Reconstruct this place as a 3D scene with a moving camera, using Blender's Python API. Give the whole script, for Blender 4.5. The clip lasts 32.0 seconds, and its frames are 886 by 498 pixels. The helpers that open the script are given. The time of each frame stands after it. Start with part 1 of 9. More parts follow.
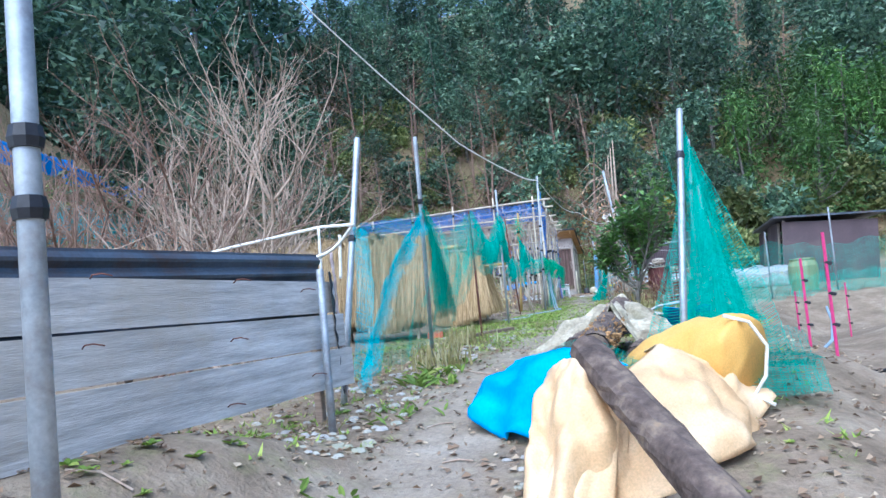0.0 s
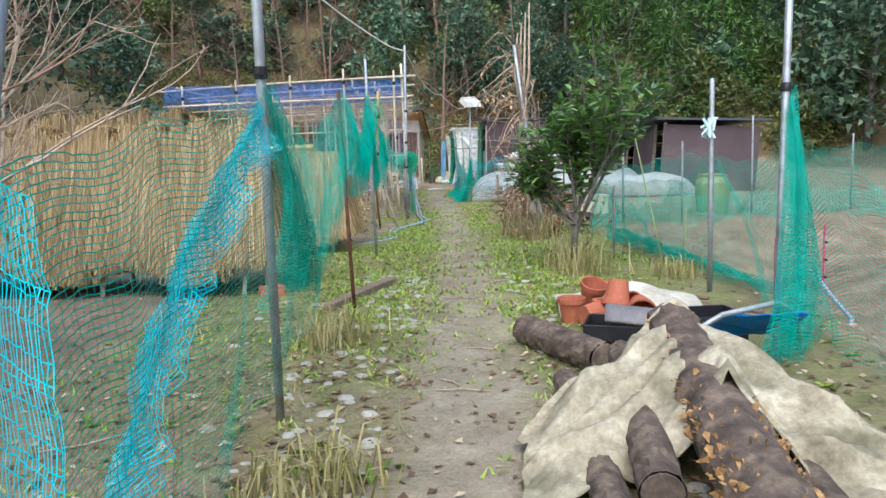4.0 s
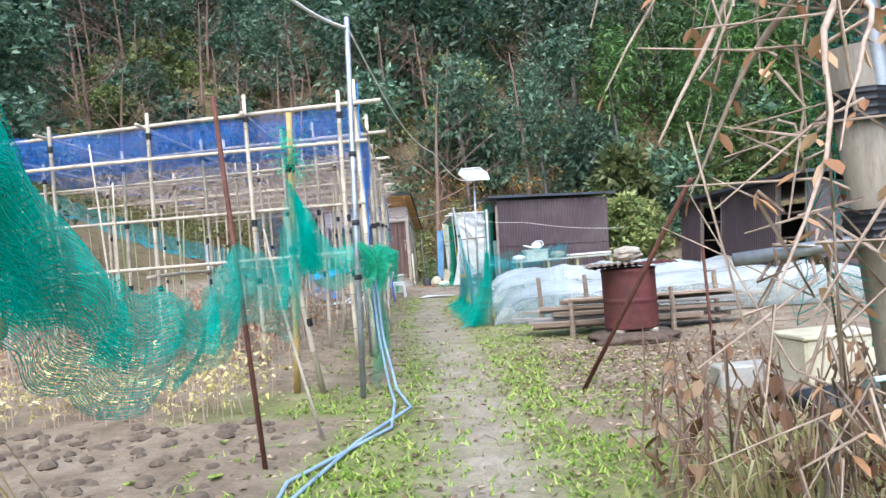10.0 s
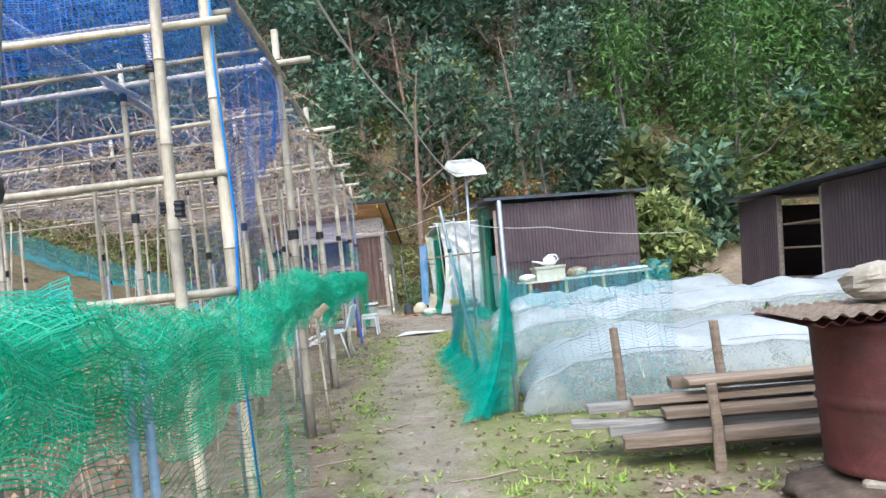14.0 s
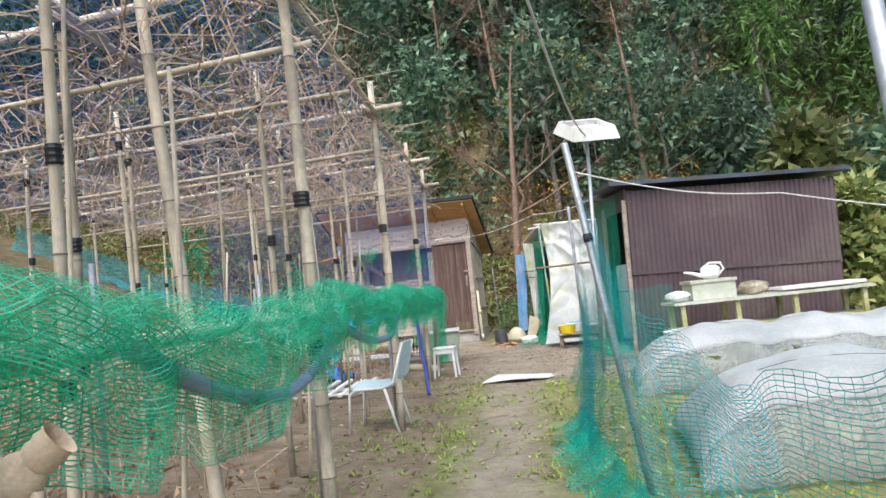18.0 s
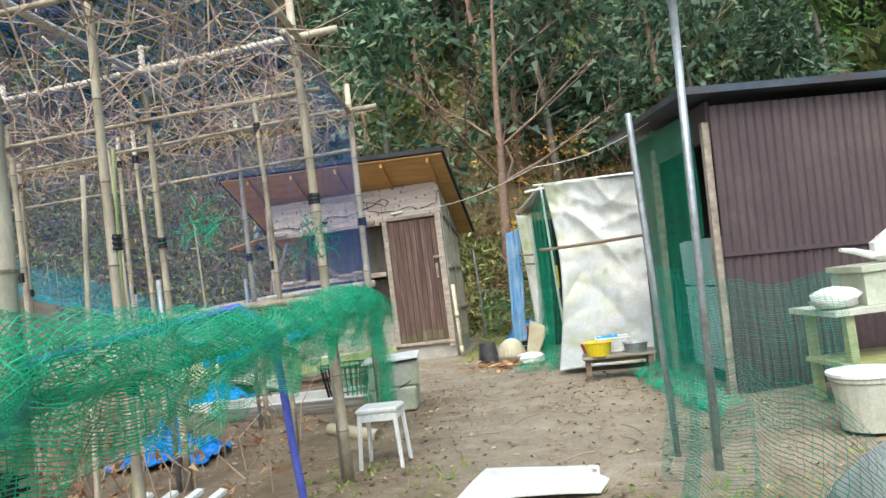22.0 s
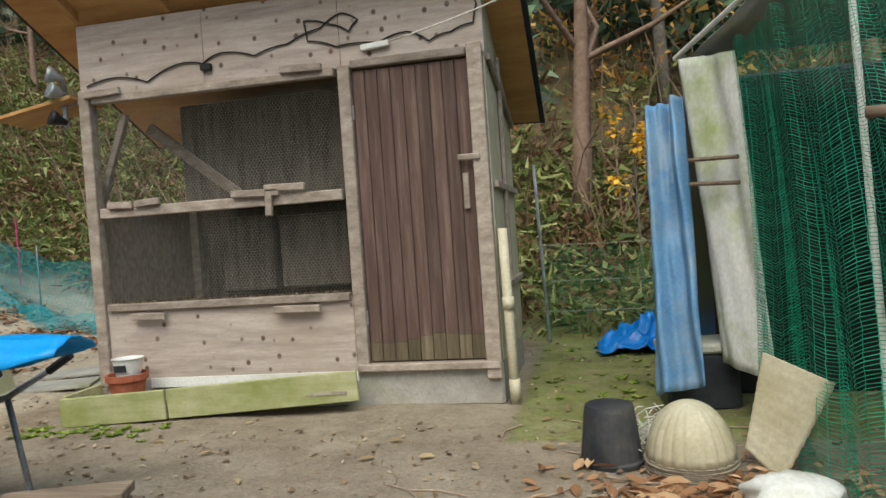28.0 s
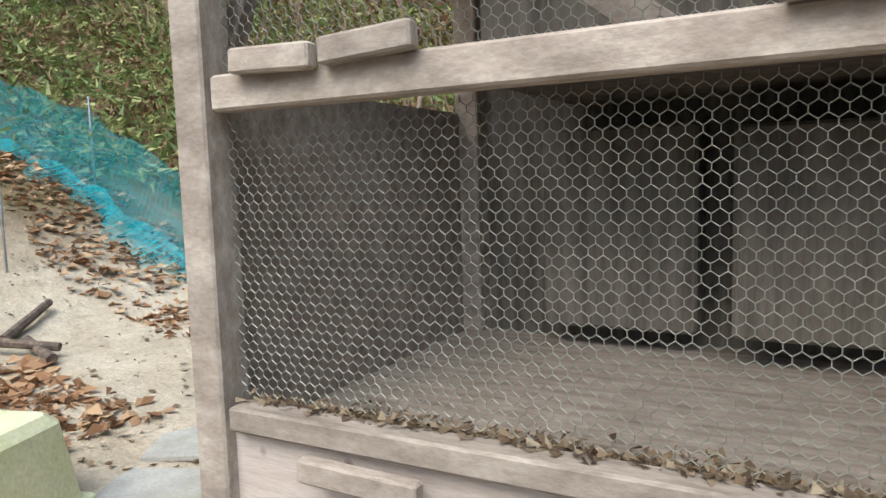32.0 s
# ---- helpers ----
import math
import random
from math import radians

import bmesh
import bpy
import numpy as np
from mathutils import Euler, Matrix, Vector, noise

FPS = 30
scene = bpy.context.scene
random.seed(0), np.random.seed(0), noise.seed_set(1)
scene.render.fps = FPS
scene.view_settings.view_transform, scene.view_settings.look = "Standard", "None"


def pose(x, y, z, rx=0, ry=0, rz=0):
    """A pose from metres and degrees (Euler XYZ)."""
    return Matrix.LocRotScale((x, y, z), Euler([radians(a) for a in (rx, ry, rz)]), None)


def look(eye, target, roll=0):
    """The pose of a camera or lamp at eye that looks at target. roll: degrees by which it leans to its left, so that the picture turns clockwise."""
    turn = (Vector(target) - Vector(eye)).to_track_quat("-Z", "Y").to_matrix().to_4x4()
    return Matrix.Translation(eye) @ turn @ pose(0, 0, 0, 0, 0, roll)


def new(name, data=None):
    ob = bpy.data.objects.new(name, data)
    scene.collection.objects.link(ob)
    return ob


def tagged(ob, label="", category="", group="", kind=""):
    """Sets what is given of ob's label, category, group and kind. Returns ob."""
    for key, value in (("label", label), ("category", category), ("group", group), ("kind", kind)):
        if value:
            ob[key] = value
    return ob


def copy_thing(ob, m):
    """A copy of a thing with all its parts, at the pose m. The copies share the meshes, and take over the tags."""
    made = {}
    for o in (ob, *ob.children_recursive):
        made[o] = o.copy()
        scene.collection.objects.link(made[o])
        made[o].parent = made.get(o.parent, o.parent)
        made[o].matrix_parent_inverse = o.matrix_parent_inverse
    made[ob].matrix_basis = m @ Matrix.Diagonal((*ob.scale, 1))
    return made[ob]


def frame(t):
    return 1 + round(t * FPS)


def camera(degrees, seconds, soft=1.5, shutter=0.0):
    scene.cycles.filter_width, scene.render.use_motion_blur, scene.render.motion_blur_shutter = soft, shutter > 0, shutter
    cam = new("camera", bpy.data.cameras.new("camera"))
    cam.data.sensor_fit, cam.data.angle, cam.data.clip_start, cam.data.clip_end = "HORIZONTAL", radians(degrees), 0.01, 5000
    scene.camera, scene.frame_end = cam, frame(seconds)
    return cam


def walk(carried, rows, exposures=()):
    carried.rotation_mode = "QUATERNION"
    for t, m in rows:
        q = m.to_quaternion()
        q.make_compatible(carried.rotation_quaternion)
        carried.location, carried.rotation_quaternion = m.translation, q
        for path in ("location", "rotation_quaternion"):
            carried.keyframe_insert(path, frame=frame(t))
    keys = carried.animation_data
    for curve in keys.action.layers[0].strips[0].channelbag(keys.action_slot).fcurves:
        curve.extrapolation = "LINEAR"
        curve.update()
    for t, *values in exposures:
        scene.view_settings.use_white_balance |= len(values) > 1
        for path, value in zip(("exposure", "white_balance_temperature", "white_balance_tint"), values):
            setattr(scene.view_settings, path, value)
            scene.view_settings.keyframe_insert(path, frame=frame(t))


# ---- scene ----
cam = camera(64.5, 32.0)
PATH = [
    (0, (4.341, -2.044, 0.575), (3.664, -0.166, 0.705), -5.2),
    (0.5, (3.959, -1.677, 0.635), (3.529, 0.276, 0.675), -4.5),
    (1, (3.698, -1.34, 0.744), (3.356, 0.629, 0.825), -3.8),
    (1.5, (3.559, -0.94, 0.84), (3.115, 1.01, 0.846), -3.4),
    (2, (3.41, -0.552, 0.943), (3.127, 1.425, 0.832), -2.3),
    (2.5, (3.376, -0.142, 0.976), (3.157, 1.837, 0.789), -1.3),
    (3, (3.18, 0.37, 1.032), (2.872, 2.333, 0.807), -1.9),
    (3.5, (3.066, 0.789, 1.1), (2.834, 2.758, 0.842), -1.5),
    (5.5, (2.901, 2.876, 1.01), (2.663, 4.855, 0.848), -3.4),
    (6, (2.865, 3.481, 1.083), (2.667, 5.471, 1.061), -2.8),
    (6.5, (2.849, 3.889, 1.089), (2.559, 5.868, 1.11), -2.5),
    (7, (2.664, 4.738, 1.162), (2.446, 6.724, 1.24), -3.6),
    (7.5, (2.635, 5.361, 1.207), (2.373, 7.339, 1.347), -5.0),
    (8, (2.533, 6.025, 1.164), (2.268, 8.004, 1.273), -4.8),
    (8.5, (2.467, 6.666, 1.153), (2.158, 8.639, 1.27), -5.5),
    (9, (2.338, 7.388, 1.113), (2.052, 9.366, 1.206), -4.5),
    (9.5, (2.253, 7.922, 1.099), (2.016, 9.908, 1.145), -4.1),
    (10, (2.222, 8.512, 1.097), (2.017, 10.502, 1.107), -4.7),
    (10.5, (2.194, 9.073, 1.17), (2.098, 11.071, 1.201), -4.7),
    (11, (2.171, 9.658, 1.171), (2.032, 11.653, 1.209), -5.3),
    (11.5, (2.069, 10.233, 1.164), (1.921, 12.227, 1.195), -5.5),
    (12, (2.018, 10.813, 1.155), (1.803, 12.801, 1.169), -5.9),
    (12.5, (1.959, 11.383, 1.137), (1.773, 13.374, 1.143), -6.0),
    (13, (1.987, 11.94, 1.133), (1.837, 13.934, 1.147), -6.5),
    (13.5, (1.902, 12.496, 1.166), (1.737, 14.489, 1.175), -6.3),
    (14, (1.804, 13.068, 1.179), (1.644, 15.061, 1.232), -6.3),
    (14.5, (1.72, 13.68, 1.195), (1.524, 15.67, 1.273), -6.6),
    (16.5, (1.702, 15.722, 1.123), (1.324, 17.683, 1.218), -6.2),
    (17, (1.526, 16.278, 1.16), (1.12, 18.233, 1.278), -5.8),
    (17.5, (1.405, 16.798, 1.114), (0.991, 18.75, 1.248), -5.7),
    (18, (1.245, 17.369, 1.141), (0.829, 19.321, 1.27), -5.9),
    (18.5, (1.129, 17.979, 1.203), (0.786, 19.946, 1.318), -6.0),
    (19, (1.022, 18.566, 1.222), (0.607, 20.519, 1.326), -6.2),
    (19.5, (0.911, 19.132, 1.248), (0.498, 21.087, 1.332), -6.2),
    (20, (0.808, 19.824, 1.209), (0.392, 21.779, 1.282), -6.4),
    (20.5, (0.672, 20.495, 1.162), (0.297, 22.458, 1.221), -6.5),
    (21, (0.635, 21.137, 1.139), (0.276, 23.103, 1.199), -7.0),
    (21.5, (0.558, 21.709, 1.156), (0.195, 23.674, 1.231), -7.0),
    (22, (0.591, 22.155, 1.249), (0.217, 24.118, 1.335), -7.2),
    (22.5, (0.443, 22.817, 1.236), (0.054, 24.777, 1.327), -7.0),
    (23, (0.349, 23.418, 1.258), (-0.03, 25.38, 1.337), -6.3),
    (23.5, (0.312, 24.106, 1.237), (-0.075, 26.069, 1.253), -6.1),
    (24, (0.249, 24.691, 1.246), (-0.014, 26.674, 1.236), -5.6),
    (24.5, (0.279, 25.355, 1.229), (0.01, 27.336, 1.187), -6.6),
    (26.5, (-0.389, 27.207, 1.031), (-0.563, 29.194, 0.883), -4.0),
    (27, (-0.497, 27.758, 1.036), (-0.863, 29.72, 0.904), -3.9),
    (27.5, (-0.686, 28.237, 1.118), (-1.094, 30.193, 1.019), -3.5),
    (28, (-0.875, 28.73, 1.144), (-1.293, 30.686, 1.099), -3.9),
    (28.5, (-1.062, 29.105, 1.141), (-1.322, 31.088, 1.115), -3.8),
    (29, (-1.113, 29.548, 1.076), (-1.417, 31.523, 0.995), -2.9),
    (29.5, (-1.341, 30.022, 1.065), (-1.831, 31.959, 0.968), -2.1),
    (30, (-1.835, 30.443, 1.15), (-2.382, 32.362, 1.024), -1.6),
    (30.5, (-2.154, 30.961, 1.153), (-3.021, 32.756, 0.993), -2.2),
    (31, (-2.551, 31.409, 1.207), (-3.617, 33.098, 1.096), -3.6),
    (31.5, (-2.874, 31.831, 1.241), (-4.305, 33.227, 1.166), -5.0),
    (32, (-3.281, 32.187, 1.272), (-4.224, 33.938, 1.063), -1.7),
]
walk(cam, [(t, look(eye, target, roll)) for t, eye, target, roll in PATH], [(0, 1.25, 5000, 6), (1, 1.15, 5300, 4), (2, 0.95, 5750, 0), (3, 0.95, 6100, 2), (6, 1.35, 5900, 11), (7, 1.55, 6000, 12), (9, 1.5, 5850, 10), (12, 1.45, 5700, 6), (14, 1.35, 5850, 6), (18, 1.25, 6400, 8), (20, 1.25, 6400, 4), (24, 1.25, 6700, 0), (26, 0.75, 6800, 0), (27, 0.4, 6900, 0), (28, 0.65, 6850, 0), (29, 1.35, 6350, 0), (32, 1.35, 6250, 2)])

# ---- world and light: a bright overcast winter day ----
world = bpy.data.worlds.new("world")
scene.world = world
world.use_nodes = True
wn = world.node_tree
sky = wn.nodes.new("ShaderNodeTexSky")
sky.sky_type = "NISHITA"
sky.sun_disc = False
sky.sun_elevation = radians(48)
sky.sun_rotation = radians(200)
sky.air_density, sky.dust_density, sky.ozone_density = 1.0, 2.5, 1.5
wn.links.new(sky.outputs[0], wn.nodes["Background"].inputs[0])
wn.nodes["Background"].inputs[1].default_value = 0.15
sun = new("sun", bpy.data.lights.new("sun", "SUN"))
sun.data.energy, sun.data.angle, sun.data.color = 1.5, radians(50), (1.0, 0.98, 0.96)
sun.matrix_world = look((0, 0, 60), (-14, 38, 0))

# ---- materials ----
MATS = {}


def nodes_of(name):
    m = bpy.data.materials.new(name)
    m.use_nodes = True
    MATS[name] = m
    return m, m.node_tree.nodes, m.node_tree.links, m.node_tree.nodes["Principled BSDF"]


def ramp(ns, ls, fac, stops):
    r = ns.new("ShaderNodeValToRGB")
    while len(r.color_ramp.elements) < len(stops):
        r.color_ramp.elements.new(0.5)
    for e, (p, c) in zip(r.color_ramp.elements, stops):
        e.position, e.color = p, (*c, 1)
    ls.new(fac, r.inputs[0])
    return r.outputs[0]


def noise_at(ns, ls, vec, scale, detail=4.0, rough=0.6, distort=0.0):
    n = ns.new("ShaderNodeTexNoise")
    n.inputs["Scale"].default_value, n.inputs["Detail"].default_value = scale, detail
    n.inputs["Roughness"].default_value, n.inputs["Distortion"].default_value = rough, distort
    ls.new(vec, n.inputs["Vector"])
    return n.outputs["Fac"]


def mapped(ns, ls, scale=(1, 1, 1), kind="Object"):
    tc, mp = ns.new("ShaderNodeTexCoord"), ns.new("ShaderNodeMapping")
    mp.inputs["Scale"].default_value = scale
    ls.new(tc.outputs[kind], mp.inputs["Vector"])
    return mp.outputs["Vector"]


def mix(ns, ls, fac, a, b, blend="MIX"):
    m = ns.new("ShaderNodeMix")
    m.data_type, m.blend_type = "RGBA", blend
    for sock, v in ((m.inputs[0], fac), (m.inputs[6], a), (m.inputs[7], b)):
        if isinstance(v, (int, float)):
            sock.default_value = v
        elif isinstance(v, tuple):
            sock.default_value = (*v, 1)
        else:
            ls.new(v, sock)
    return m.outputs[2]


def simple(name, stops, scale=6.0, stretch=(1, 1, 1), rough=0.8, bump=0.3, metal=0.0, fine=60.0, vary=0.0, spec=0.3, dirt=None, dirt_scale=1.3, sub=0.0):
    """A surface of two scales of noise through a colour ramp, with fine relief and, if wanted, blotches of dirt."""
    m, ns, ls, b = nodes_of(name)
    vec = mapped(ns, ls, stretch)
    f = noise_at(ns, ls, vec, scale, 5, 0.65)
    col = ramp(ns, ls, f, stops)
    g = noise_at(ns, ls, vec, fine, 3, 0.6)
    gr = ramp(ns, ls, g, [(0.25, (0.72, 0.72, 0.72)), (0.75, (1.2, 1.2, 1.2))])
    col = mix(ns, ls, 0.6, col, gr, "MULTIPLY")
    if dirt:
        d = noise_at(ns, ls, mapped(ns, ls), dirt_scale, 6, 0.7)
        dr = ns.new("ShaderNodeMapRange")
        dr.inputs[1].default_value, dr.inputs[2].default_value = 0.48, 0.72
        ls.new(d, dr.inputs[0])
        col = mix(ns, ls, dr.outputs[0], col, dirt)
    if vary:
        oi = ns.new("ShaderNodeObjectInfo")
        hv = ns.new("ShaderNodeHueSaturation")
        mr = ns.new("ShaderNodeMapRange")
        mr.inputs[3].default_value, mr.inputs[4].default_value = 1 - vary, 1 + vary
        ls.new(oi.outputs["Random"], mr.inputs[0])
        ls.new(mr.outputs[0], hv.inputs["Value"])
        ls.new(col, hv.inputs["Color"])
        col = hv.outputs[0]
    ls.new(col, b.inputs["Base Color"])
    b.inputs["Roughness"].default_value, b.inputs["Metallic"].default_value = rough, metal
    b.inputs["Specular IOR Level"].default_value = spec
    if bump:
        bp = ns.new("ShaderNodeBump")
        bp.inputs["Strength"].default_value, bp.inputs["Distance"].default_value = bump, 0.01
        ls.new(mix(ns, ls, 0.5, f, g), bp.inputs["Height"])
        ls.new(bp.outputs[0], b.inputs["Normal"])
    if sub:
        b.inputs["Transmission Weight"].default_value = 0.0
        tr = ns.new("ShaderNodeBsdfTranslucent")
        ls.new(col, tr.inputs[0])
        ms = ns.new("ShaderNodeMixShader")
        ms.inputs[0].default_value = sub
        ls.new(b.outputs[0], ms.inputs[1])
        ls.new(tr.outputs[0], ms.inputs[2])
        ls.new(ms.outputs[0], ns["Material Output"].inputs[0])
    return m


def leafy(name, dark, mid, light, rough=0.45, sub=0.3, spec=0.4):
    """Leaves: each clump's own tone by island, and each tree's own by object."""
    m, ns, ls, b = nodes_of(name)
    geo, oi = ns.new("ShaderNodeNewGeometry"), ns.new("ShaderNodeObjectInfo")
    col = ramp(ns, ls, geo.outputs["Random Per Island"], [(0.0, dark), (0.55, mid), (1.0, light)])
    hv, mr = ns.new("ShaderNodeHueSaturation"), ns.new("ShaderNodeMapRange")
    mr.inputs[3].default_value, mr.inputs[4].default_value = 0.6, 1.6
    ls.new(oi.outputs["Random"], mr.inputs[0])
    ls.new(mr.outputs[0], hv.inputs["Value"])
    ls.new(col, hv.inputs["Color"])
    ls.new(hv.outputs[0], b.inputs["Base Color"])
    b.inputs["Roughness"].default_value = rough
    b.inputs["Specular IOR Level"].default_value = spec
    tr, ms = ns.new("ShaderNodeBsdfTranslucent"), ns.new("ShaderNodeMixShader")
    ls.new(hv.outputs[0], tr.inputs[0])
    ms.inputs[0].default_value = sub
    ls.new(b.outputs[0], ms.inputs[1])
    ls.new(tr.outputs[0], ms.inputs[2])
    ls.new(ms.outputs[0], ns["Material Output"].inputs[0])
    return m


STEEL = simple("galvanised_steel", [(0.3, (0.30, 0.33, 0.36)), (0.7, (0.48, 0.51, 0.54))], 9, rough=0.5, metal=0.55, bump=0.08, dirt=(0.25, 0.22, 0.2), dirt_scale=5)
RUST = simple("rusty_steel", [(0.3, (0.09, 0.04, 0.03)), (0.7, (0.2, 0.085, 0.06))], 14, rough=0.85, metal=0.1, bump=0.4)
BAMBOO = simple("weathered_bamboo", [(0.25, (0.36, 0.31, 0.24)), (0.5, (0.55, 0.47, 0.35)), (0.8, (0.64, 0.58, 0.47))], 5, (4, 4, 0.6), rough=0.6, bump=0.15, vary=0.22, dirt=(0.24, 0.21, 0.18), dirt_scale=2.5)
BAMBOO_Y = simple("yellow_bamboo", [(0.25, (0.45, 0.30, 0.10)), (0.75, (0.66, 0.47, 0.2))], 5, (4, 4, 0.6), rough=0.5, bump=0.1, vary=0.15)
BAMBOO_G = simple("green_bamboo_cane", [(0.3, (0.24, 0.3, 0.13)), (0.7, (0.4, 0.42, 0.22))], 5, (4, 4, 0.6), rough=0.55, bump=0.1, vary=0.2)
NODEC = simple("bamboo_node", [(0.3, (0.16, 0.13, 0.1)), (0.7, (0.3, 0.25, 0.18))], 20, rough=0.8)
TAPE = simple("black_tape", [(0.3, (0.012, 0.012, 0.014)), (0.7, (0.03, 0.03, 0.035))], 20, rough=0.45, bump=0.1)
PLANK_GREY = simple("weathered_grey_plank", [(0.25, (0.13, 0.12, 0.11)), (0.5, (0.28, 0.265, 0.24)), (0.75, (0.44, 0.42, 0.39))], 3.5, (0.35, 8, 9), rough=0.85, bump=0.5, vary=0.12, dirt=(0.3, 0.25, 0.19), dirt_scale=1.1, fine=30)
FENCEWOOD = simple("weathered_fence_plank", [(0.25, (0.24, 0.23, 0.21)), (0.5, (0.45, 0.43, 0.4)), (0.75, (0.66, 0.64, 0.6))], 3.5, (9, 0.45, 7), rough=0.85, bump=0.5, vary=0.12, dirt=(0.4, 0.35, 0.28), dirt_scale=1.1, fine=30)
PLANK_BROWN = simple("old_brown_board", [(0.3, (0.15, 0.105, 0.075)), (0.7, (0.34, 0.26, 0.19))], 4, (0.4, 8, 8), rough=0.85, bump=0.4, vary=0.3, fine=30)
PLY = simple("weathered_plywood", [(0.2, (0.27, 0.215, 0.185)), (0.5, (0.48, 0.4, 0.355)), (0.8, (0.63, 0.56, 0.51))], 2.6, (0.7, 4, 7), rough=0.8, bump=0.2, dirt=(0.42, 0.34, 0.28), dirt_scale=1.6, fine=40)
def knotted(m):
    """Dark knots in a board's face."""
    ns, ls = m.node_tree.nodes, m.node_tree.links
    b = ns["Principled BSDF"]
    col = b.inputs["Base Color"].links[0].from_socket
    vo = ns.new("ShaderNodeTexVoronoi")
    vo.inputs["Scale"].default_value, vo.inputs["Randomness"].default_value = 10.0, 1.0
    ls.new(mapped(ns, ls, (1, 0.02, 0.85)), vo.inputs["Vector"])
    mr = ns.new("ShaderNodeMapRange")
    for i, v in enumerate((0.12, 0.21, 1.0, 0.0)):
        mr.inputs[i + 1].default_value = v
    ls.new(vo.outputs["Distance"], mr.inputs[0])
    ls.new(mix(ns, ls, mr.outputs[0], col, (0.13, 0.085, 0.065)), b.inputs["Base Color"])


knotted(PLY)


def streaked(m, tone, scale, share):
    """Long grain rings and dark seams along a sawn board."""
    ns, ls = m.node_tree.nodes, m.node_tree.links
    b = ns["Principled BSDF"]
    col = b.inputs["Base Color"].links[0].from_socket
    wv = ns.new("ShaderNodeTexWave")
    wv.bands_direction = "Z"
    wv.inputs["Scale"].default_value, wv.inputs["Distortion"].default_value = scale, 11.0
    wv.inputs["Detail"].default_value, wv.inputs["Detail Scale"].default_value = 5.0, 0.6
    ls.new(mapped(ns, ls, (0.3, 0.3, 1)), wv.inputs["Vector"])
    mr = ns.new("ShaderNodeMapRange")
    for i, v in enumerate((0.0, 0.3, share, 0.0)):
        mr.inputs[i + 1].default_value = v
    ls.new(wv.outputs["Fac"], mr.inputs[0])
    ls.new(mix(ns, ls, mr.outputs[0], col, tone), b.inputs["Base Color"])


streaked(PLANK_GREY, (0.12, 0.105, 0.09), 5.0, 0.5)
streaked(PLY, (0.36, 0.28, 0.22), 2.6, 0.3)
SOFFIT = simple("orange_plywood", [(0.2, (0.34, 0.17, 0.06)), (0.5, (0.5, 0.28, 0.11)), (0.8, (0.6, 0.37, 0.17))], 2.0, (1, 5, 1), rough=0.7, bump=0.15)
TIMBER = simple("weathered_timber", [(0.2, (0.16, 0.125, 0.1)), (0.5, (0.33, 0.27, 0.225)), (0.8, (0.52, 0.45, 0.385))], 6, (1.2, 5, 2.5), rough=0.85, bump=0.35, vary=0.15, fine=45)
DOORWOOD = simple("dark_stained_board", [(0.2, (0.055, 0.033, 0.028)), (0.5, (0.115, 0.07, 0.058)), (0.85, (0.24, 0.17, 0.14))], 3.5, (7, 7, 0.45), rough=0.75, bump=0.35, vary=0.2, fine=25)
DOORMOSS = simple("mossy_door_foot", [(0.2, (0.06, 0.045, 0.032)), (0.5, (0.125, 0.1, 0.062)), (0.85, (0.24, 0.2, 0.135))], 3.5, (7, 7, 0.45), rough=0.85, bump=0.35, vary=0.2, fine=25)
MOSSWOOD = simple("mossy_board", [(0.3, (0.32, 0.33, 0.15)), (0.7, (0.52, 0.5, 0.31))], 3, (0.5, 4, 5), rough=0.9, bump=0.3, dirt=(0.22, 0.25, 0.06))
CONCRETE = simple("old_concrete", [(0.3, (0.3, 0.28, 0.25)), (0.7, (0.46, 0.44, 0.4))], 4, rough=0.9, bump=0.3, dirt=(0.27, 0.28, 0.15))
SHEDMETAL = simple("brown_painted_sheet", [(0.3, (0.072, 0.05, 0.056)), (0.7, (0.105, 0.075, 0.08))], 1.5, (1, 1, 0.4), rough=0.55, bump=0.05, dirt=(0.14, 0.11, 0.1), dirt_scale=0.9)
DARKTIN = simple("dark_corrugated_tin", [(0.3, (0.06, 0.075, 0.095)), (0.7, (0.12, 0.14, 0.17))], 2.5, rough=0.45, metal=0.5, bump=0.08, dirt=(0.1, 0.06, 0.04), dirt_scale=2)
DRUM = simple("rusty_drum_paint", [(0.25, (0.075, 0.022, 0.022)), (0.55, (0.14, 0.042, 0.04)), (0.8, (0.2, 0.075, 0.06))], 3, rough=0.6, metal=0.15, bump=0.3, dirt=(0.045, 0.025, 0.02), dirt_scale=2.2)
ROOFTAR = simple("tar_roof_edge", [(0.3, (0.02, 0.022, 0.025)), (0.7, (0.05, 0.055, 0.06))], 6, rough=0.8)
BLUETARP = simple("blue_tarpaulin", [(0.3, (0.0, 0.16, 0.55)), (0.7, (0.01, 0.24, 0.72))], 3, rough=0.38, bump=0.15, spec=0.5)
CYANSACK = simple("bright_blue_sheet", [(0.3, (0.0, 0.27, 0.75)), (0.7, (0.005, 0.38, 0.88))], 3, rough=0.35, bump=0.15, spec=0.5)
ORANGESACK = simple("orange_sack_cloth", [(0.25, (0.62, 0.37, 0.17)), (0.5, (0.76, 0.52, 0.28)), (0.8, (0.86, 0.7, 0.48))], 2.2, rough=0.55, bump=0.3, sub=0.15, fine=120)
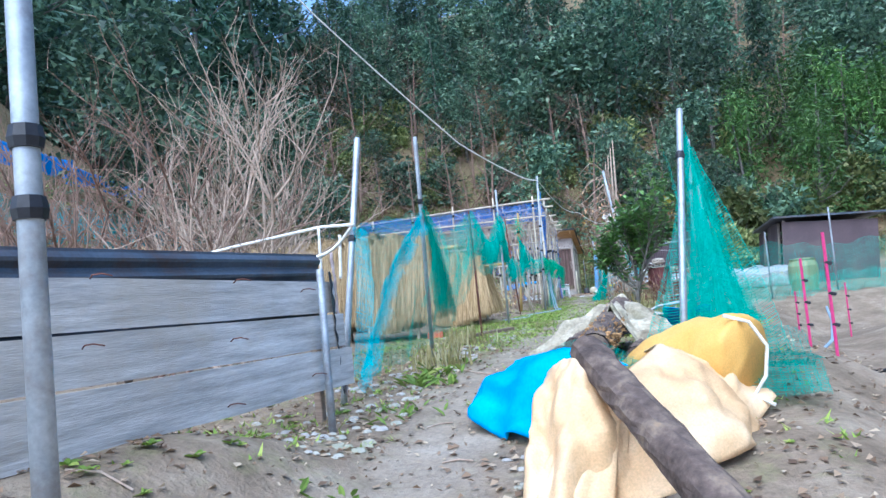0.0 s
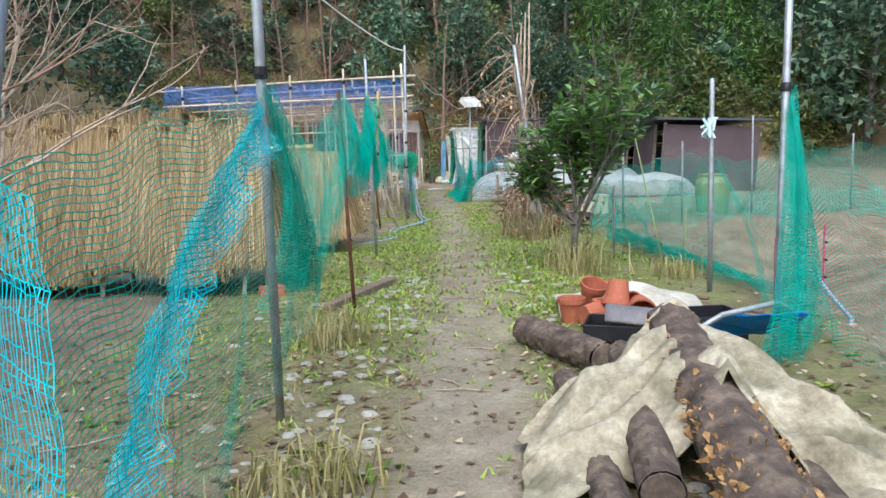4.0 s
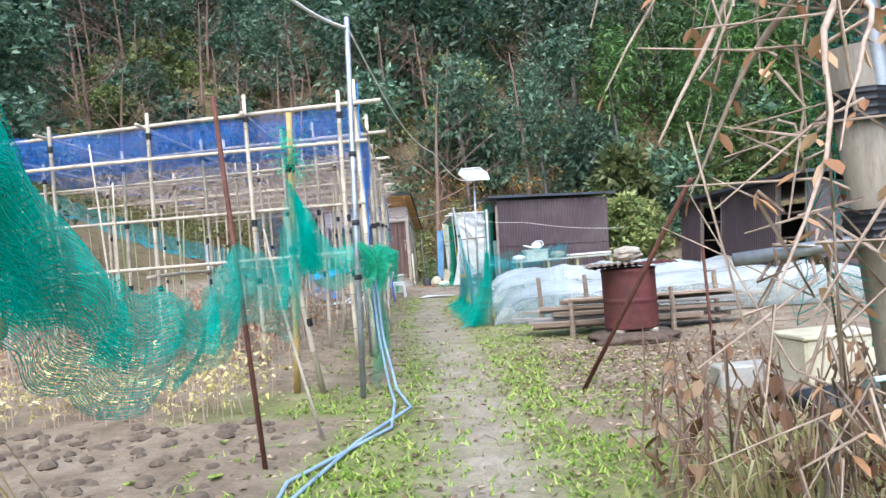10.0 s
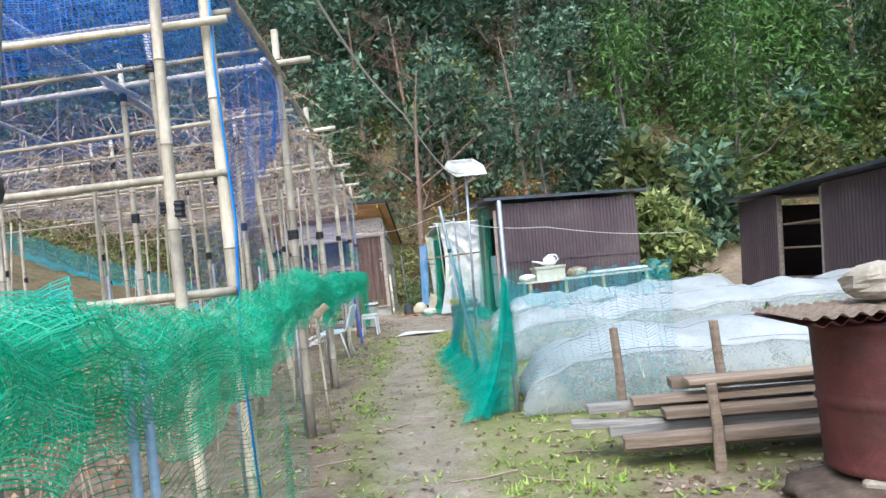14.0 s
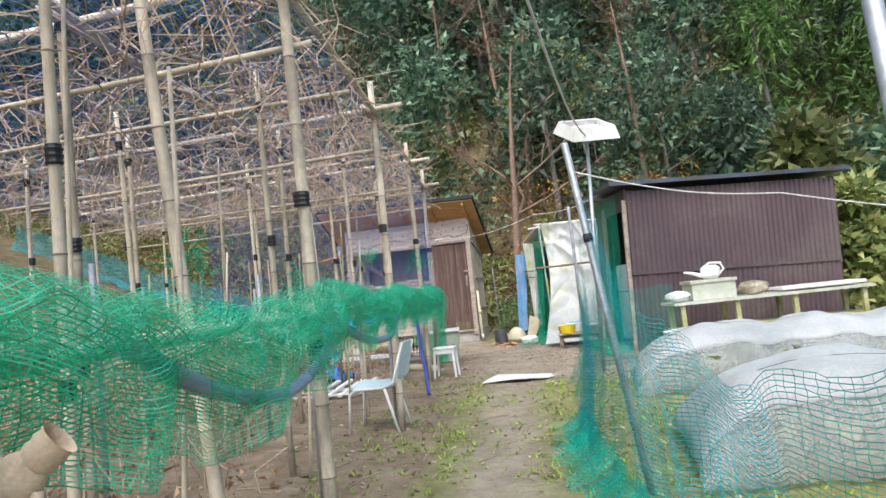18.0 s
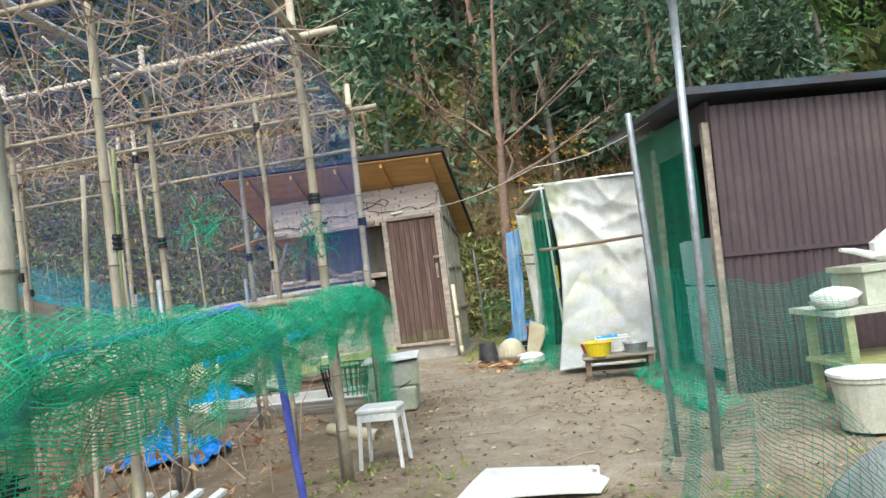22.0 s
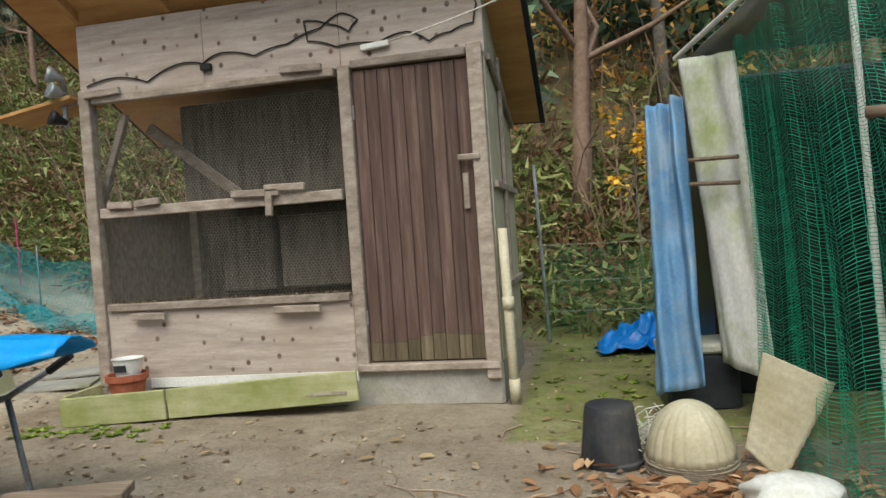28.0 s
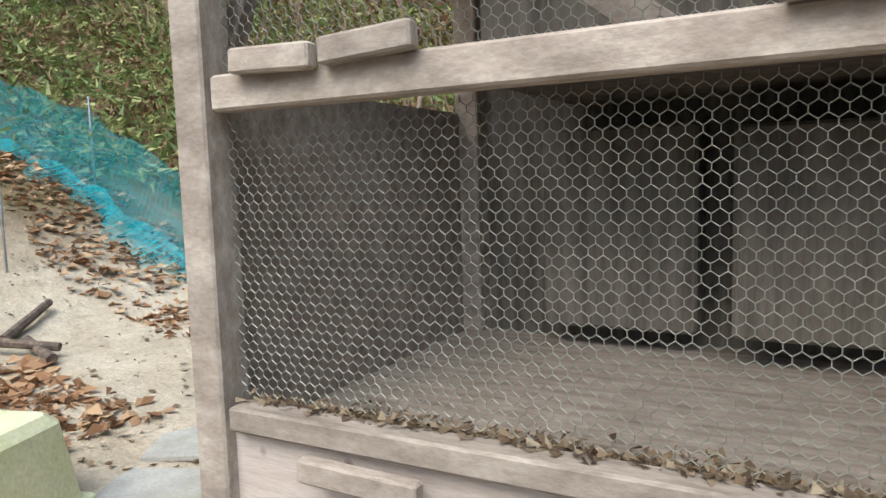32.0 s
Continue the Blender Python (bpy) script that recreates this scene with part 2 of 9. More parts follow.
YELLOWSACK = simple("yellow_sack_cloth", [(0.25, (0.7, 0.36, 0.06)), (0.75, (0.84, 0.54, 0.17))], 2.2, rough=0.5, bump=0.3, sub=0.15, fine=120)
CLOTH = simple("dirty_beige_cloth", [(0.25, (0.13, 0.105, 0.07)), (0.5, (0.36, 0.31, 0.22)), (0.75, (0.62, 0.56, 0.44))], 5, rough=0.9, bump=0.5, dirt=(0.13, 0.12, 0.07), dirt_scale=3.5, fine=40)
BARK = simple("log_bark", [(0.25, (0.035, 0.025, 0.02)), (0.5, (0.11, 0.08, 0.065)), (0.65, (0.2, 0.15, 0.11)), (0.8, (0.34, 0.22, 0.12))], 11, (1, 1, 1), rough=0.95, bump=1.0, fine=35)
OLDBAMBOO = simple("grey_old_bamboo", [(0.25, (0.12, 0.1, 0.075)), (0.5, (0.22, 0.185, 0.14)), (0.8, (0.33, 0.29, 0.23))], 5, (4, 4, 0.6), rough=0.75, bump=0.25, vary=0.2)
TREEBARK = simple("grey_bark", [(0.3, (0.09, 0.08, 0.068)), (0.7, (0.2, 0.18, 0.155))], 12, rough=0.95, bump=0.5)
TWIG = simple("pale_dry_twig", [(0.3, (0.3, 0.21, 0.15)), (0.7, (0.48, 0.38, 0.29))], 12, rough=0.9, bump=0.3)
BROWNTWIG = simple("brown_twig", [(0.3, (0.16, 0.1, 0.07)), (0.7, (0.3, 0.2, 0.15))], 12, rough=0.9, bump=0.2)
STRAW = leafy("rice_straw", (0.27, 0.18, 0.08), (0.47, 0.34, 0.17), (0.68, 0.53, 0.31), 0.7, 0.2)
DEADLEAF = leafy("dead_leaf", (0.16, 0.075, 0.035), (0.3, 0.16, 0.08), (0.5, 0.34, 0.2), 0.8, 0.2)
LITTER = leafy("litter_leaf", (0.1, 0.06, 0.035), (0.26, 0.17, 0.1), (0.55, 0.44, 0.3), 0.8, 0.15)
GRASS = leafy("short_grass", (0.12, 0.19, 0.025), (0.21, 0.31, 0.045), (0.4, 0.45, 0.1), 0.6, 0.3)
DRYGRASS = leafy("dry_grass", (0.3, 0.26, 0.09), (0.47, 0.4, 0.17), (0.62, 0.55, 0.3), 0.7, 0.3)
CITRUS = leafy("citrus_leaf", (0.04, 0.09, 0.018), (0.085, 0.18, 0.04), (0.2, 0.32, 0.09), 0.3, 0.2, 0.6)
YELLOWLEAF = leafy("yellow_leaf", (0.6, 0.5, 0.05), (0.75, 0.62, 0.08), (0.8, 0.7, 0.2), 0.4, 0.3)
EVERGREEN = leafy("evergreen_foliage", (0.022, 0.05, 0.034), (0.08, 0.142, 0.085), (0.2, 0.29, 0.17), 0.45, 0.3)
CEDAR = leafy("cedar_foliage", (0.018, 0.05, 0.032), (0.05, 0.11, 0.065), (0.11, 0.19, 0.11), 0.55, 0.25)
BAMBOOLEAF = leafy("bamboo_foliage", (0.035, 0.085, 0.02), (0.08, 0.165, 0.035), (0.17, 0.28, 0.075), 0.45, 0.3)
SHRUB = leafy("undergrowth_foliage", (0.06, 0.09, 0.025), (0.16, 0.2, 0.06), (0.36, 0.35, 0.14), 0.55, 0.3)
AUTUMN = leafy("autumn_foliage", (0.3, 0.14, 0.04), (0.5, 0.27, 0.06), (0.62, 0.4, 0.1), 0.6, 0.3)
WHITEPL = simple("white_plastic", [(0.3, (0.7, 0.7, 0.67)), (0.7, (0.82, 0.82, 0.8))], 4, rough=0.4, bump=0.03, dirt=(0.52, 0.5, 0.42))
CREAM = simple("cream_plastic", [(0.3, (0.6, 0.54, 0.38)), (0.7, (0.72, 0.67, 0.52))], 4, rough=0.5, bump=0.1, sub=0.15, dirt=(0.42, 0.37, 0.22))
TARPWHITE = simple("silver_white_tarp", [(0.25, (0.29, 0.3, 0.29)), (0.75, (0.52, 0.53, 0.53))], 2.2, (1, 1, 0.6), rough=0.33, bump=0.45, spec=0.5, metal=0.1, dirt=(0.28, 0.29, 0.15), dirt_scale=1.8)
FLEECE = simple("white_crop_netting", [(0.3, (0.44, 0.47, 0.46)), (0.7, (0.68, 0.7, 0.69))], 1.6, rough=0.8, bump=0.2, sub=0.35)
def sheer(m, share):
    """Lets a share of the light pass straight through a loosely woven cloth."""
    ns, ls = m.node_tree.nodes, m.node_tree.links
    out = ns["Material Output"]
    src = out.inputs[0].links[0].from_socket
    tr, ms = ns.new("ShaderNodeBsdfTransparent"), ns.new("ShaderNodeMixShader")
    ms.inputs[0].default_value = share
    ls.new(src, ms.inputs[1])
    ls.new(tr.outputs[0], ms.inputs[2])
    ls.new(ms.outputs[0], out.inputs[0])


sheer(FLEECE, 0.2)
FLEECETHIN = simple("thin_crop_netting", [(0.3, (0.5, 0.54, 0.52)), (0.7, (0.74, 0.77, 0.75))], 1.6, rough=0.8, bump=0.2, sub=0.35)
sheer(FLEECETHIN, 0.66)
GREYPL = simple("dark_grey_plastic", [(0.3, (0.02, 0.023, 0.03)), (0.7, (0.05, 0.055, 0.065))], 5, rough=0.5, bump=0.05, dirt=(0.12, 0.11, 0.1))
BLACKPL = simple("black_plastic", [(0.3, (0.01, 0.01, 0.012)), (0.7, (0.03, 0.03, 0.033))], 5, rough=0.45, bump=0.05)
YELLOWPL = simple("yellow_plastic", [(0.3, (0.75, 0.55, 0.02)), (0.7, (0.85, 0.68, 0.05))], 4, rough=0.4, bump=0.03)
REDPL = simple("red_plastic", [(0.3, (0.45, 0.04, 0.03)), (0.7, (0.6, 0.07, 0.05))], 4, rough=0.4, bump=0.03)
PINKPL = simple("magenta_stake", [(0.3, (0.45, 0.03, 0.13)), (0.7, (0.6, 0.06, 0.2))], 4, rough=0.5, bump=0.03)
TERRACOTTA = simple("terracotta", [(0.3, (0.33, 0.09, 0.05)), (0.7, (0.48, 0.16, 0.09))], 6, rough=0.75, bump=0.15)
HOSE = simple("grey_blue_hose", [(0.3, (0.2, 0.29, 0.38)), (0.7, (0.36, 0.46, 0.55))], 6, rough=0.5, bump=0.03)
HOSEB = simple("blue_hose", [(0.3, (0.08, 0.1, 0.45)), (0.7, (0.14, 0.17, 0.6))], 6, rough=0.5, bump=0.03)
ROPE = simple("white_rope", [(0.3, (0.6, 0.58, 0.52)), (0.7, (0.8, 0.78, 0.72))], 30, rough=0.9, bump=0.3)
PALECYAN = simple("pale_cyan_plastic", [(0.3, (0.5, 0.66, 0.7)), (0.7, (0.62, 0.76, 0.79))], 4, rough=0.45, bump=0.03)
FRIDGE = simple("pale_blue_panel", [(0.3, (0.32, 0.45, 0.52)), (0.7, (0.42, 0.54, 0.6))], 2, rough=0.4, bump=0.03, dirt=(0.3, 0.33, 0.3))
STYRO = simple("weathered_foam_box", [(0.3, (0.4, 0.42, 0.34)), (0.7, (0.58, 0.58, 0.5))], 4, rough=0.8, bump=0.2, dirt=(0.26, 0.3, 0.14))
NETGREEN = leafy("green_netting", (0.0, 0.3, 0.22), (0.0, 0.44, 0.33), (0.03, 0.55, 0.45), 0.5, 0.3)
NETLEAF = leafy("leaf_green_netting", (0.01, 0.3, 0.14), (0.03, 0.46, 0.25), (0.1, 0.6, 0.38), 0.5, 0.35)
NETTEAL = leafy("teal_netting", (0.0, 0.27, 0.33), (0.0, 0.37, 0.44), (0.01, 0.46, 0.54), 0.5, 0.3)
NETDARK = leafy("dark_green_netting", (0.005, 0.27, 0.15), (0.02, 0.4, 0.24), (0.04, 0.52, 0.34), 0.5, 0.4)
NETBLUE = leafy("blue_netting", (0.01, 0.08, 0.35), (0.02, 0.13, 0.46), (0.05, 0.2, 0.55), 0.5, 0.3)
NETWHITE = leafy("white_netting", (0.6, 0.62, 0.62), (0.75, 0.77, 0.77), (0.85, 0.86, 0.86), 0.6, 0.3)
WIRE = simple("galvanised_wire", [(0.3, (0.2, 0.2, 0.17)), (0.7, (0.38, 0.37, 0.32))], 20, rough=0.5, metal=0.5, bump=0.0)
STONE = simple("rough_stone", [(0.3, (0.26, 0.22, 0.17)), (0.7, (0.45, 0.4, 0.32))], 6, rough=0.95, bump=0.6)
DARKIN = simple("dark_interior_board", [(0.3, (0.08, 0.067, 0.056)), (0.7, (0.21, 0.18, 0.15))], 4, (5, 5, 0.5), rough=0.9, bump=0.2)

# ground: mud, trodden path, grass, brown litter and sand, by masks carried on the sheet
GROUND, ns, ls, b = nodes_of("garden_ground")
pos = mapped(ns, ls)


def mask(n):
    a = ns.new("ShaderNodeAttribute")
    a.attribute_name = n
    return a.outputs["Fac"]


def broken(m, scale, soft=0.25):
    """A mask with an edge broken up by noise."""
    n = noise_at(ns, ls, pos, scale, 6, 0.7)
    ad = ns.new("ShaderNodeMath")
    ad.operation = "ADD"
    ls.new(m, ad.inputs[0])
    ls.new(n, ad.inputs[1])
    mr = ns.new("ShaderNodeMapRange")
    mr.inputs[1].default_value, mr.inputs[2].default_value = 1.0 - soft, 1.0 + soft
    ls.new(ad.outputs[0], mr.inputs[0])
    return mr.outputs[0]


n1, n2 = noise_at(ns, ls, pos, 2.2, 8, 0.7), mix(ns, ls, 0.45, noise_at(ns, ls, pos, 42, 4, 0.7), noise_at(ns, ls, pos, 9, 6, 0.75))
mud = ramp(ns, ls, n1, [(0.25, (0.13, 0.095, 0.06)), (0.5, (0.25, 0.19, 0.13)), (0.75, (0.39, 0.32, 0.23))])
trod = ramp(ns, ls, n1, [(0.25, (0.2, 0.155, 0.11)), (0.5, (0.31, 0.255, 0.19)), (0.75, (0.42, 0.36, 0.28))])
green = ramp(ns, ls, n1, [(0.3, (0.14, 0.16, 0.05)), (0.6, (0.24, 0.26, 0.085)), (0.8, (0.34, 0.33, 0.15))])
hill = ramp(ns, ls, n1, [(0.25, (0.07, 0.06, 0.03)), (0.5, (0.15, 0.115, 0.06)), (0.75, (0.25, 0.18, 0.1))])
sand = ramp(ns, ls, n1, [(0.3, (0.38, 0.31, 0.22)), (0.7, (0.54, 0.46, 0.36))])
col = mix(ns, ls, broken(mask("grass"), 5.5), mud, green)
col = mix(ns, ls, broken(mask("trod"), 3.0), col, trod)
col = mix(ns, ls, broken(mask("sand"), 1.5), col, sand)
col = mix(ns, ls, broken(mask("hill"), 1.2), col, hill)
grit = ramp(ns, ls, n2, [(0.3, (0.5, 0.5, 0.5)), (0.5, (0.95, 0.95, 0.95)), (0.7, (1.3, 1.3, 1.3))])
ls.new(mix(ns, ls, 0.8, col, grit, "MULTIPLY"), b.inputs["Base Color"])
b.inputs["Roughness"].default_value = 0.92
b.inputs["Specular IOR Level"].default_value = 0.2
bp = ns.new("ShaderNodeBump")
bp.inputs["Strength"].default_value, bp.inputs["Distance"].default_value = 0.85, 0.045
ls.new(mix(ns, ls, 0.65, n1, n2), bp.inputs["Height"])
ls.new(bp.outputs[0], b.inputs["Normal"])

# ---- mesh helpers ----
rnd = random.Random(7)


class Shape:
    """Vertices and faces gathered for one mesh."""

    def __init__(self):
        self.v, self.f = [], []

    def add(self, verts, faces):
        o = len(self.v)
        self.v.extend(verts)
        self.f.extend([tuple(i + o for i in f) for f in faces])
        return self

    def box(self, c, s, turn=(0, 0, 0), bevel=0.0, taper=1.0):
        """A box of size s about c, its upright edges and rims cut by bevel."""
        m = Matrix.Translation(c) @ Euler([radians(a) for a in turn]).to_matrix().to_4x4()
        x, y, z = s[0] / 2, s[1] / 2, s[2] / 2
        e = min(bevel, x * 0.9, y * 0.9, z * 0.9)
        rings = []
        prof = [(-z, e), (-z + e, 0), (z - e, 0), (z, e)] if e else [(-z, 0), (z, 0)]
        for zz, cut in prof:
            k = 1.0 if zz < 0 else taper
            a, d = (x - cut) * k, (y - cut) * k
            if e:
                pts = [(-a + e, -d), (a - e, -d), (a, -d + e), (a, d - e), (a - e, d), (-a + e, d), (-a, d - e), (-a, -d + e)]
            else:
                pts = [(-a, -d), (a, -d), (a, d), (-a, d)]
            rings.append([m @ Vector((p[0], p[1], zz)) for p in pts])
        self.loft(rings)
        return self

    def loft(self, rings, caps=True, closed=True):
        o, n = len(self.v), len(rings[0])
        for r in rings:
            self.v.extend(r)
        for i in range(len(rings) - 1):
            for j in range(n if closed else n - 1):
                a, c = o + i * n + j, o + i * n + (j + 1) % n
                self.f.append((a, c, c + n, a + n))
        if caps:
            self.f.append(tuple(o + j for j in reversed(range(n))))
            self.f.append(tuple(o + (len(rings) - 1) * n + j for j in range(n)))
        return self

    def tube(self, pts, radii, sides=8, caps=True):
        """A round bar along pts."""
        pts = [Vector(p) for p in pts]
        if isinstance(radii, (int, float)):
            radii = [radii] * len(pts)
        rings, up = [], None
        for i, p in enumerate(pts):
            d = (pts[min(i + 1, len(pts) - 1)] - pts[max(i - 1, 0)]).normalized()
            if up is None:
                up = Vector((1, 0, 0)) if abs(d.x) < 0.8 else Vector((0, 1, 0))
            a = (up - d * up.dot(d)).normalized()
            c = d.cross(a)
            up = a
            rings.append([p + (a * math.cos(t) + c * math.sin(t)) * radii[i] for t in [2 * math.pi * k / sides for k in range(sides)]])
        return self.loft(rings, caps)

    def turned(self, c, prof, sides=16, caps=True, squash=1.0):
        """A body of revolution about the upright through c: prof of (radius, height)."""
        rings = [[Vector((c[0] + r * math.cos(t), c[1] + r * squash * math.sin(t), c[2] + z)) for t in [2 * math.pi * k / sides for k in range(sides)]] for r, z in prof]
        return self.loft(rings, caps)

    def sheet(self, fn, nu, nv):
        """A surface fn(u, v) over the unit square."""
        o = len(self.v)
        self.v.extend(Vector(fn(i / nu, j / nv)) for i in range(nu + 1) for j in range(nv + 1))
        for i in range(nu):
            for j in range(nv):
                a = o + i * (nv + 1) + j
                self.f.append((a, a + nv + 1, a + nv + 2, a + 1))
        return self

    def slab(self, fn, nu, nv, thick=0.004):
        """A sheet with a thickness, along its normals."""
        g = [[Vector(fn(i / nu, j / nv)) for j in range(nv + 1)] for i in range(nu + 1)]
        o, n = len(self.v), (nu + 1) * (nv + 1)
        top, low = [], []
        for i in range(nu + 1):
            for j in range(nv + 1):
                du = g[min(i + 1, nu)][j] - g[max(i - 1, 0)][j]
                dv = g[i][min(j + 1, nv)] - g[i][max(j - 1, 0)]
                nn = du.cross(dv)
                nn = nn.normalized() if nn.length > 1e-9 else Vector((0, 0, 1))
                top.append(g[i][j] + nn * thick / 2)
                low.append(g[i][j] - nn * thick / 2)
        self.v.extend(top + low)
        w = nv + 1
        for i in range(nu):
            for j in range(nv):
                a = o + i * w + j
                self.f.append((a, a + w, a + w + 1, a + 1))
                a += n
                self.f.append((a, a + 1, a + w + 1, a + w))
        rim = [i * w for i in range(nu + 1)] + [nu * w + j for j in range(1, w)] + [i * w + nv for i in range(nu - 1, -1, -1)] + [j for j in range(nv - 1, 0, -1)]
        for a, c in zip(rim, rim[1:] + rim[:1]):
            self.f.append((o + a, o + a + n, o + c + n, o + c))
        return self


class Nets:
    """Panels of one net, each to be a mesh of its own."""

    def __init__(self):
        self.panels = []


def mesh_of(name, s, mat, smooth=False):
    me = bpy.data.meshes.new(name)
    me.from_pydata([tuple(p) for p in s.v], [], s.f)
    me.materials.append(mat)
    if smooth:
        me.polygons.foreach_set("use_smooth", [True] * len(me.polygons))
    me.update()
    return me


def thing(name, at=(0, 0, 0), label="", category="", group="", kind=""):
    """An empty at a thing's base."""
    ob = new(name)
    ob.location = at
    return tagged(ob, label, category, group, kind)


def part(name, s, mat, parent=None, label="", smooth=False):
    """One mesh under a thing or a part; its shape is given in world places."""
    ob = new(name, mesh_of(name, s, mat, smooth))
    if parent:
        ob.parent = parent
        o = parent
        while o:
            ob.location = Vector(ob.location) - Vector(o.location)
            o = o.parent
    if label:
        tagged(ob, label)
    return ob


def single(name, s, mat, label, category, group="", kind="", smooth=False):
    if isinstance(s, Nets):
        v = s.panels[0].v[0]
        root = thing(name, (v[0], v[1], ground_z(v[0], v[1])), label, category, group, kind)
        for p in s.panels:
            part("net_panel", p, mat, root)
        return root
    ob = new(name, mesh_of(name, s, mat, smooth))
    return tagged(ob, label, category, group, kind)


def wob(x, y, z=0.0, k=1.0):
    return noise.noise(Vector((x * k, y * k, z * k)))

# ---- the ground: one sheet with the bank, the field, the yard and the wooded hill ----
def smooth(a, b, x):
    t = min(max((x - a) / (b - a), 0.0), 1.0)
    return t * t * (3 - 2 * t)


LINE = [(-12, 4.6), (-2, 3.55), (1, 3.1), (4, 2.8), (8, 2.45), (12, 2.0), (16, 1.5), (20, 0.75), (24, 0.3), (27, 0.0), (36, -1.0), (200, -1.0)]


def path_x(y):
    for (a, p), (c, q) in zip(LINE, LINE[1:]):
        if y <= c:
            return p + (q - p) * (y - a) / (c - a)
    return LINE[-1][1]


def hill_rise(x, y):
    """How far a place lies up the wooded slopes."""
    start = 36.4 + max(0, -3 - x) * 0.42 + max(0, x - 4) * 0.12
    back = max(0.0, y - start)
    left = max(0.0, -8.0 - 0.05 * (36 - y) - x) * smooth(-6, 4, y) * (2.0 - 1.1 * smooth(14, 28, y))
    right = max(0.0, x - 19)
    h = back * 0.72 + 0.45 * left + 0.4 * right
    return min(h, 36 + 0.1 * h)


def ground_z(x, y):
    h = 0.085 * min(0.0, y - 2.8) * smooth(-14, -2, y) if y > -14 else -0.4
    if y < -2:
        h = -0.408
    edge = 4.75 + 0.25 * wob(0, y, 0, 0.5)
    low = smooth(edge, edge + 1.3, x) * (1 - smooth(10.5, 13.5, y)) * 0.62
    mound = 1.0 * math.exp(-(((x - 8.6) / 1.7) ** 2 + ((y - 8.0) / 2.3) ** 2))
    rise = hill_rise(x, y)
    h += -low + mound + rise + 0.1 * min(3.0, max(0.0, -5.3 - x)) * smooth(27, 32, y)
    h += rise and 0.35 * wob(x, y, 0, 0.35) * min(1, rise)
    h += 0.025 * wob(x, y, 3, 1.3) + 0.012 * wob(x, y, 5, 4)
    if -5 < x < 0.9 and 9.9 < y < 13.4:
        h += 0.05 * wob(x, y, 9, 3.5) + 0.03
    h -= 0.02 * math.exp(-((x - path_x(y)) / 0.35) ** 2)
    # soil banked up against the plank fence
    if -6 < y < 1.6 and -6 < x < 3.0:
        h += max(0.0, 0.13 - h) * (1 - smooth(2.35, 3.0, x)) * (1 - smooth(0.1, 1.5, y)) * smooth(-6, -3, y) * smooth(-6, -2, x)
    return h


def spaced(a, b, fine0, fine1, step, grow):
    out, x = [], fine0
    while x < fine1:
        out.append(x)
        x += step
    s = step
    while x < b:
        out.append(x)
        s *= grow
        x += s
    out.append(b)
    s, x, low = step, fine0, []
    while x > a:
        s *= grow
        x -= s
        low.append(max(x, a))
    return low[::-1] + out


gx, gy = spaced(-300, 300, -6, 7, 0.16, 1.12), spaced(-300, 330, -3, 37, 0.16, 1.12)
gv = [(x, y, ground_z(x, y)) for x in gx for y in gy]
w = len(gy)
gf = [(i * w + j, (i + 1) * w + j, (i + 1) * w + j + 1, i * w + j + 1) for i in range(len(gx) - 1) for j in range(w - 1)]
gm = bpy.data.meshes.new("ground")
gm.from_pydata(gv, [], gf)
gm.polygons.foreach_set("use_smooth", [True] * len(gf))
gm.materials.append(GROUND)


def masks(x, y):
    d = abs(x - path_x(y))
    rise = hill_rise(x, y)
    trod = (1 - smooth(0.12, 0.6, d)) * 0.68
    yard = smooth(25.2, 26.8, y) * smooth(-5.2, -4.2, x) * (1 - smooth(1.6, 3, x)) * (1 - smooth(34.5, 36, y))
    yard *= smooth(0.0, 1.2, x - (-1.5 - 0.16 * (y - 29.5))) if y < 30.2 else 1.0
    trod = max(trod, yard * 1.0)
    grass = 0.5 * (1 - smooth(0.7, 2.0, abs(d - 0.9))) + 0.12
    if y > 14:
        grass *= 0.95
    grass *= 0.4 + 0.6 * smooth(2, 6, y)
    if x < 1.0 and 10 < y < 13.3:
        grass *= 0.2
    if y > 14.5 and x < path_x(y) - 0.55:
        grass *= 0.4
    if x > 2.4 and 12.5 < y < 16.8:
        grass *= 0.45
    if x > 4.9 and y < 12:
        grass *= 0.15
    grass *= 1 - yard
    if -1.5 < x < 0.9 and y > 32.5:
        grass = max(grass, 0.7)
        trod *= 0.3
    sand = smooth(5.8, 6.2, x) * (1 - smooth(4.6, 5.4, y)) * smooth(-30, -20, y) * 0.8
    sand = max(sand, (1 - smooth(-5.6, -4.5, x)) * smooth(32.0, 33.0, y) * (1 - smooth(0.1, 0.8, rise)) * 0.8)
    return trod, grass, sand, smooth(0.2, 1.0, rise)


mk = np.array([masks(p[0], p[1]) for p in gv])
for i, n in enumerate(("trod", "grass", "sand", "hill")):
    gm.attributes.new(n, "FLOAT", "POINT").data.foreach_set("value", mk[:, i].astype(np.float32))
tagged(new("ground", gm), "muddy garden ground with a trodden path, grass and leaf litter", "ground", kind="structure")


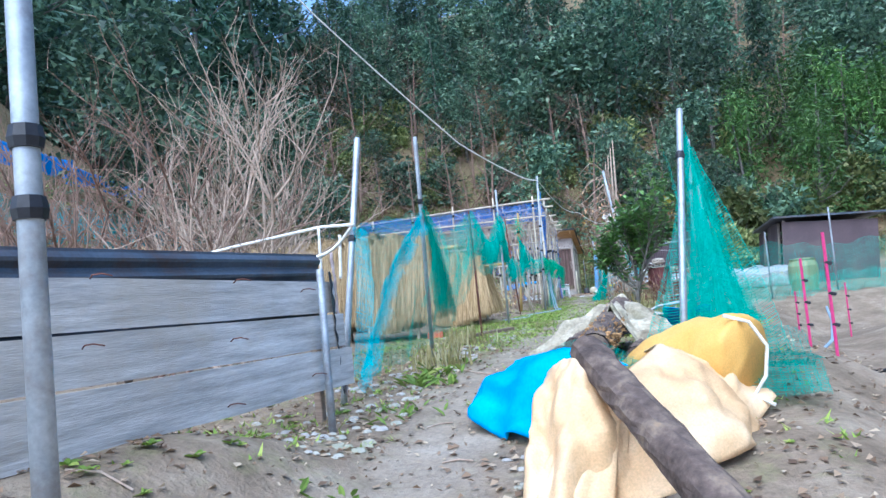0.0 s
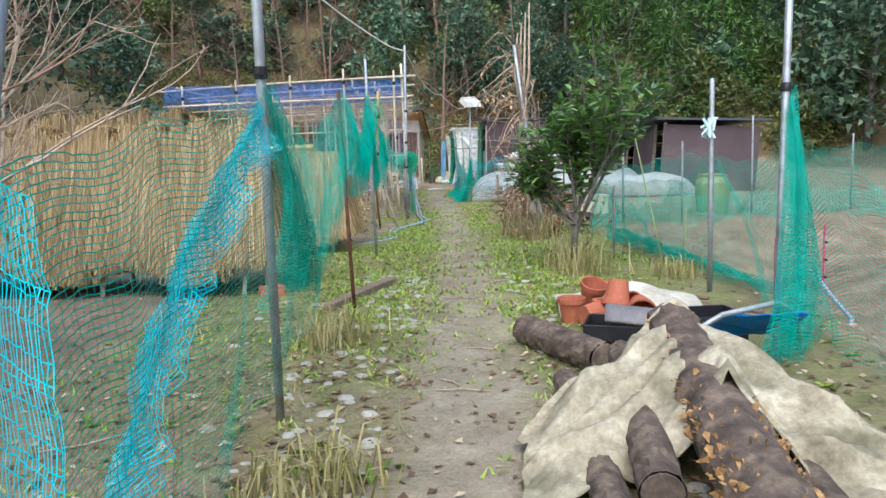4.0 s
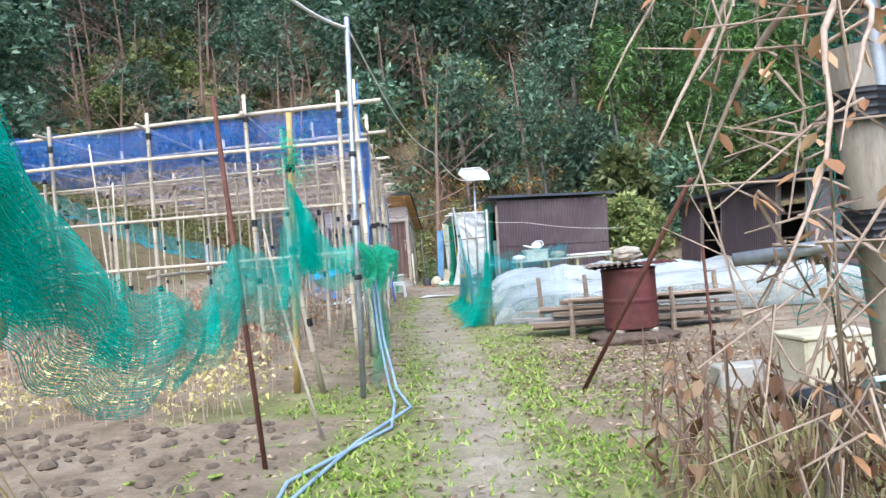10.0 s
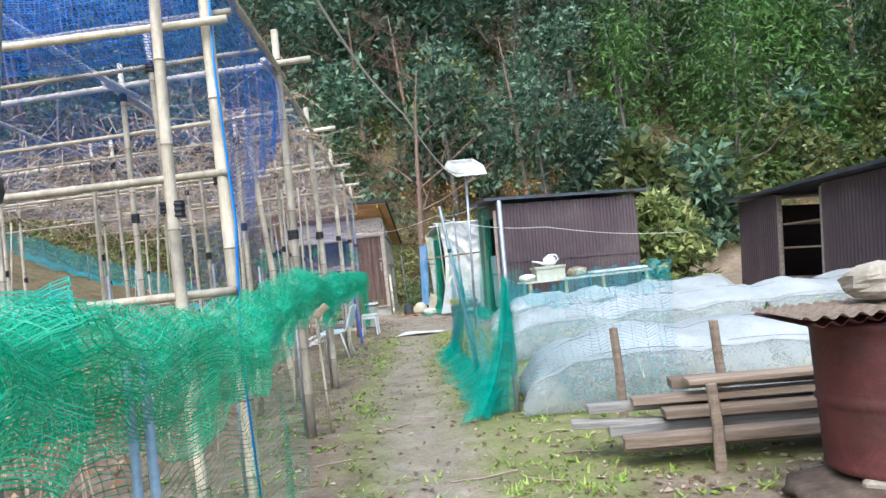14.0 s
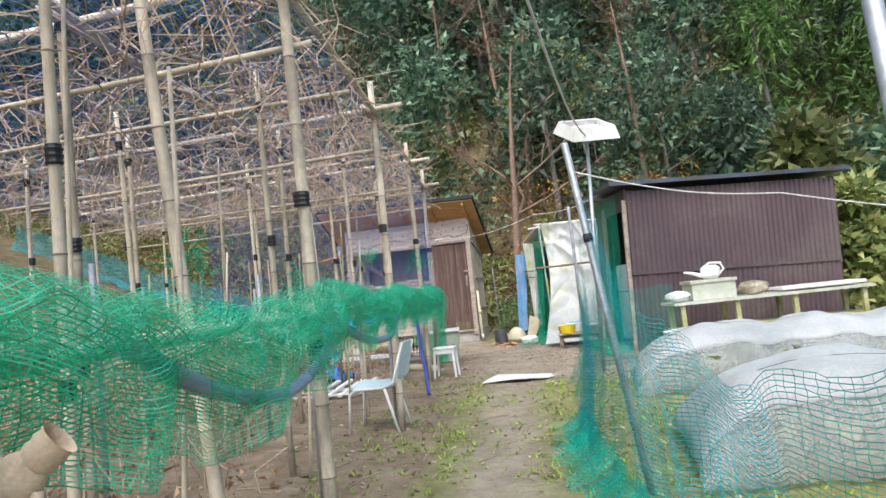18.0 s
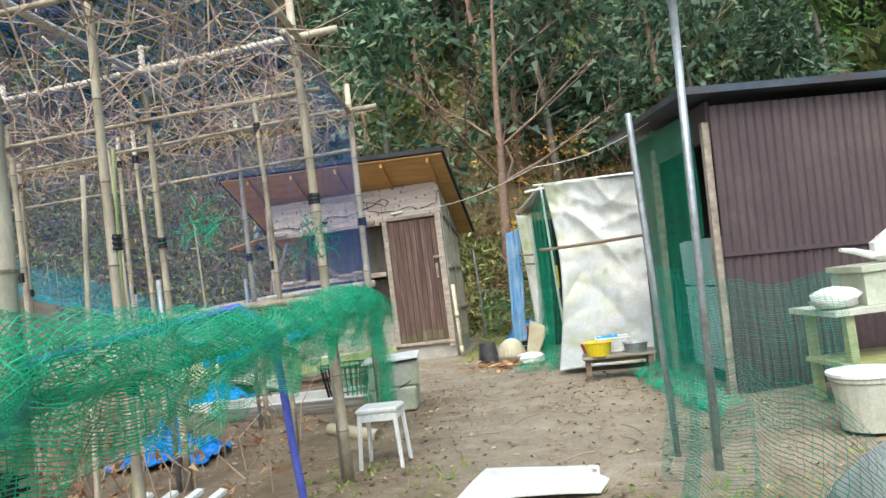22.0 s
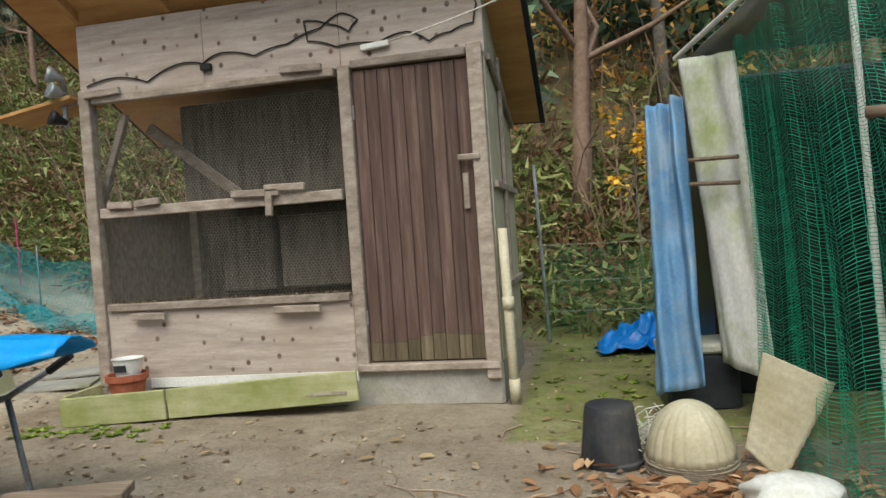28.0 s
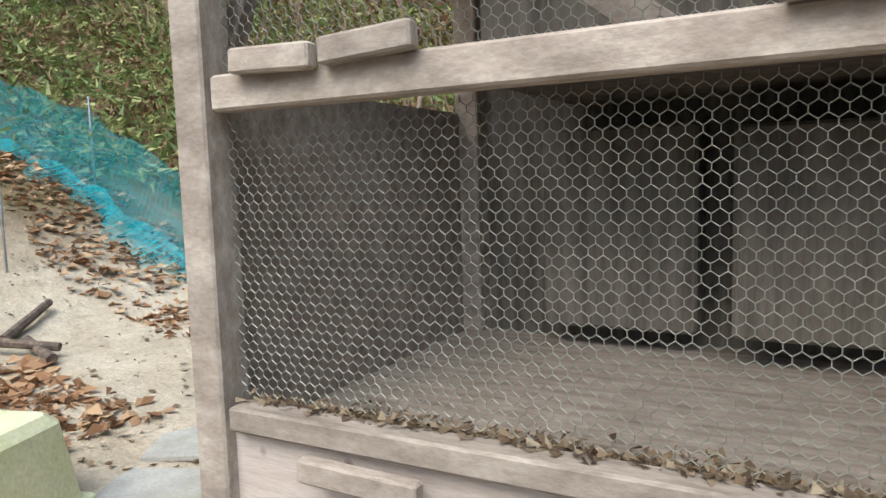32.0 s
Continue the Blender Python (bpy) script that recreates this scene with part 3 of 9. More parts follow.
# ---- the wooded hill ----
def clump(s, c, r, leaf, count, flat=0.7, droop=0.0, slim=0.5):
    """Leaves of about the given length scattered through a ball of radius r."""
    for _ in range(count):
        d = Vector((rnd.gauss(0, 1), rnd.gauss(0, 1), rnd.gauss(0, 1))).normalized()
        p = Vector(c) + Vector((d.x * r, d.y * r, d.z * r * flat)) * (0.45 + 0.55 * rnd.random())
        a = (d + Vector((rnd.uniform(-1, 1), rnd.uniform(-1, 1), rnd.uniform(-0.6, 0.6) - droop))).normalized()
        side = a.cross(Vector((rnd.uniform(-1, 1), rnd.uniform(-1, 1), rnd.uniform(0.2, 1)))).normalized()
        L = leaf * rnd.uniform(0.6, 1.3)
        s.add([p - side * L * slim * 0.5, p + a * L, p + side * L * slim * 0.5], [(0, 1, 2)])


def crown(kind, height, spread):
    s = Shape()
    if kind == "broad":
        for _ in range(34):
            t = rnd.random() ** 0.7
            z = height * (0.08 + 0.88 * t)
            rr = spread * (1.1 - 0.75 * t) * rnd.uniform(0.35, 1.0)
            an = rnd.uniform(0, 6.283)
            clump(s, (rr * math.cos(an), rr * math.sin(an), z), spread * rnd.uniform(0.3, 0.48), 0.36, 64, 0.6, 0.1, 0.55)
    elif kind == "cedar":
        for k in range(46):
            t = k / 46
            z = height * (0.16 + 0.82 * t)
            rr = spread * (1.0 - 0.88 * t) * rnd.uniform(0.55, 1.0)
            an = k * 2.4 + rnd.uniform(-0.4, 0.4)
            clump(s, (rr * math.cos(an) * 0.7, rr * math.sin(an) * 0.7, z - 0.15 * rr), spread * (0.42 - 0.25 * t), 0.42, 40, 0.55, 0.7, 0.4)
    elif kind == "bush":
        for _ in range(26):
            an, t = rnd.uniform(0, 6.283), rnd.random()
            rr = spread * rnd.uniform(0.1, 0.9) * (1 - 0.5 * t)
            clump(s, (rr * math.cos(an), rr * math.sin(an), height * (0.05 + 0.8 * t)), spread * 0.36, 0.3, 46, 0.7, 0.1, 0.55)
    else:
        for _ in range(40):
            t = rnd.random()
            z = height * (0.03 + 0.92 * t)
            an = rnd.uniform(0, 6.283)
            rr = spread * (0.75 - 0.3 * t) * rnd.uniform(0.2, 1)
            clump(s, (rr * math.cos(an), rr * math.sin(an), z), spread * 0.34, 0.34, 48, 0.9, 0.6, 0.28)
    return s


def limbs(height, bare=False, sides=5):
    s = Shape()
    lean = (rnd.uniform(-0.08, 0.08) * height, rnd.uniform(-0.08, 0.08) * height)
    pts = [(lean[0] * t * t + 0.08 * height * 0.1 * math.sin(5 * t), lean[1] * t, height * t) for t in (0, 0.15, 0.35, 0.6, 0.85, 1.0)]
    r = 0.017 * height + 0.03
    s.tube(pts, [r, r * 0.85, r * 0.65, r * 0.45, r * 0.25, r * 0.08], sides)

    def branch(p, d, L, rr, depth):
        q = p + d * L * 0.5 + Vector((rnd.uniform(-0.1, 0.1), rnd.uniform(-0.1, 0.1), rnd.uniform(-0.02, 0.12))) * L
        e = q + (d + Vector((rnd.uniform(-0.4, 0.4), rnd.uniform(-0.4, 0.4), rnd.uniform(-0.05, 0.4)))).normalized() * L * 0.5
        s.tube([p, q, e], [rr, rr * 0.7, rr * 0.35], 3 if depth else 4, False)
        if depth < (3 if bare else 0):
            for _ in range((3, 3, 2)[depth]):
                o = p.lerp(e, rnd.uniform(0.3, 1.0))
                nd = (d + Vector((rnd.gauss(0, 0.6), rnd.gauss(0, 0.6), rnd.uniform(-0.1, 0.6)))).normalized()
                branch(o, nd, L * rnd.uniform(0.45, 0.7), rr * 0.5, depth + 1)

    for _ in range(9 if bare else 7):
        t = rnd.uniform(0.25, 0.9)
        p = Vector((lean[0] * t * t, lean[1] * t, height * t))
        an = rnd.uniform(0, 6.283)
        branch(p, Vector((math.cos(an), math.sin(an), rnd.uniform(0.2, 0.9))).normalized(), height * (0.36 - 0.2 * t), r * 0.4 * (1.1 - t), 0)
    return s


def tree_maker(name, kind, height, spread, leafmat, label):
    root = thing(name, (0, 0, 0), label, "tree", "trees on the wooded hill")
    part("trunk", limbs(height * 0.95), TREEBARK, root, smooth=True)
    if kind:
        part("crown", crown(kind, height, spread), leafmat, root)
    return root


def planted(root, x, y, size):
    m = Matrix.Translation((x, y, ground_z(x, y) - 0.15)) @ Matrix.Rotation(rnd.uniform(0, 6.283), 4, "Z")
    t = copy_thing(root, m)
    t.scale = (size * rnd.uniform(0.85, 1.15), size * rnd.uniform(0.85, 1.15), size)
    return t


protos = {
    "broad": [tree_maker("evergreen_tree", "broad", 9, 3.2, EVERGREEN, "dark broadleaf evergreen tree on the steep wooded hill") for _ in range(3)],
    "cedar": [tree_maker("cedar_tree", "cedar", 12, 2.7, CEDAR, "tall dark cedar on the steep wooded hill") for _ in range(2)],
    "bamboo": [tree_maker("bamboo_thicket", "bamboo", 8, 2.4, BAMBOOLEAF, "bright green bamboo thicket at the hill foot") for _ in range(2)],
    "bush": [tree_maker("hill_bush", "bush", 3.2, 1.7, SHRUB if k else EVERGREEN, "low leafy bush on the wooded slope") for k in range(3)],
    "autumn": [tree_maker("shrub_tree", "broad", 4.5, 1.5, SHRUB, "small green and yellow tree at the hill foot")],
}
bare = []
for _ in range(3):
    root = thing("bare_tree", (0, 0, 0), "leafless grey winter tree on the wooded hill", "tree", "bare trees on the wooded hill")
    part("trunk", limbs(7.5, True), BROWNTWIG, root, smooth=True)
    bare.append(root)
for root, (x, y) in zip(protos["broad"] + protos["cedar"] + protos["bamboo"] + protos["bush"] + protos["autumn"] + bare,
                        [(-3, 50), (6, 47), (14, 52), (-8, 58), (2, 56), (11, 41), (14.5, 43), (9, 38.5), (17, 39), (-6, 41), (6.5, 35.5), (-1.0, 38.0), (-8, 42), (3, 39.5)]):
    root.location = (x, y, ground_z(x, y) - 0.15)

for row, (d, n) in enumerate(((4, 34), (8, 34), (12.5, 32), (17.5, 30), (23, 28), (31, 26))):
    for k in range(n):
        x = -36 + 76 * (k + rnd.uniform(0.1, 0.9)) / n
        y = 36.4 + max(0, -3 - x) * 0.42 + max(0, x - 4) * 0.12 + d + rnd.uniform(-2, 2)
        u = rnd.random()
        if 6 < x < 19 and row < 2:
            planted(rnd.choice(protos["bamboo"]), x, y, rnd.uniform(0.8, 1.15))
        elif -18 < x < -5 and row < 2:
            planted(rnd.choice(bare), x, y, rnd.uniform(0.6, 1.0))
        elif x < 2 and row < 2 and u < 0.6:
            planted(rnd.choice(bare), x, y, rnd.uniform(0.7, 1.2))
        elif u < 0.12:
            planted(rnd.choice(bare), x, y, rnd.uniform(0.9, 1.3))
        elif u < 0.62 or row < 2:
            planted(rnd.choice(protos["broad"]), x, y, rnd.uniform(0.75, 1.25) if row > 1 else rnd.uniform(0.5, 0.85))
        else:
            planted(rnd.choice(protos["cedar"]), x, y, rnd.uniform(0.8, 1.2))
for k in range(150):
    x = rnd.uniform(-34, 34)
    y = 36.4 + max(0, -3 - x) * 0.42 + max(0, x - 4) * 0.12 + (1.5 if x > 5 else 5) + abs(rnd.gauss(0, 12))
    if not (x < -4 and x > -18 and y < 44):
        planted(rnd.choice(protos["bush"]), x, y, rnd.uniform(0.6, 1.3))
for k in range(46):
    planted(rnd.choice(protos["broad"] + protos["cedar"]), -22 - 26 * rnd.random(), -4 + 50 * k / 46, rnd.uniform(0.9, 1.4))
for k in range(70):
    x, y = -11 - 24 * rnd.random(), 1 + 42 * k / 70
    if not (y > 27 and x > -18):
        planted(rnd.choice(bare if k % 3 == 0 else protos["broad"]), x, y, rnd.uniform(0.5, 0.95))
for k in range(84):
    planted(rnd.choice(protos["broad"] + protos["cedar"]), -30 - 44 * rnd.random(), -2 + 66 * k / 84, rnd.uniform(1.5, 2.1))
for k in range(26):
    planted(rnd.choice(protos["broad"] + protos["cedar"]), 20 + 12 * rnd.random(), 6 + 34 * k / 26, rnd.uniform(0.8, 1.2))

# undergrowth at the foot of the slopes
s, s2, s3 = Shape(), Shape(), Shape()
for _ in range(1150):
    x = rnd.uniform(-22, 20)
    y = 36.4 + max(0, -3 - x) * 0.42 + max(0, x - 4) * 0.12 + abs(rnd.gauss(0, 7)) + 0.5
    r = rnd.uniform(0.3, 0.9)
    clump(s if rnd.random() < 0.62 else s2, (x, y, ground_z(x, y) + r * 0.5), r, 0.22, 34, 0.8, 0.2, 0.3)
for _ in range(420):
    x, y = rnd.uniform(-15, -8.3), rnd.uniform(3, 29)
    r = rnd.uniform(0.3, 0.7)
    clump(s if rnd.random() < 0.5 else s2, (x, y, ground_z(x, y) + r * 0.45), r, 0.2, 26, 0.8, 0.2, 0.25)
for _ in range(1300):
    # bank close behind the hen house and the shelter
    x = rnd.uniform(-17, 4)
    y = 36.2 + max(0, -3 - x) * 0.3 + max(0, -6 - x) * 0.2 + rnd.uniform(0, 3.2)
    r = rnd.uniform(0.25, 0.55)
    clump(s if rnd.random() < 0.7 else s2, (x, y, ground_z(x, y) + r * 0.6), r, 0.17, 44, 0.9, 0.2, 0.3)
for _ in range(2600):
    # bamboo grass on the slope above the blue net
    x, y = rnd.uniform(-22, -6), rnd.uniform(34.5, 46)
    if hill_rise(x, y) < 0.7 or y < 36.4 + max(0, -5 - x) * 0.12:
        continue
    r = rnd.uniform(0.25, 0.55)
    clump(s if rnd.random() < 0.66 else s2, (x, y, ground_z(x, y) + r * 0.5), r, 0.17, 36, 0.9, 0.2, 0.3)
s4 = Shape()
for _ in range(34):
    x = rnd.uniform(-3, 5)
    y = 37.0 + rnd.uniform(0, 4)
    clump(s4, (x, y, ground_z(x, y) + rnd.uniform(0.8, 2.6)), 0.4, 0.13, 26, 0.7, 0.3, 0.5)
single("autumn_leaves", s4, AUTUMN, "yellow-orange leaves on twigs over the bank", "leaves", kind="stuff")
single("undergrowth", s, SHRUB, "green undergrowth and bamboo grass on the slope", "undergrowth", kind="stuff")
single("dry_undergrowth", s2, DEADLEAF, "brown dry undergrowth on the slope", "undergrowth", kind="stuff")
for _ in range(1500):
    x = rnd.uniform(-22, 8)
    y = 36.4 + max(0, -3 - x) * 0.42 + max(0, x - 4) * 0.12 + abs(rnd.gauss(0, 5)) + 0.3
    if rnd.random() < 0.3:
        x, y = rnd.uniform(-15, -8.2), rnd.uniform(2, 29)
    z = ground_z(x, y)
    h = rnd.uniform(0.6, 2.2)
    a, c = rnd.uniform(-0.6, 0.6), rnd.uniform(-0.6, 0.3)
    s3.tube([(x, y, z), (x + a * h * 0.4, y + c * h * 0.4, z + h * 0.6), (x + a * h, y + c * h, z + h)], [0.014, 0.01, 0.004], 3, False)
single("brushwood", s3, BROWNTWIG, "tangled bare brushwood on the slope", "brushwood", kind="stuff")

# ---- poles, nets and ropes ----
def bamboo(s, nod, a, c, r0=0.03, r1=0.022, step=0.32, sides=8, sway=0.02):
    """A bamboo cane from a to c with swollen nodes."""
    a, c = Vector(a), Vector(c)
    L = (c - a).length
    n = max(2, int(L / step))
    pts, rad = [], []
    ox, oy = rnd.uniform(-sway, sway), rnd.uniform(-sway, sway)
    for i in range(n + 1):
        t = i / n
        p = a.lerp(c, t) + Vector((ox, oy, ox if abs((c - a).z) < L * 0.5 else 0)) * math.sin(math.pi * t)
        r = r0 + (r1 - r0) * t
        d = (c - a).normalized() * 0.012
        if 0 < i < n:
            pts += [p - d, p, p + d]
            rad += [r, r * 1.12, r]
            if nod is not None:
                nod.tube([p - d * 0.3, p + d * 0.3], r * 1.14, sides)
        else:
            pts.append(p)
            rad.append(r)
    s.tube(pts, rad, sides)


def cane(name, a, c, label, r0=0.03, r1=0.022, mat=None, ties=(), group="", category="bamboo pole", at=None):
    root = thing(name, a, label, category, group)
    s, n = Shape(), Shape()
    bamboo(s, n, a, c, r0, r1)
    part("culm", s, mat or BAMBOO, root, smooth=True)
    tagged(part("node_rings", n, NODEC, root), kind="stuff")
    for t in ties:
        p = Vector(a).lerp(Vector(c), t)
        d = (Vector(c) - Vector(a)).normalized()
        q = Shape()
        for k in range(3):
            q.tube([p + d * (0.022 * k - 0.01), p + d * (0.022 * k + 0.012)], r0 * 1.22 + 0.002 * (k % 2), 9)
        part("tie", q, TAPE, root, "black tape binding")
    return root


def pipe(name, a, c, label, r=0.019, mat=None, group="steel garden poles", ties=()):
    root = thing(name, a, label, "pole", group)
    s = Shape()
    a, c = Vector(a), Vector(c)
    d = (c - a).normalized()
    s.tube([a, a.lerp(c, 0.5), c - d * 0.01, c], [r, r, r, r * 0.8], 12)
    part("shaft", s, mat or STEEL, root, smooth=True)
    for t in ties:
        q, p = Shape(), a.lerp(c, t)
        q.tube([p - d * 0.02, p, p + d * 0.025], [r * 1.25, r * 1.4, r * 1.2], 9)
        part("tie", q, TAPE, root, "black tape binding")
    return root


def net(s, fn, lu, lv, cell=0.022, thread=0.0026):
    """A net of crossing threads over the surface fn(u, v), lu by lv metres: close strands along u, wider ones across."""
    if isinstance(s, Nets):
        s.panels.append(Shape())
        s = s.panels[-1]
    nu, nv = max(2, int(lu / (cell * 1.55))), max(2, int(lv / (cell * 0.68)))
    thread = thread * 0.95
    P = np.array([[fn(i / nu, j / nv) for j in range(nv + 1)] for i in range(nu + 1)], float)
    jit = np.random.default_rng(3).normal(0, cell * 0.07, P.shape)
    P = P + jit
    du = np.gradient(P, axis=0)
    dv = np.gradient(P, axis=1)
    du /= np.linalg.norm(du, axis=2, keepdims=True) + 1e-9
    dv /= np.linalg.norm(dv, axis=2, keepdims=True) + 1e-9
    base = len(s.v)
    A, B = (P - dv * thread / 2).reshape(-1, 3), (P + dv * thread / 2).reshape(-1, 3)
    C, D = (P - du * thread / 2).reshape(-1, 3), (P + du * thread / 2).reshape(-1, 3)
    N, w = len(A), nv + 1
    s.v.extend(np.concatenate([A, B, C, D]).tolist())
    for i in range(nu + 1):
        for j in range(nv + 1):
            k = base + i * w + j
            if i < nu:
                s.f.append((k, k + w, k + w + N, k + N))
            if j < nv:
                s.f.append((k + 2 * N, k + 2 * N + 1, k + 3 * N + 1, k + 3 * N))
    return s


def along(pts, u):
    """The place at the share u of the polyline pts."""
    pts = [Vector(p) for p in pts]
    ls_ = [(c - a).length for a, c in zip(pts, pts[1:])]
    d = u * sum(ls_)
    for a, c, L in zip(pts, pts[1:], ls_):
        if d <= L:
            return a.lerp(c, d / L if L else 0)
        d -= L
    return pts[-1]


def draped(top, low, sag=0.0, fold=0.04, waves=9.0, phase=0.0, belly=0.05, swags=1):
    """A curtain between an upper and a lower line, folded and bellied."""
    def fn(u, v):
        a, c = along(top, u), along(low, u)
        sg = sag * abs(math.sin(math.pi * u * swags))
        p = a.lerp(c, v) - Vector((0, 0, sg * (1 - 0.5 * v)))
        f = fold * (math.sin(waves * 6.283 * u + phase + 1.2 * v) + 0.6 * math.sin(waves * 2.3 * 6.283 * u + 2.1 * phase + 3 * v)) * (0.4 + v)
        b = belly * math.sin(math.pi * v)
        d = (along(top, min(u + 0.01, 1)) - along(top, max(u - 0.01, 0))).normalized()
        side = Vector((d.y, -d.x, 0))
        return p + side * (f + b) + Vector((0, 0, fold * 0.7 * math.sin(waves * 1.7 * 6.283 * u + phase)))
    return fn


def rope(name, pts, label, r=0.006, mat=None, sag=0.0, n=14, category="rope"):
    s = Shape()
    out = []
    for a, c in zip(pts, pts[1:]):
        a, c = Vector(a), Vector(c)
        for i in range(n):
            t = i / n
            out.append(a.lerp(c, t) - Vector((0, 0, sag * math.sin(math.pi * t))))
    out.append(Vector(pts[-1]))
    s.tube(out, r, 6)
    return single(name, s, mat or ROPE, label, category, smooth=True)


def gz(x, y):
    return ground_z(x, y) - 0.02


# ---- the hen house ----
CX0, CX1, CY, CD = -4.52, -1.49, 33.31, 1.35
coop = thing("hen_house", (-3, CY + 0.6, 0), "weathered plywood hen house with a dark board door and wire-mesh windows", "hen house")
sh = Shape()
sh.box((-3.0, CY + CD / 2, 0.13), (3.0, CD, 0.3), bevel=0.02)
part("plinth", sh, CONCRETE, coop, "worn concrete plinth")
# front panel below the window, upper plywood above window and door
part("lower_panel", Shape().box((-3.47, CY + 0.012, 0.48), (2.0, 0.024, 0.55), bevel=0.004), PLY, coop, "knotty plywood panel")
for k, (a, c) in enumerate(((-4.52, -3.5), (-3.497, -2.48), (-2.477, -1.49))):
    part("upper_panel", Shape().box(((a + c) / 2, CY + 0.012, 2.58), (c - a, 0.022, 0.54), bevel=0.003), PLY, coop, "knotty plywood panel")
fr = [("post", (-4.475, CY + 0.01, 1.27), (0.09, 0.09, 2.2)), ("post", (-2.455, CY - 0.002, 1.27), (0.085, 0.075, 2.1)),
      ("door_jamb", (-1.555, CY, 1.27), (0.1, 0.09, 2.2)), ("head_rail", (-3.47, CY - 0.006, 2.29), (1.89, 0.06, 0.055)),
      ("door_head", (-2.01, CY - 0.004, 2.325), (0.79, 0.06, 0.055)), ("middle_rail", (-3.465, CY - 0.006, 1.455), (1.89, 0.06, 0.075)),
      ("window_sill", (-3.465, CY - 0.006, 0.755), (1.89, 0.07, 0.055)), ("threshold", (-2.0, CY - 0.01, 0.262), (0.98, 0.1, 0.05)),
      ("back_post", (-4.45, CY + CD - 0.05, 1.1), (0.09, 0.09, 1.7)), ("back_post", (-1.55, CY + CD - 0.05, 1.1), (0.09, 0.09, 1.7))]
for n, c, z in fr:
    part(n, Shape().box(c, z, bevel=0.006), TIMBER, coop)
for x, z, L, tilt in ((-4.22, 1.535, 0.2, 2), (-4.0, 1.54, 0.2, -3), (-3.15, 1.54, 0.36, 1.5), (-2.93, 1.565, 0.3, 1.0), (-4.06, 0.715, 0.28, 1), (-2.9, 0.72, 0.34, 0.5), (-4.3, 2.36, 0.3, -2), (-2.75, 2.36, 0.3, 2)):
    part("turn_button", Shape().box((x, CY - 0.055, z - 0.03), (L, 0.035, 0.05), (0, tilt, 0), 0.005), TIMBER, coop)
part("turn_button", Shape().box((-3.05, CY - 0.06, 1.43), (0.05, 0.03, 0.17), (0, 2, 0), 0.004), TIMBER, coop)
door = part("door", Shape().box((-2.008, CY + 0.03, 1.29), (0.8, 0.02, 2.0), bevel=0.003), DOORWOOD, coop, "dark-stained vertical board door")
for k in range(9):
    x = -2.408 + 0.0889 * (k + 0.5)
    h = 0.13 + 0.018 * math.sin(5.3 * k) + 0.05 * k / 8
    part("board", Shape().box((x, CY + 0.012, 1.29 + h / 2), (0.083, 0.016, 1.985 - h), bevel=0.003), DOORWOOD, door)
    part("board_foot", Shape().box((x, CY + 0.012, 0.2975 + h / 2), (0.083, 0.016, h - 0.001), bevel=0.003), DOORMOSS, door, "mossy green foot of a door board")
part("latch", Shape().box((-1.63, CY - 0.05, 1.63), (0.15, 0.03, 0.04), (0, 0, 0), 0.006), TIMBER, door, "wooden turn latch")
part("handle", Shape().box((-1.665, CY - 0.012, 1.41), (0.04, 0.03, 0.24), (0, 0, 0), 0.006), TIMBER, door, "pale wooden pull")
for z in (0.6, 2.0):
    part("hinge", Shape().box((-2.41, CY - 0.012, z), (0.016, 0.012, 0.1), bevel=0.003), STEEL, door)
# side, back, floor and the inside
sd = Shape()
sd.loft([[Vector((x, CY + 0.05, 0.27)), Vector((x, CY + 0.05, 2.8)), Vector((x, CY + CD, 2.15)), Vector((x, CY + CD, 0.27))] for x in (-1.525, -1.5)])
part("side_wall", sd, CREAM, coop, "pale weathered plastic side")
sd = Shape()
sd.loft([[Vector((x, CY + 0.05, 0.27)), Vector((x, CY + 0.05, 1.5)), Vector((x, CY + CD, 1.5)), Vector((x, CY + CD, 0.27))] for x in (-4.5, -4.48)])
part("side_wall", sd, TIMBER, coop, "grey board side")
for x in (-1.48, ):
    for a, c in (((x, CY + 0.1, 2.3), (x, CY + CD, 2.0)), ((x, CY + 0.1, 1.45), (x, CY + CD, 1.45)), ((x, CY + 0.1, 0.75), (x, CY + CD, 0.75)), ((x, CY + 0.6, 0.3), (x, CY + 0.6, 2.4))):
        d = Vector(c) - Vector(a)
        part("side_batten", Shape().box((Vector(a) + Vector(c)) / 2, (0.03, 0.045, d.length), (math.degrees(math.atan2(-d.y, d.z)), 0, 0), 0.004), TIMBER, coop)
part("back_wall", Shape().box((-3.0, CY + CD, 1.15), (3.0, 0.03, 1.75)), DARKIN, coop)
part("floor_board", Shape().box((-3.0, CY + CD / 2, 0.66), (2.95, CD - 0.06, 0.03)), TIMBER, coop, "litter-covered floor board")
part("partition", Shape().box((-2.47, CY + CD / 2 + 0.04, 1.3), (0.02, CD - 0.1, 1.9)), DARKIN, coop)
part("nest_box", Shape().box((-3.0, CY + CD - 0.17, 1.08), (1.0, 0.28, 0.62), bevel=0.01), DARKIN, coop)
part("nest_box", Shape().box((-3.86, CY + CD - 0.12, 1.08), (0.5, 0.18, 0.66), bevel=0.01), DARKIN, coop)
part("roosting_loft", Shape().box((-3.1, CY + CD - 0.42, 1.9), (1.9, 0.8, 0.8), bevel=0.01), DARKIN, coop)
part("brace", Shape().box((-3.95, CY + 0.55, 1.85), (0.09, 0.05, 1.0), (0, -52, 0), 0.006), TIMBER, coop)
lit = Shape()
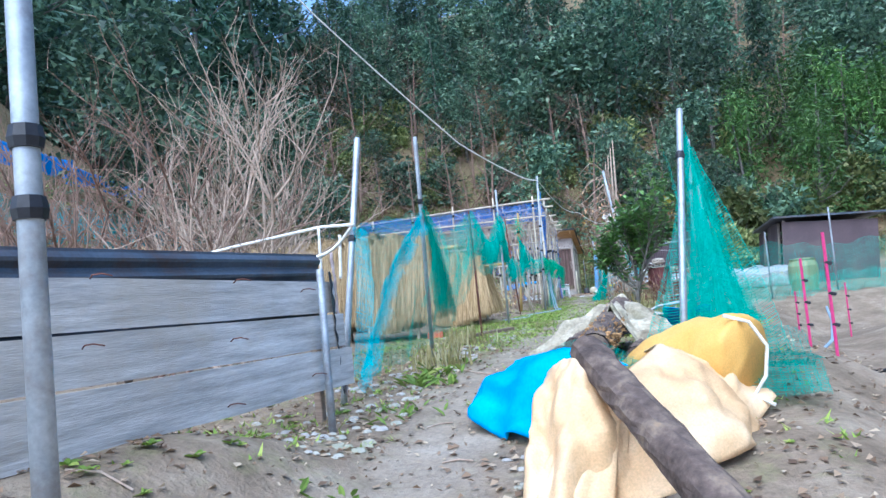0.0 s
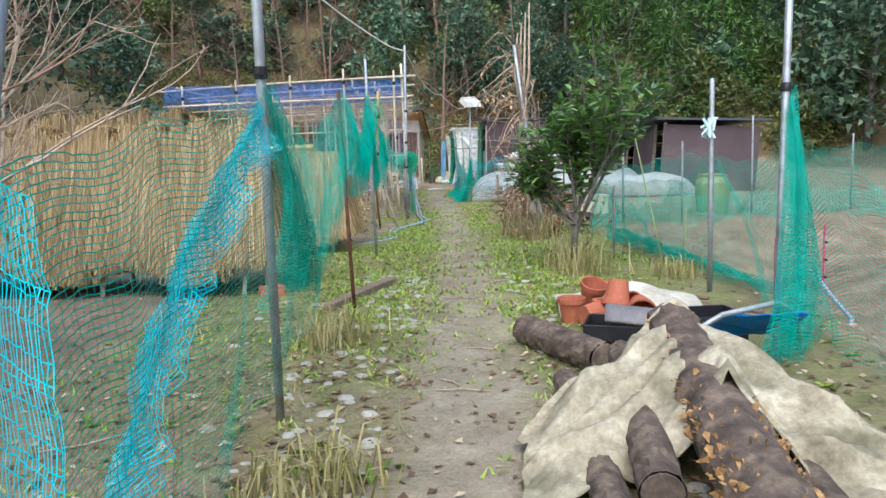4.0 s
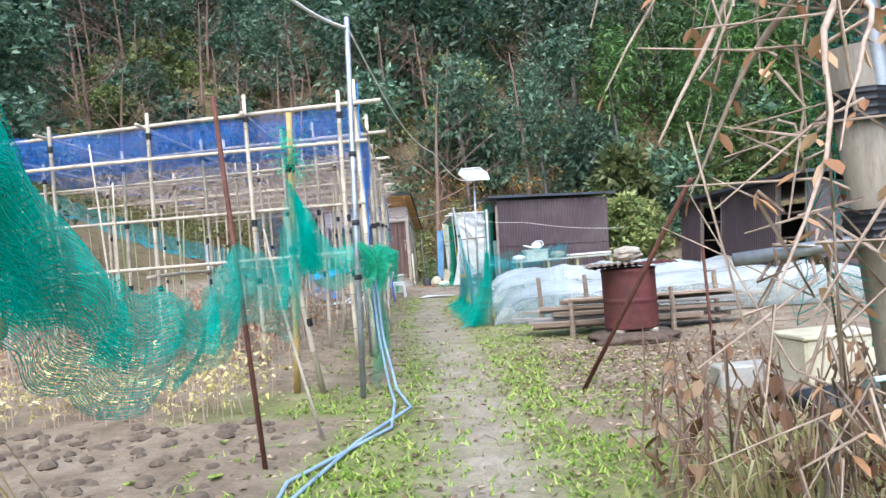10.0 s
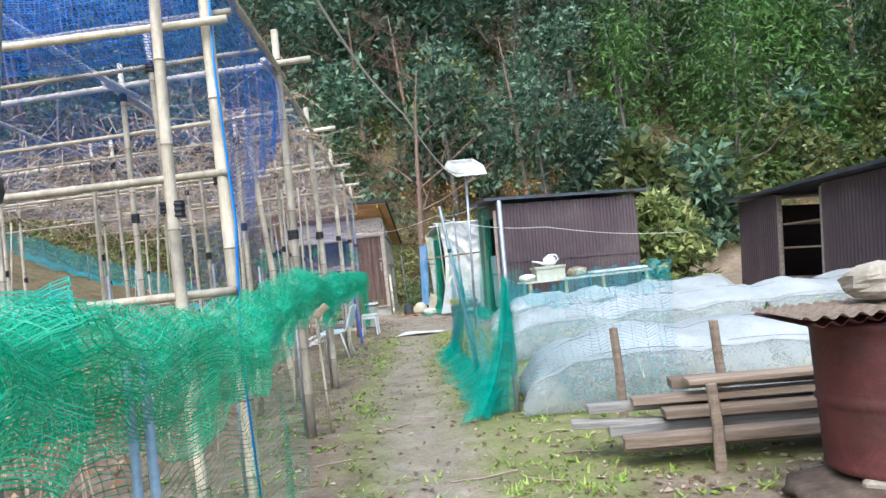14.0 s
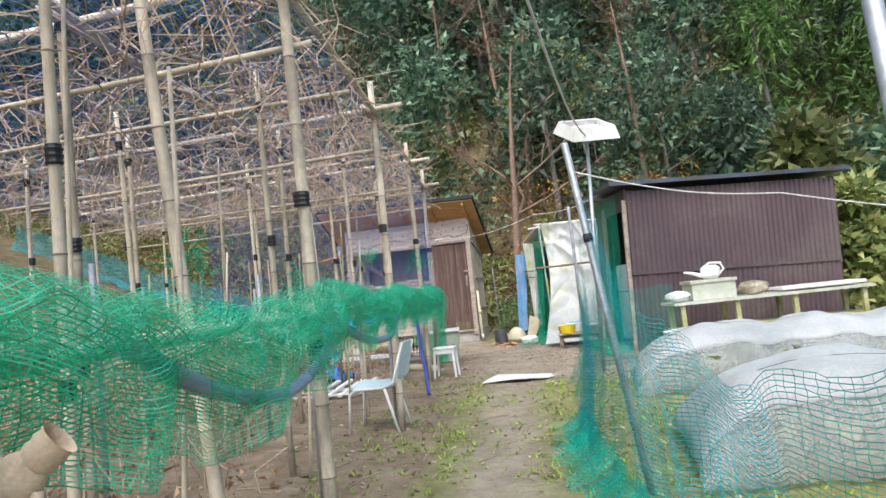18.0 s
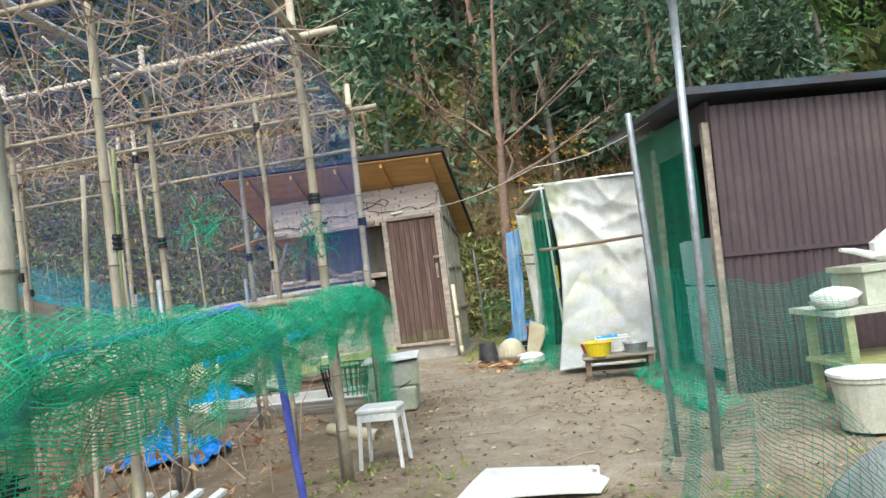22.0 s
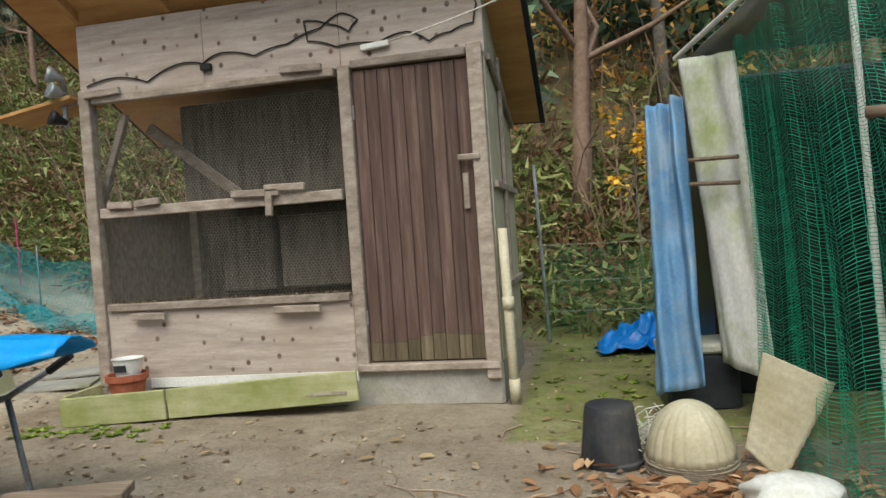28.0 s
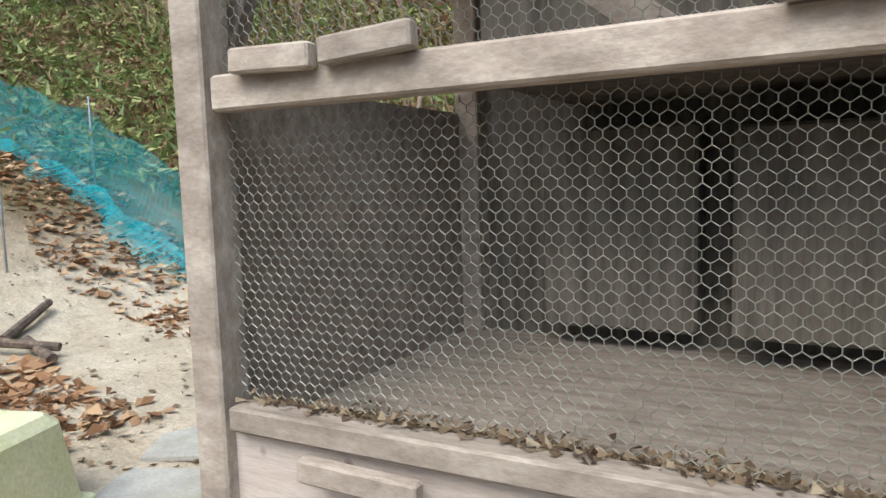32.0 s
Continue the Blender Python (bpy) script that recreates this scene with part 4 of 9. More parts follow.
for _ in range(2600):
    x, y = rnd.uniform(-4.4, -2.5), CY + rnd.uniform(0.1, 0.6) ** 2.2
    a, L = rnd.uniform(0, 6.283), rnd.uniform(0.01, 0.035)
    z = 0.68 + 0.1 * max(0, 1 - (y - CY) / 0.25) + rnd.uniform(0, 0.02)
    lit.add([(x, y, z), (x + L * math.cos(a), y + L * math.sin(a), z + rnd.uniform(0, 0.015)), (x + L * math.cos(a + 0.5), y + L * math.sin(a + 0.5), z + rnd.uniform(-0.004, 0.01))], [(0, 1, 2)])
part("bedding", lit, LITTER, coop)
# roof with a deep plywood overhang
rf = Shape()


def roof_pt(x, y, off=0.0):
    return Vector((x, y, 2.86 - 0.5 * (y - CY) + off - 0.03 * (x + 1.5)))


for x0, x1, y0, y1, o0, o1, m, n in ((-4.95, -1.26, CY - 0.62, CY + CD + 0.25, 0.0, 0.02, SOFFIT, "soffit"), (-5.0, -1.22, CY - 0.66, CY + CD + 0.3, 0.022, 0.09, ROOFTAR, "roof_sheet")):
    q = Shape()
    q.loft([[roof_pt(x, y0, o0), roof_pt(x, y1, o0), roof_pt(x, y1, o1), roof_pt(x, y0, o1)] for x in (x0, x1)])
    part(n, q, m, coop)
for x in (-4.5, -3.75, -3.0, -2.25, -1.5):
    q = Shape()
    q.loft([[roof_pt(xx, CY - 0.58, -0.075), roof_pt(xx, CY - 0.01, -0.075), roof_pt(xx, CY - 0.01, -0.002), roof_pt(xx, CY - 0.58, -0.002)] for xx in (x - 0.02, x + 0.02)])
    part("rafter", q, SOFFIT, coop)


def hexmesh(x0, x1, z0, z1, y, cell):
    """Hexagonal wire netting in an upright frame."""
    s = Shape()
    r = 0.0011
    h, v = cell, cell * 0.75
    nx, nz = int((x1 - x0) / h) + 1, int((z1 - z0) / v) + 1
    def seg(a, c):
        if not (x0 <= a[0] <= x1 and x0 <= c[0] <= x1 and z0 <= a[1] <= z1 and z0 <= c[1] <= z1):
            return
        d = Vector((c[0] - a[0], c[1] - a[1])).normalized()
        nrm = (-d.y * r, d.x * r)
        b0 = 0.004 * wob(a[0], a[1], 0, 4)
        s.add([(a[0] + nrm[0], y + b0, a[1] + nrm[1]), (a[0] - nrm[0], y + b0, a[1] - nrm[1]), (a[0], y + b0 - 1.6 * r, a[1]),
               (c[0] + nrm[0], y + b0, c[1] + nrm[1]), (c[0] - nrm[0], y + b0, c[1] - nrm[1]), (c[0], y + b0 - 1.6 * r, c[1])],
              [(0, 3, 5, 2), (2, 5, 4, 1), (1, 4, 3, 0)])
    for j in range(nz):
        for i in range(nx):
            cx, cz = x0 + (i + 0.5 * (j % 2)) * h, z0 + j * v
            seg((cx, cz), (cx, cz + v * 0.55))
            seg((cx, cz + v * 0.55), (cx + h / 2, cz + v))
            seg((cx, cz + v * 0.55), (cx - h / 2, cz + v))
    return s


# wiring, lamps, drain pipe and the side shelf
def wiring(pts, r=0.006):
    out = []
    for a, c in zip(pts, pts[1:]):
        for i in range(6):
            t = i / 6
            out.append(Vector((a[0] + (c[0] - a[0]) * t, CY - 0.012, a[1] + (c[1] - a[1]) * t + 0.012 * math.sin(math.pi * t))))
    out.append(Vector((pts[-1][0], CY - 0.012, pts[-1][1])))
    return Shape().tube(out, r, 6)


part("cable", wiring([(-4.45, 2.4), (-4.2, 2.44), (-3.95, 2.38), (-3.7, 2.48), (-3.5, 2.46), (-3.35, 2.52), (-3.1, 2.47), (-2.85, 2.52), (-2.6, 2.6), (-2.45, 2.68), (-2.33, 2.62), (-2.4, 2.55), (-2.55, 2.62), (-2.72, 2.66), (-2.7, 2.52), (-2.5, 2.46), (-2.2, 2.45)]), BLACKPL, coop, "dark electric cable stapled to the panel", smooth=True)
part("cable", wiring([(-2.2, 2.45), (-2.0, 2.5), (-1.85, 2.42), (-1.7, 2.46), (-1.55, 2.5), (-1.52, 2.62), (-1.56, 2.7)]), BLACKPL, coop, smooth=True)
part("plug_block", Shape().box((-2.22, CY - 0.025, 2.43), (0.2, 0.035, 0.04), (0, -4, 0), 0.006), WHITEPL, coop, "white socket strip")
part("plug_block", Shape().box((-3.47, CY - 0.025, 2.43), (0.08, 0.04, 0.05), (0, 4, 0), 0.006), BLACKPL, coop, "small black plug")
for z, m, ry in ((2.46, STEEL, -20), (2.34, STEEL, 30), (2.14, BLACKPL, 10)):
    q = Shape().turned((0, 0, 0), [(0.02, 0), (0.03, 0.04), (0.055, 0.09), (0.06, 0.12), (0.045, 0.115)], 14)
    lamp_part = part("spotlight", q, m, coop, "small spotlight", smooth=True)
    lamp_part.matrix_local = Matrix.Translation(-Vector(coop.location)) @ pose(-4.6, CY - 0.06, z, 70, ry, -40)
part("lamp_bracket", Shape().box((-4.6, CY + 0.0, 2.3), (0.25, 0.03, 0.05), (0, 0, 0), 0.005), TIMBER, coop)
part("lamp_bracket", Shape().box((-4.66, CY + 0.0, 2.3), (0.03, 0.03, 0.36), (0, 0, 0), 0.005), STEEL, coop)
part("drain_pipe", Shape().tube([(-1.43, CY - 0.01, -0.02), (-1.44, CY - 0.01, 0.5), (-1.45, CY, 1.15)], 0.032, 12), CREAM, coop, "pale plastic pipe at the corner", smooth=True)
part("pipe_collar", Shape().tube([(-1.437, CY - 0.01, 0.62), (-1.44, CY - 0.01, 0.7)], 0.04, 12), CREAM, coop, smooth=True)
part("pipe_collar", Shape().tube([(-1.43, CY - 0.01, 0.02), (-1.432, CY - 0.01, 0.16)], 0.037, 12), CREAM, coop, smooth=True)
q = Shape()
q.loft([[Vector((-5.2, y, 2.21 + a)), Vector((-4.53, y, 2.31 + a)), Vector((-4.53, y, 2.335 + a)), Vector((-5.2, y, 2.235 + a))] for y, a in ((CY - 0.1, 0.0), (CY + 0.25, -0.02))])
part("side_eave", q, SOFFIT, coop, "small plywood eave on the side")
part("side_brace", Shape().box((-4.38, CY + 0.12, 1.85), (0.05, 0.05, 0.75), (0, 22, 0), 0.005), TIMBER, coop)
part("wire_mesh", hexmesh(-4.43, -2.5, 0.78, 1.42, CY + 0.03, 0.026), WIRE, coop, "hexagonal chicken wire")
part("wire_mesh", hexmesh(-4.43, -2.5, 1.49, 2.27, CY + 0.03, 0.026), WIRE, coop, "hexagonal chicken wire")

# ---- the brown corrugated shed ----
SA = radians(12.7)
SO = Vector((1.73, 28.4, 0))
U, V = Vector((math.cos(SA), math.sin(SA), 0)), Vector((-math.sin(SA), math.cos(SA), 0))


def at_shed(u, v, z):
    return SO + U * u + V * v + Vector((0, 0, z))


shed = thing("corrugated_shed", (3, 29.5, 0), "brown corrugated metal shed with a netted doorway", "shed")


def corrugated(s, fn, L, H, pitch=0.076, depth=0.009, axis=0):
    """A corrugated sheet: fn(along, up, out)."""
    n = int(L / pitch * 6)
    def f(u, v):
        return fn(u * L, v * H, depth * math.sin(2 * math.pi * u * L / pitch))
    s.slab(f, n, 1, 0.003)
    return s


for k, (z0, z1, m) in enumerate(((0.0, 1.32, "lower"), (1.30, 2.58, "upper"))):
    q = Shape()
    corrugated(q, lambda a, h, o: at_shed(a, -0.012 * k + o - 0.02, z0 + h), 3.2, z1 - z0)
    part("wall_sheet", q, SHEDMETAL, shed, smooth=False)
part("seam_trim", Shape().loft([[at_shed(0, -0.045, z) + o for z, o in ((1.3, Vector()), (1.335, Vector()), (1.335, V * 0.02), (1.3, V * 0.02))], [at_shed(3.2, -0.045, z) + o for z, o in ((1.3, Vector()), (1.335, Vector()), (1.335, V * 0.02), (1.3, V * 0.02))]]), SHEDMETAL, shed)
# side wall with the doorway: solid towards the back
q = Shape()
q.loft([[at_shed(-0.02, v, z) for v, z in ((1.35, 0), (1.98, 0), (1.98, 2.62), (1.35, 2.62))], [at_shed(0.01, v, z) for v, z in ((1.35, 0), (1.98, 0), (1.98, 2.62), (1.35, 2.62))]])
part("side_wall", q, SHEDMETAL, shed)
q = Shape()
q.loft([[at_shed(-0.02, v, z) for v, z in ((0.0, 2.3), (1.35, 2.3), (1.35, 2.62), (0.0, 2.62))], [at_shed(0.01, v, z) for v, z in ((0.0, 2.3), (1.35, 2.3), (1.35, 2.62), (0.0, 2.62))]])
part("side_wall", q, SHEDMETAL, shed)
part("back_wall", Shape().loft([[at_shed(u, v, 0) for u, v in ((0.02, 1.95), (3.2, 1.95), (3.2, 1.98), (0.02, 1.98))], [at_shed(u, v, 2.6) for u, v in ((0.02, 1.95), (3.2, 1.95), (3.2, 1.98), (0.02, 1.98))]]), SHEDMETAL, shed)
part("side_wall", Shape().loft([[at_shed(u, v, 0) for u, v in ((3.18, 0.0), (3.21, 0.0), (3.21, 1.98), (3.18, 1.98))], [at_shed(u, v, 2.6) for u, v in ((3.18, 0.0), (3.21, 0.0), (3.21, 1.98), (3.18, 1.98))]]), SHEDMETAL, shed)
q = Shape()
q.loft([[at_shed(u, -0.18, 2.66), at_shed(u, 2.2, 2.71), at_shed(u, 2.2, 2.75), at_shed(u, -0.18, 2.72)] for u in (-0.28, 3.4)])
part("roof_sheet", q, DARKTIN, shed)
for v in (0.03, 1.33):
    part("door_post", Shape().loft([[at_shed(-0.03 + a, v + c, 0) for a, c in ((-0.03, -0.03), (0.03, -0.03), (0.03, 0.03), (-0.03, 0.03))], [at_shed(-0.03 + a, v + c, 2.45) for a, c in ((-0.03, -0.03), (0.03, -0.03), (0.03, 0.03), (-0.03, 0.03))]]), TIMBER, shed)
q = Nets()
net(q, draped([at_shed(-0.1, -0.05, 2.35), at_shed(-0.1, 1.45, 2.45)], [at_shed(-0.28, -0.15, 0.05), at_shed(-0.2, 1.5, 0.05)], 0, 0.02, 4, 0.4, 0.03), 1.6, 2.35, 0.02, 0.003)
net(q, draped([at_shed(-0.25, 1.5, 0.16), at_shed(-0.3, 0.4, 0.16), at_shed(-0.35, -0.9, 0.14)], [at_shed(-0.42, 1.5, 0.02), at_shed(-0.5, 0.4, 0.02), at_shed(-0.5, -0.9, 0.02)], 0, 0.03, 7, 0.3, 0.06), 2.4, 0.3, 0.022, 0.004)
nd = single("doorway_net", q, NETDARK, "green net hung across the shed doorway", "net")
fz = thing("old_refrigerator", at_shed(0.35, 0.7, 0), "pale blue old refrigerator standing inside the shed", "refrigerator")
def fbox(u0, u1, v0, v1, z0, z1):
    return Shape().loft([[at_shed(u, v, z) for u, v in ((u0, v0), (u1, v0), (u1, v1), (u0, v1))] for z in (z0, z1)])
part("body", fbox(0.1, 0.6, 0.25, 1.0, 0.12, 1.32), FRIDGE, fz)
part("lower_door", fbox(0.06, 0.098, 0.26, 0.99, 0.14, 0.88), FRIDGE, fz)
part("upper_door", fbox(0.06, 0.098, 0.26, 0.99, 0.9, 1.31), FRIDGE, fz)
part("door_seal", fbox(0.09, 0.1, 0.262, 0.988, 0.881, 0.899), GREYPL, fz)

shed.rotation_euler = (0, radians(1.8), 0)
shed.location.z -= 0.2

# ---- the second shed, an open store ----
store = thing("open_store_shed", (7.8, 23.5, 0), "long brown metal store shed with open bays", "shed")
SX = 6.5
def swall(y0, y1, z0=-0.1, z1=1.78, n="wall_panel", x=SX):
    q = Shape()
    corrugated(q, lambda a, h, o: Vector((x + o, y0 + a, z0 + h)), y1 - y0, z1 - z0, 0.1, 0.006)
    part(n, q, SHEDMETAL, store)
swall(25.6, 27.5)
swall(20.8, 23.9)
part("back_wall", Shape().box((8.8, 23.5, 0.8), (0.03, 8.0, 1.8)), SHEDMETAL, store)
part("end_wall", Shape().box((7.65, 27.5, 0.8), (2.3, 0.03, 1.8)), SHEDMETAL, store)
part("end_wall", Shape().box((7.65, 19.5, 0.8), (2.3, 0.03, 1.8)), SHEDMETAL, store)
q = Shape()
q.loft([[Vector((SX - 0.25, y, 1.8)), Vector((9.0, y, 1.86)), Vector((9.0, y, 1.91)), Vector((SX - 0.25, y, 1.85))] for y in (19.3, 27.55)])
part("roof_sheet", q, DARKTIN, store)
for y in (23.93, 25.57, 20.77, 19.55):
    part("post", Shape().box((SX + 0.03, y, 0.82), (0.07, 0.07, 1.85), bevel=0.005), TIMBER, store)
for z in (0.35, 0.85, 1.25):
    part("shelf", Shape().box((7.0, 24.75, z), (0.9, 1.6, 0.03), bevel=0.003), PLANK_BROWN, store)
    part("shelf", Shape().box((7.0, 20.15, z), (0.9, 1.2, 0.03), bevel=0.003), PLANK_BROWN, store)

store.rotation_euler = (0, radians(4.2), 0)
store.location.z -= 0.06

# ---- left of the path: fence, nets, straw racks and the bamboo frame ----
single_pole = pipe("steel_pole", (3.19, -1.08, gz(3.19, -1.08)), (3.14, -1.05, 2.4), "thick galvanised steel pole beside the path", 0.024, ties=(0.42, 0.47))
rope("rope", [(2.4, -0.9, 0.12), (3.2, -1.08, 0.2), (3.35, -1.12, 0.19)], "pale cord tied round the steel pole", 0.006, PALECYAN)
fence = thing("plank_fence", (1.2, 1.0, gz(1.2, 1.0)), "low fence of three weathered grey planks", "fence")


def fence_at(w, z, off=0.0):
    """A place on the fence line, w metres back from its corner end."""
    return Vector((2.3 - 0.035 * w - off, 1.62 - w, z))


for k, (z0, a0, z1, a1, end) in enumerate(((0.1, 0.015, 0.318, 0.021, -0.16), (0.328, 0.021, 0.523, 0.017, -0.12), (0.533, 0.017, 0.715, 0.024, -0.08))):
    def plank(u, v, z0=z0, a0=a0, z1=z1, a1=a1, k=k, end=end):
        w = end + (2.7 - end) * u
        z = (z0 + a0 * w) * (1 - v) + (z1 + a1 * w) * v + 0.006 * wob(w, k + v * 3, 0, 1.6)
        return fence_at(w, z, 0.02 * k + 0.012 * wob(w, k, 4, 1.2))
    part("plank", Shape().slab(plank, 40, 2, 0.035), FENCEWOOD, fence)
for w, z in ((0.9, 0.72), (0.95, 0.45), (1.0, 0.16), (0.35, 0.66), (1.7, 0.75), (0.3, 0.2), (1.75, 0.5)):
    p = fence_at(w, z, -0.02)
    part("staple", Shape().tube([p, p + Vector((0.025, -0.012, 0.012)), p + Vector((0.055, 0.0, 0.014)), p + Vector((0.075, 0.03, 0.004))], 0.003, 5), RUST, fence)
for y in (1.62, 0.2, -0.95):
    part("post", Shape().box((2.165 - 0.035 * (1.62 - y), y, 0.24), (0.05, 0.05, 0.8), bevel=0.006), PLANK_BROWN, fence)
tin = Shape()
corrugated(tin, lambda a, h, o: fence_at(2.6 - h, 0.4 + a + 0.012 * math.sin(3 * h), 0.1 + 0.1 * a + o), 0.48, 2.72, 0.076, 0.012)
single("corrugated_sheet", tin, DARKTIN, "dark corrugated tin sheet behind the plank fence", "tin sheet")
edge = Shape()
edge.slab(lambda u, v: fence_at(0.06 - 0.1 * (0.25 + u) * (1 + 0.35 * wob(v * 14, 1, 2, 1)) - 0.07 * (1 - v), 0.05 + 0.72 * v, -0.012 + 0.05 * u + 0.012 * wob(v * 9, u * 3, 5, 1)), 5, 40, 0.004)
rim = Shape()
rim.tube([fence_at(-0.085 - 0.02 * wob(k * 0.7, 1, 2, 1) - 0.05 * (1 - k / 22), 0.03 + 0.86 * k / 22, 0.03 + 0.012 * wob(k * 0.9, 2, 5, 1)) for k in range(23)], [0.007 + 0.005 * abs(math.sin(k * 2.3)) for k in range(23)], 6)
single("torn_bark_edging", rim, simple("pale_torn_edge", [(0.3, (0.2, 0.14, 0.12)), (0.7, (0.55, 0.47, 0.45))], 9, rough=0.85, bump=0.4), "pale torn edge curling off the fence end", "torn edging", smooth=True)
single("torn_felt_strip", edge, ROOFTAR, "torn black felt edge on the fence end", "felt strip")
pipe("steel_pole", (2.385, 1.36, gz(2.385, 1.36) - 0.1), (2.36, 1.4, 0.78), "short steel post in front of the plank fence", 0.021)
pipe("steel_pole", (2.12, 1.98, gz(2.12, 1.98)), (2.16, 2.42, 1.74), "leaning steel net pole wrapped in net", 0.022, ties=(0.6,))
pipe("steel_pole", (1.97, 4.0, gz(1.97, 4.0)), (2.14, 3.6, 1.97), "tall steel net pole beside the path", 0.019, ties=(0.72,))
pipe("rusty_pole", (1.76, 6.25, gz(1.76, 6.25)), (1.7, 6.35, 1.6), "thin rusty net pole beside the path", 0.014, RUST)
pipe("steel_pole", (1.34, 9.12, gz(1.34, 9.12)), (1.29, 9.26, 2.24), "tall steel net pole by the straw", 0.018, ties=(0.6, 0.76))
pipe("rusty_pole", (0.78, 12.2, gz(0.78, 12.2)), (0.6, 12.32, 2.08), "thin rusty net pole by the tilled bed", 0.014, RUST)
pipe("steel_pole", (0.93, 13.98, gz(0.93, 13.98)), (0.93, 14.5, 3.2), "tall steel pole at the corner of the bamboo frame", 0.024, ties=(0.3, 0.44, 0.62))
cane("bamboo_stake", (0.95, 12.75, 0), (0.55, 13.1, 1.35), "thin leaning bamboo stake", 0.011, 0.009, BAMBOO)
for a, c, m, r in (((0.25, 14.42, 0), (0.46, 14.14, 2.35), BAMBOO_Y, 0.03), ((0.52, 14.3, 0), (0.36, 14.16, 1.5), BAMBOO, 0.026)):
    cane("bamboo_pole", (a[0], a[1], gz(a[0], a[1])), c, "yellowed bamboo prop at the bed edge", r, r * 0.8, m, (0.4, 0.8), "bamboo props")

NT = [(2.2, 2.2, 1.08), (2.08, 3.8, 1.36), (1.85, 5.0, 1.2), (1.74, 6.3, 1.62), (1.58, 7.5, 1.28), (1.3, 9.2, 1.86), (1.1, 10.3, 1.14), (0.95, 11.2, 0.98), (0.68, 12.25, 1.25), (0.7, 12.9, 1.15), (0.42, 14.12, 1.78), (0.7, 14.3, 1.2), (0.95, 14.4, 1.22)]
NL = [(2.2, 2.2, 0.05), (1.95, 3.8, 0.12), (1.85, 5.0, 0.3), (1.74, 6.3, 0.85), (1.58, 7.5, 0.8), (1.3, 9.2, 1.22), (1.1, 10.3, 0.74), (0.95, 11.2, 0.7), (0.72, 12.25, 0.8), (0.75, 12.9, 0.62), (0.45, 14.1, 1.0), (0.72, 14.3, 0.85), (0.98, 14.4, 0.95)]
q = Nets()
net(q, draped(NT, NL, 0.03, 0.025, 15, 0.3, 0.05), 13.5, 0.85, 0.018, 0.0026)
net(q, draped(NT[1:7], [Vector(p) * 0.3 + Vector(r) * 0.7 for p, r in zip(NT[1:7], NL[1:7])], 0.04, 0.035, 11, 1.1, 0.07), 6.4, 0.75, 0.02, 0.0026)
net(q, draped(NT[3:], [Vector(p) * 0.35 + Vector(r) * 0.65 for p, r in zip(NT[3:], NL[3:])], 0.02, 0.035, 17, 1.9, 0.03), 10.0, 0.5, 0.022, 0.0028)
single("garden_net", q, NETGREEN, "turquoise garden net draped along poles beside the path", "net")
q = Nets()
for k in range(3):
    net(q, draped([(2.1, 3.75, 1.33), (2.15, 2.9, 0.85), (2.22, 2.15, 0.15)], [(2.12, 3.7, 1.2), (2.18, 2.8, 0.68), (2.3, 2.0, 0.02)], 0, 0.03, 5, k * 1.3, 0.05), 2.0, 0.3, 0.024, 0.003)
net(q, draped([(2.15, 2.25, 1.1), (2.18, 2.2, 0.7), (2.1, 2.2, 0.1)], [(2.28, 2.2, 1.05), (2.32, 2.15, 0.65), (2.25, 2.15, 0.05)], 0, 0.02, 4, 0, 0.03), 1.0, 0.25, 0.022, 0.003)
single("garden_net", q, NETTEAL, "twisted teal net strip tied down to the ground", "net")
q = Nets()
for k, (a, c) in enumerate((((2.14, 3.6, 1.36), (1.9, 4.6, 0.5)), ((1.3, 9.22, 1.76), (1.17, 9.8, 1.1)), ((0.42, 14.12, 1.78), (0.5, 14.3, 1.1)))):
    for j in range(3):
        net(q, draped([a, Vector(a) + Vector((-0.1, 0.35, -0.05))], [c, Vector(c) + Vector((-0.1, 0.3, -0.1))], 0, 0.05, 3, j + k, 0.04), 0.4, 0.9, 0.024, 0.003)
single("garden_net", q, NETGREEN, "bunched turquoise net hanging from the pole tops", "net")
rope("rope", [(2.2, 2.18, 1.1), (1.87, 2.32, 1.13), (0.9, 2.6, 1.1), (-1.5, 3.2, 0.95)], "white rope strung from the net pole", 0.012)
rope("rope", [(2.18, 2.2, 1.1), (1.8, 2.3, 0.92), (1.5, 2.4, 0.72), (0.7, 2.6, 0.6)], "white rope strung from the net pole", 0.011, sag=0.05)
rope("rope", [(1.86, 2.3, 1.12), (1.85, 2.3, 0.6)], "white rope end hanging down", 0.011)
rope("rope", [(2.05, 2.25, 1.05), (2.03, 2.25, 0.75)], "white rope end hanging down", 0.012)
single("plank_on_ground", Shape().box((1.72, 6.75, gz(1.7, 6.7) + 0.04), (0.09, 1.15, 0.06), (0, 0, -14), 0.006), PLANK_BROWN, "old plank lying beside the path", "plank")


# Darker straw colour that puts the shade between the stems into the core.
SHADESTRAW = simple("straw_shadow_core", [(0.3, (0.2, 0.13, 0.06)), (0.7, (0.4, 0.28, 0.14))], 3, (40, 40, 1.0), rough=0.9, bump=0.8, fine=20)


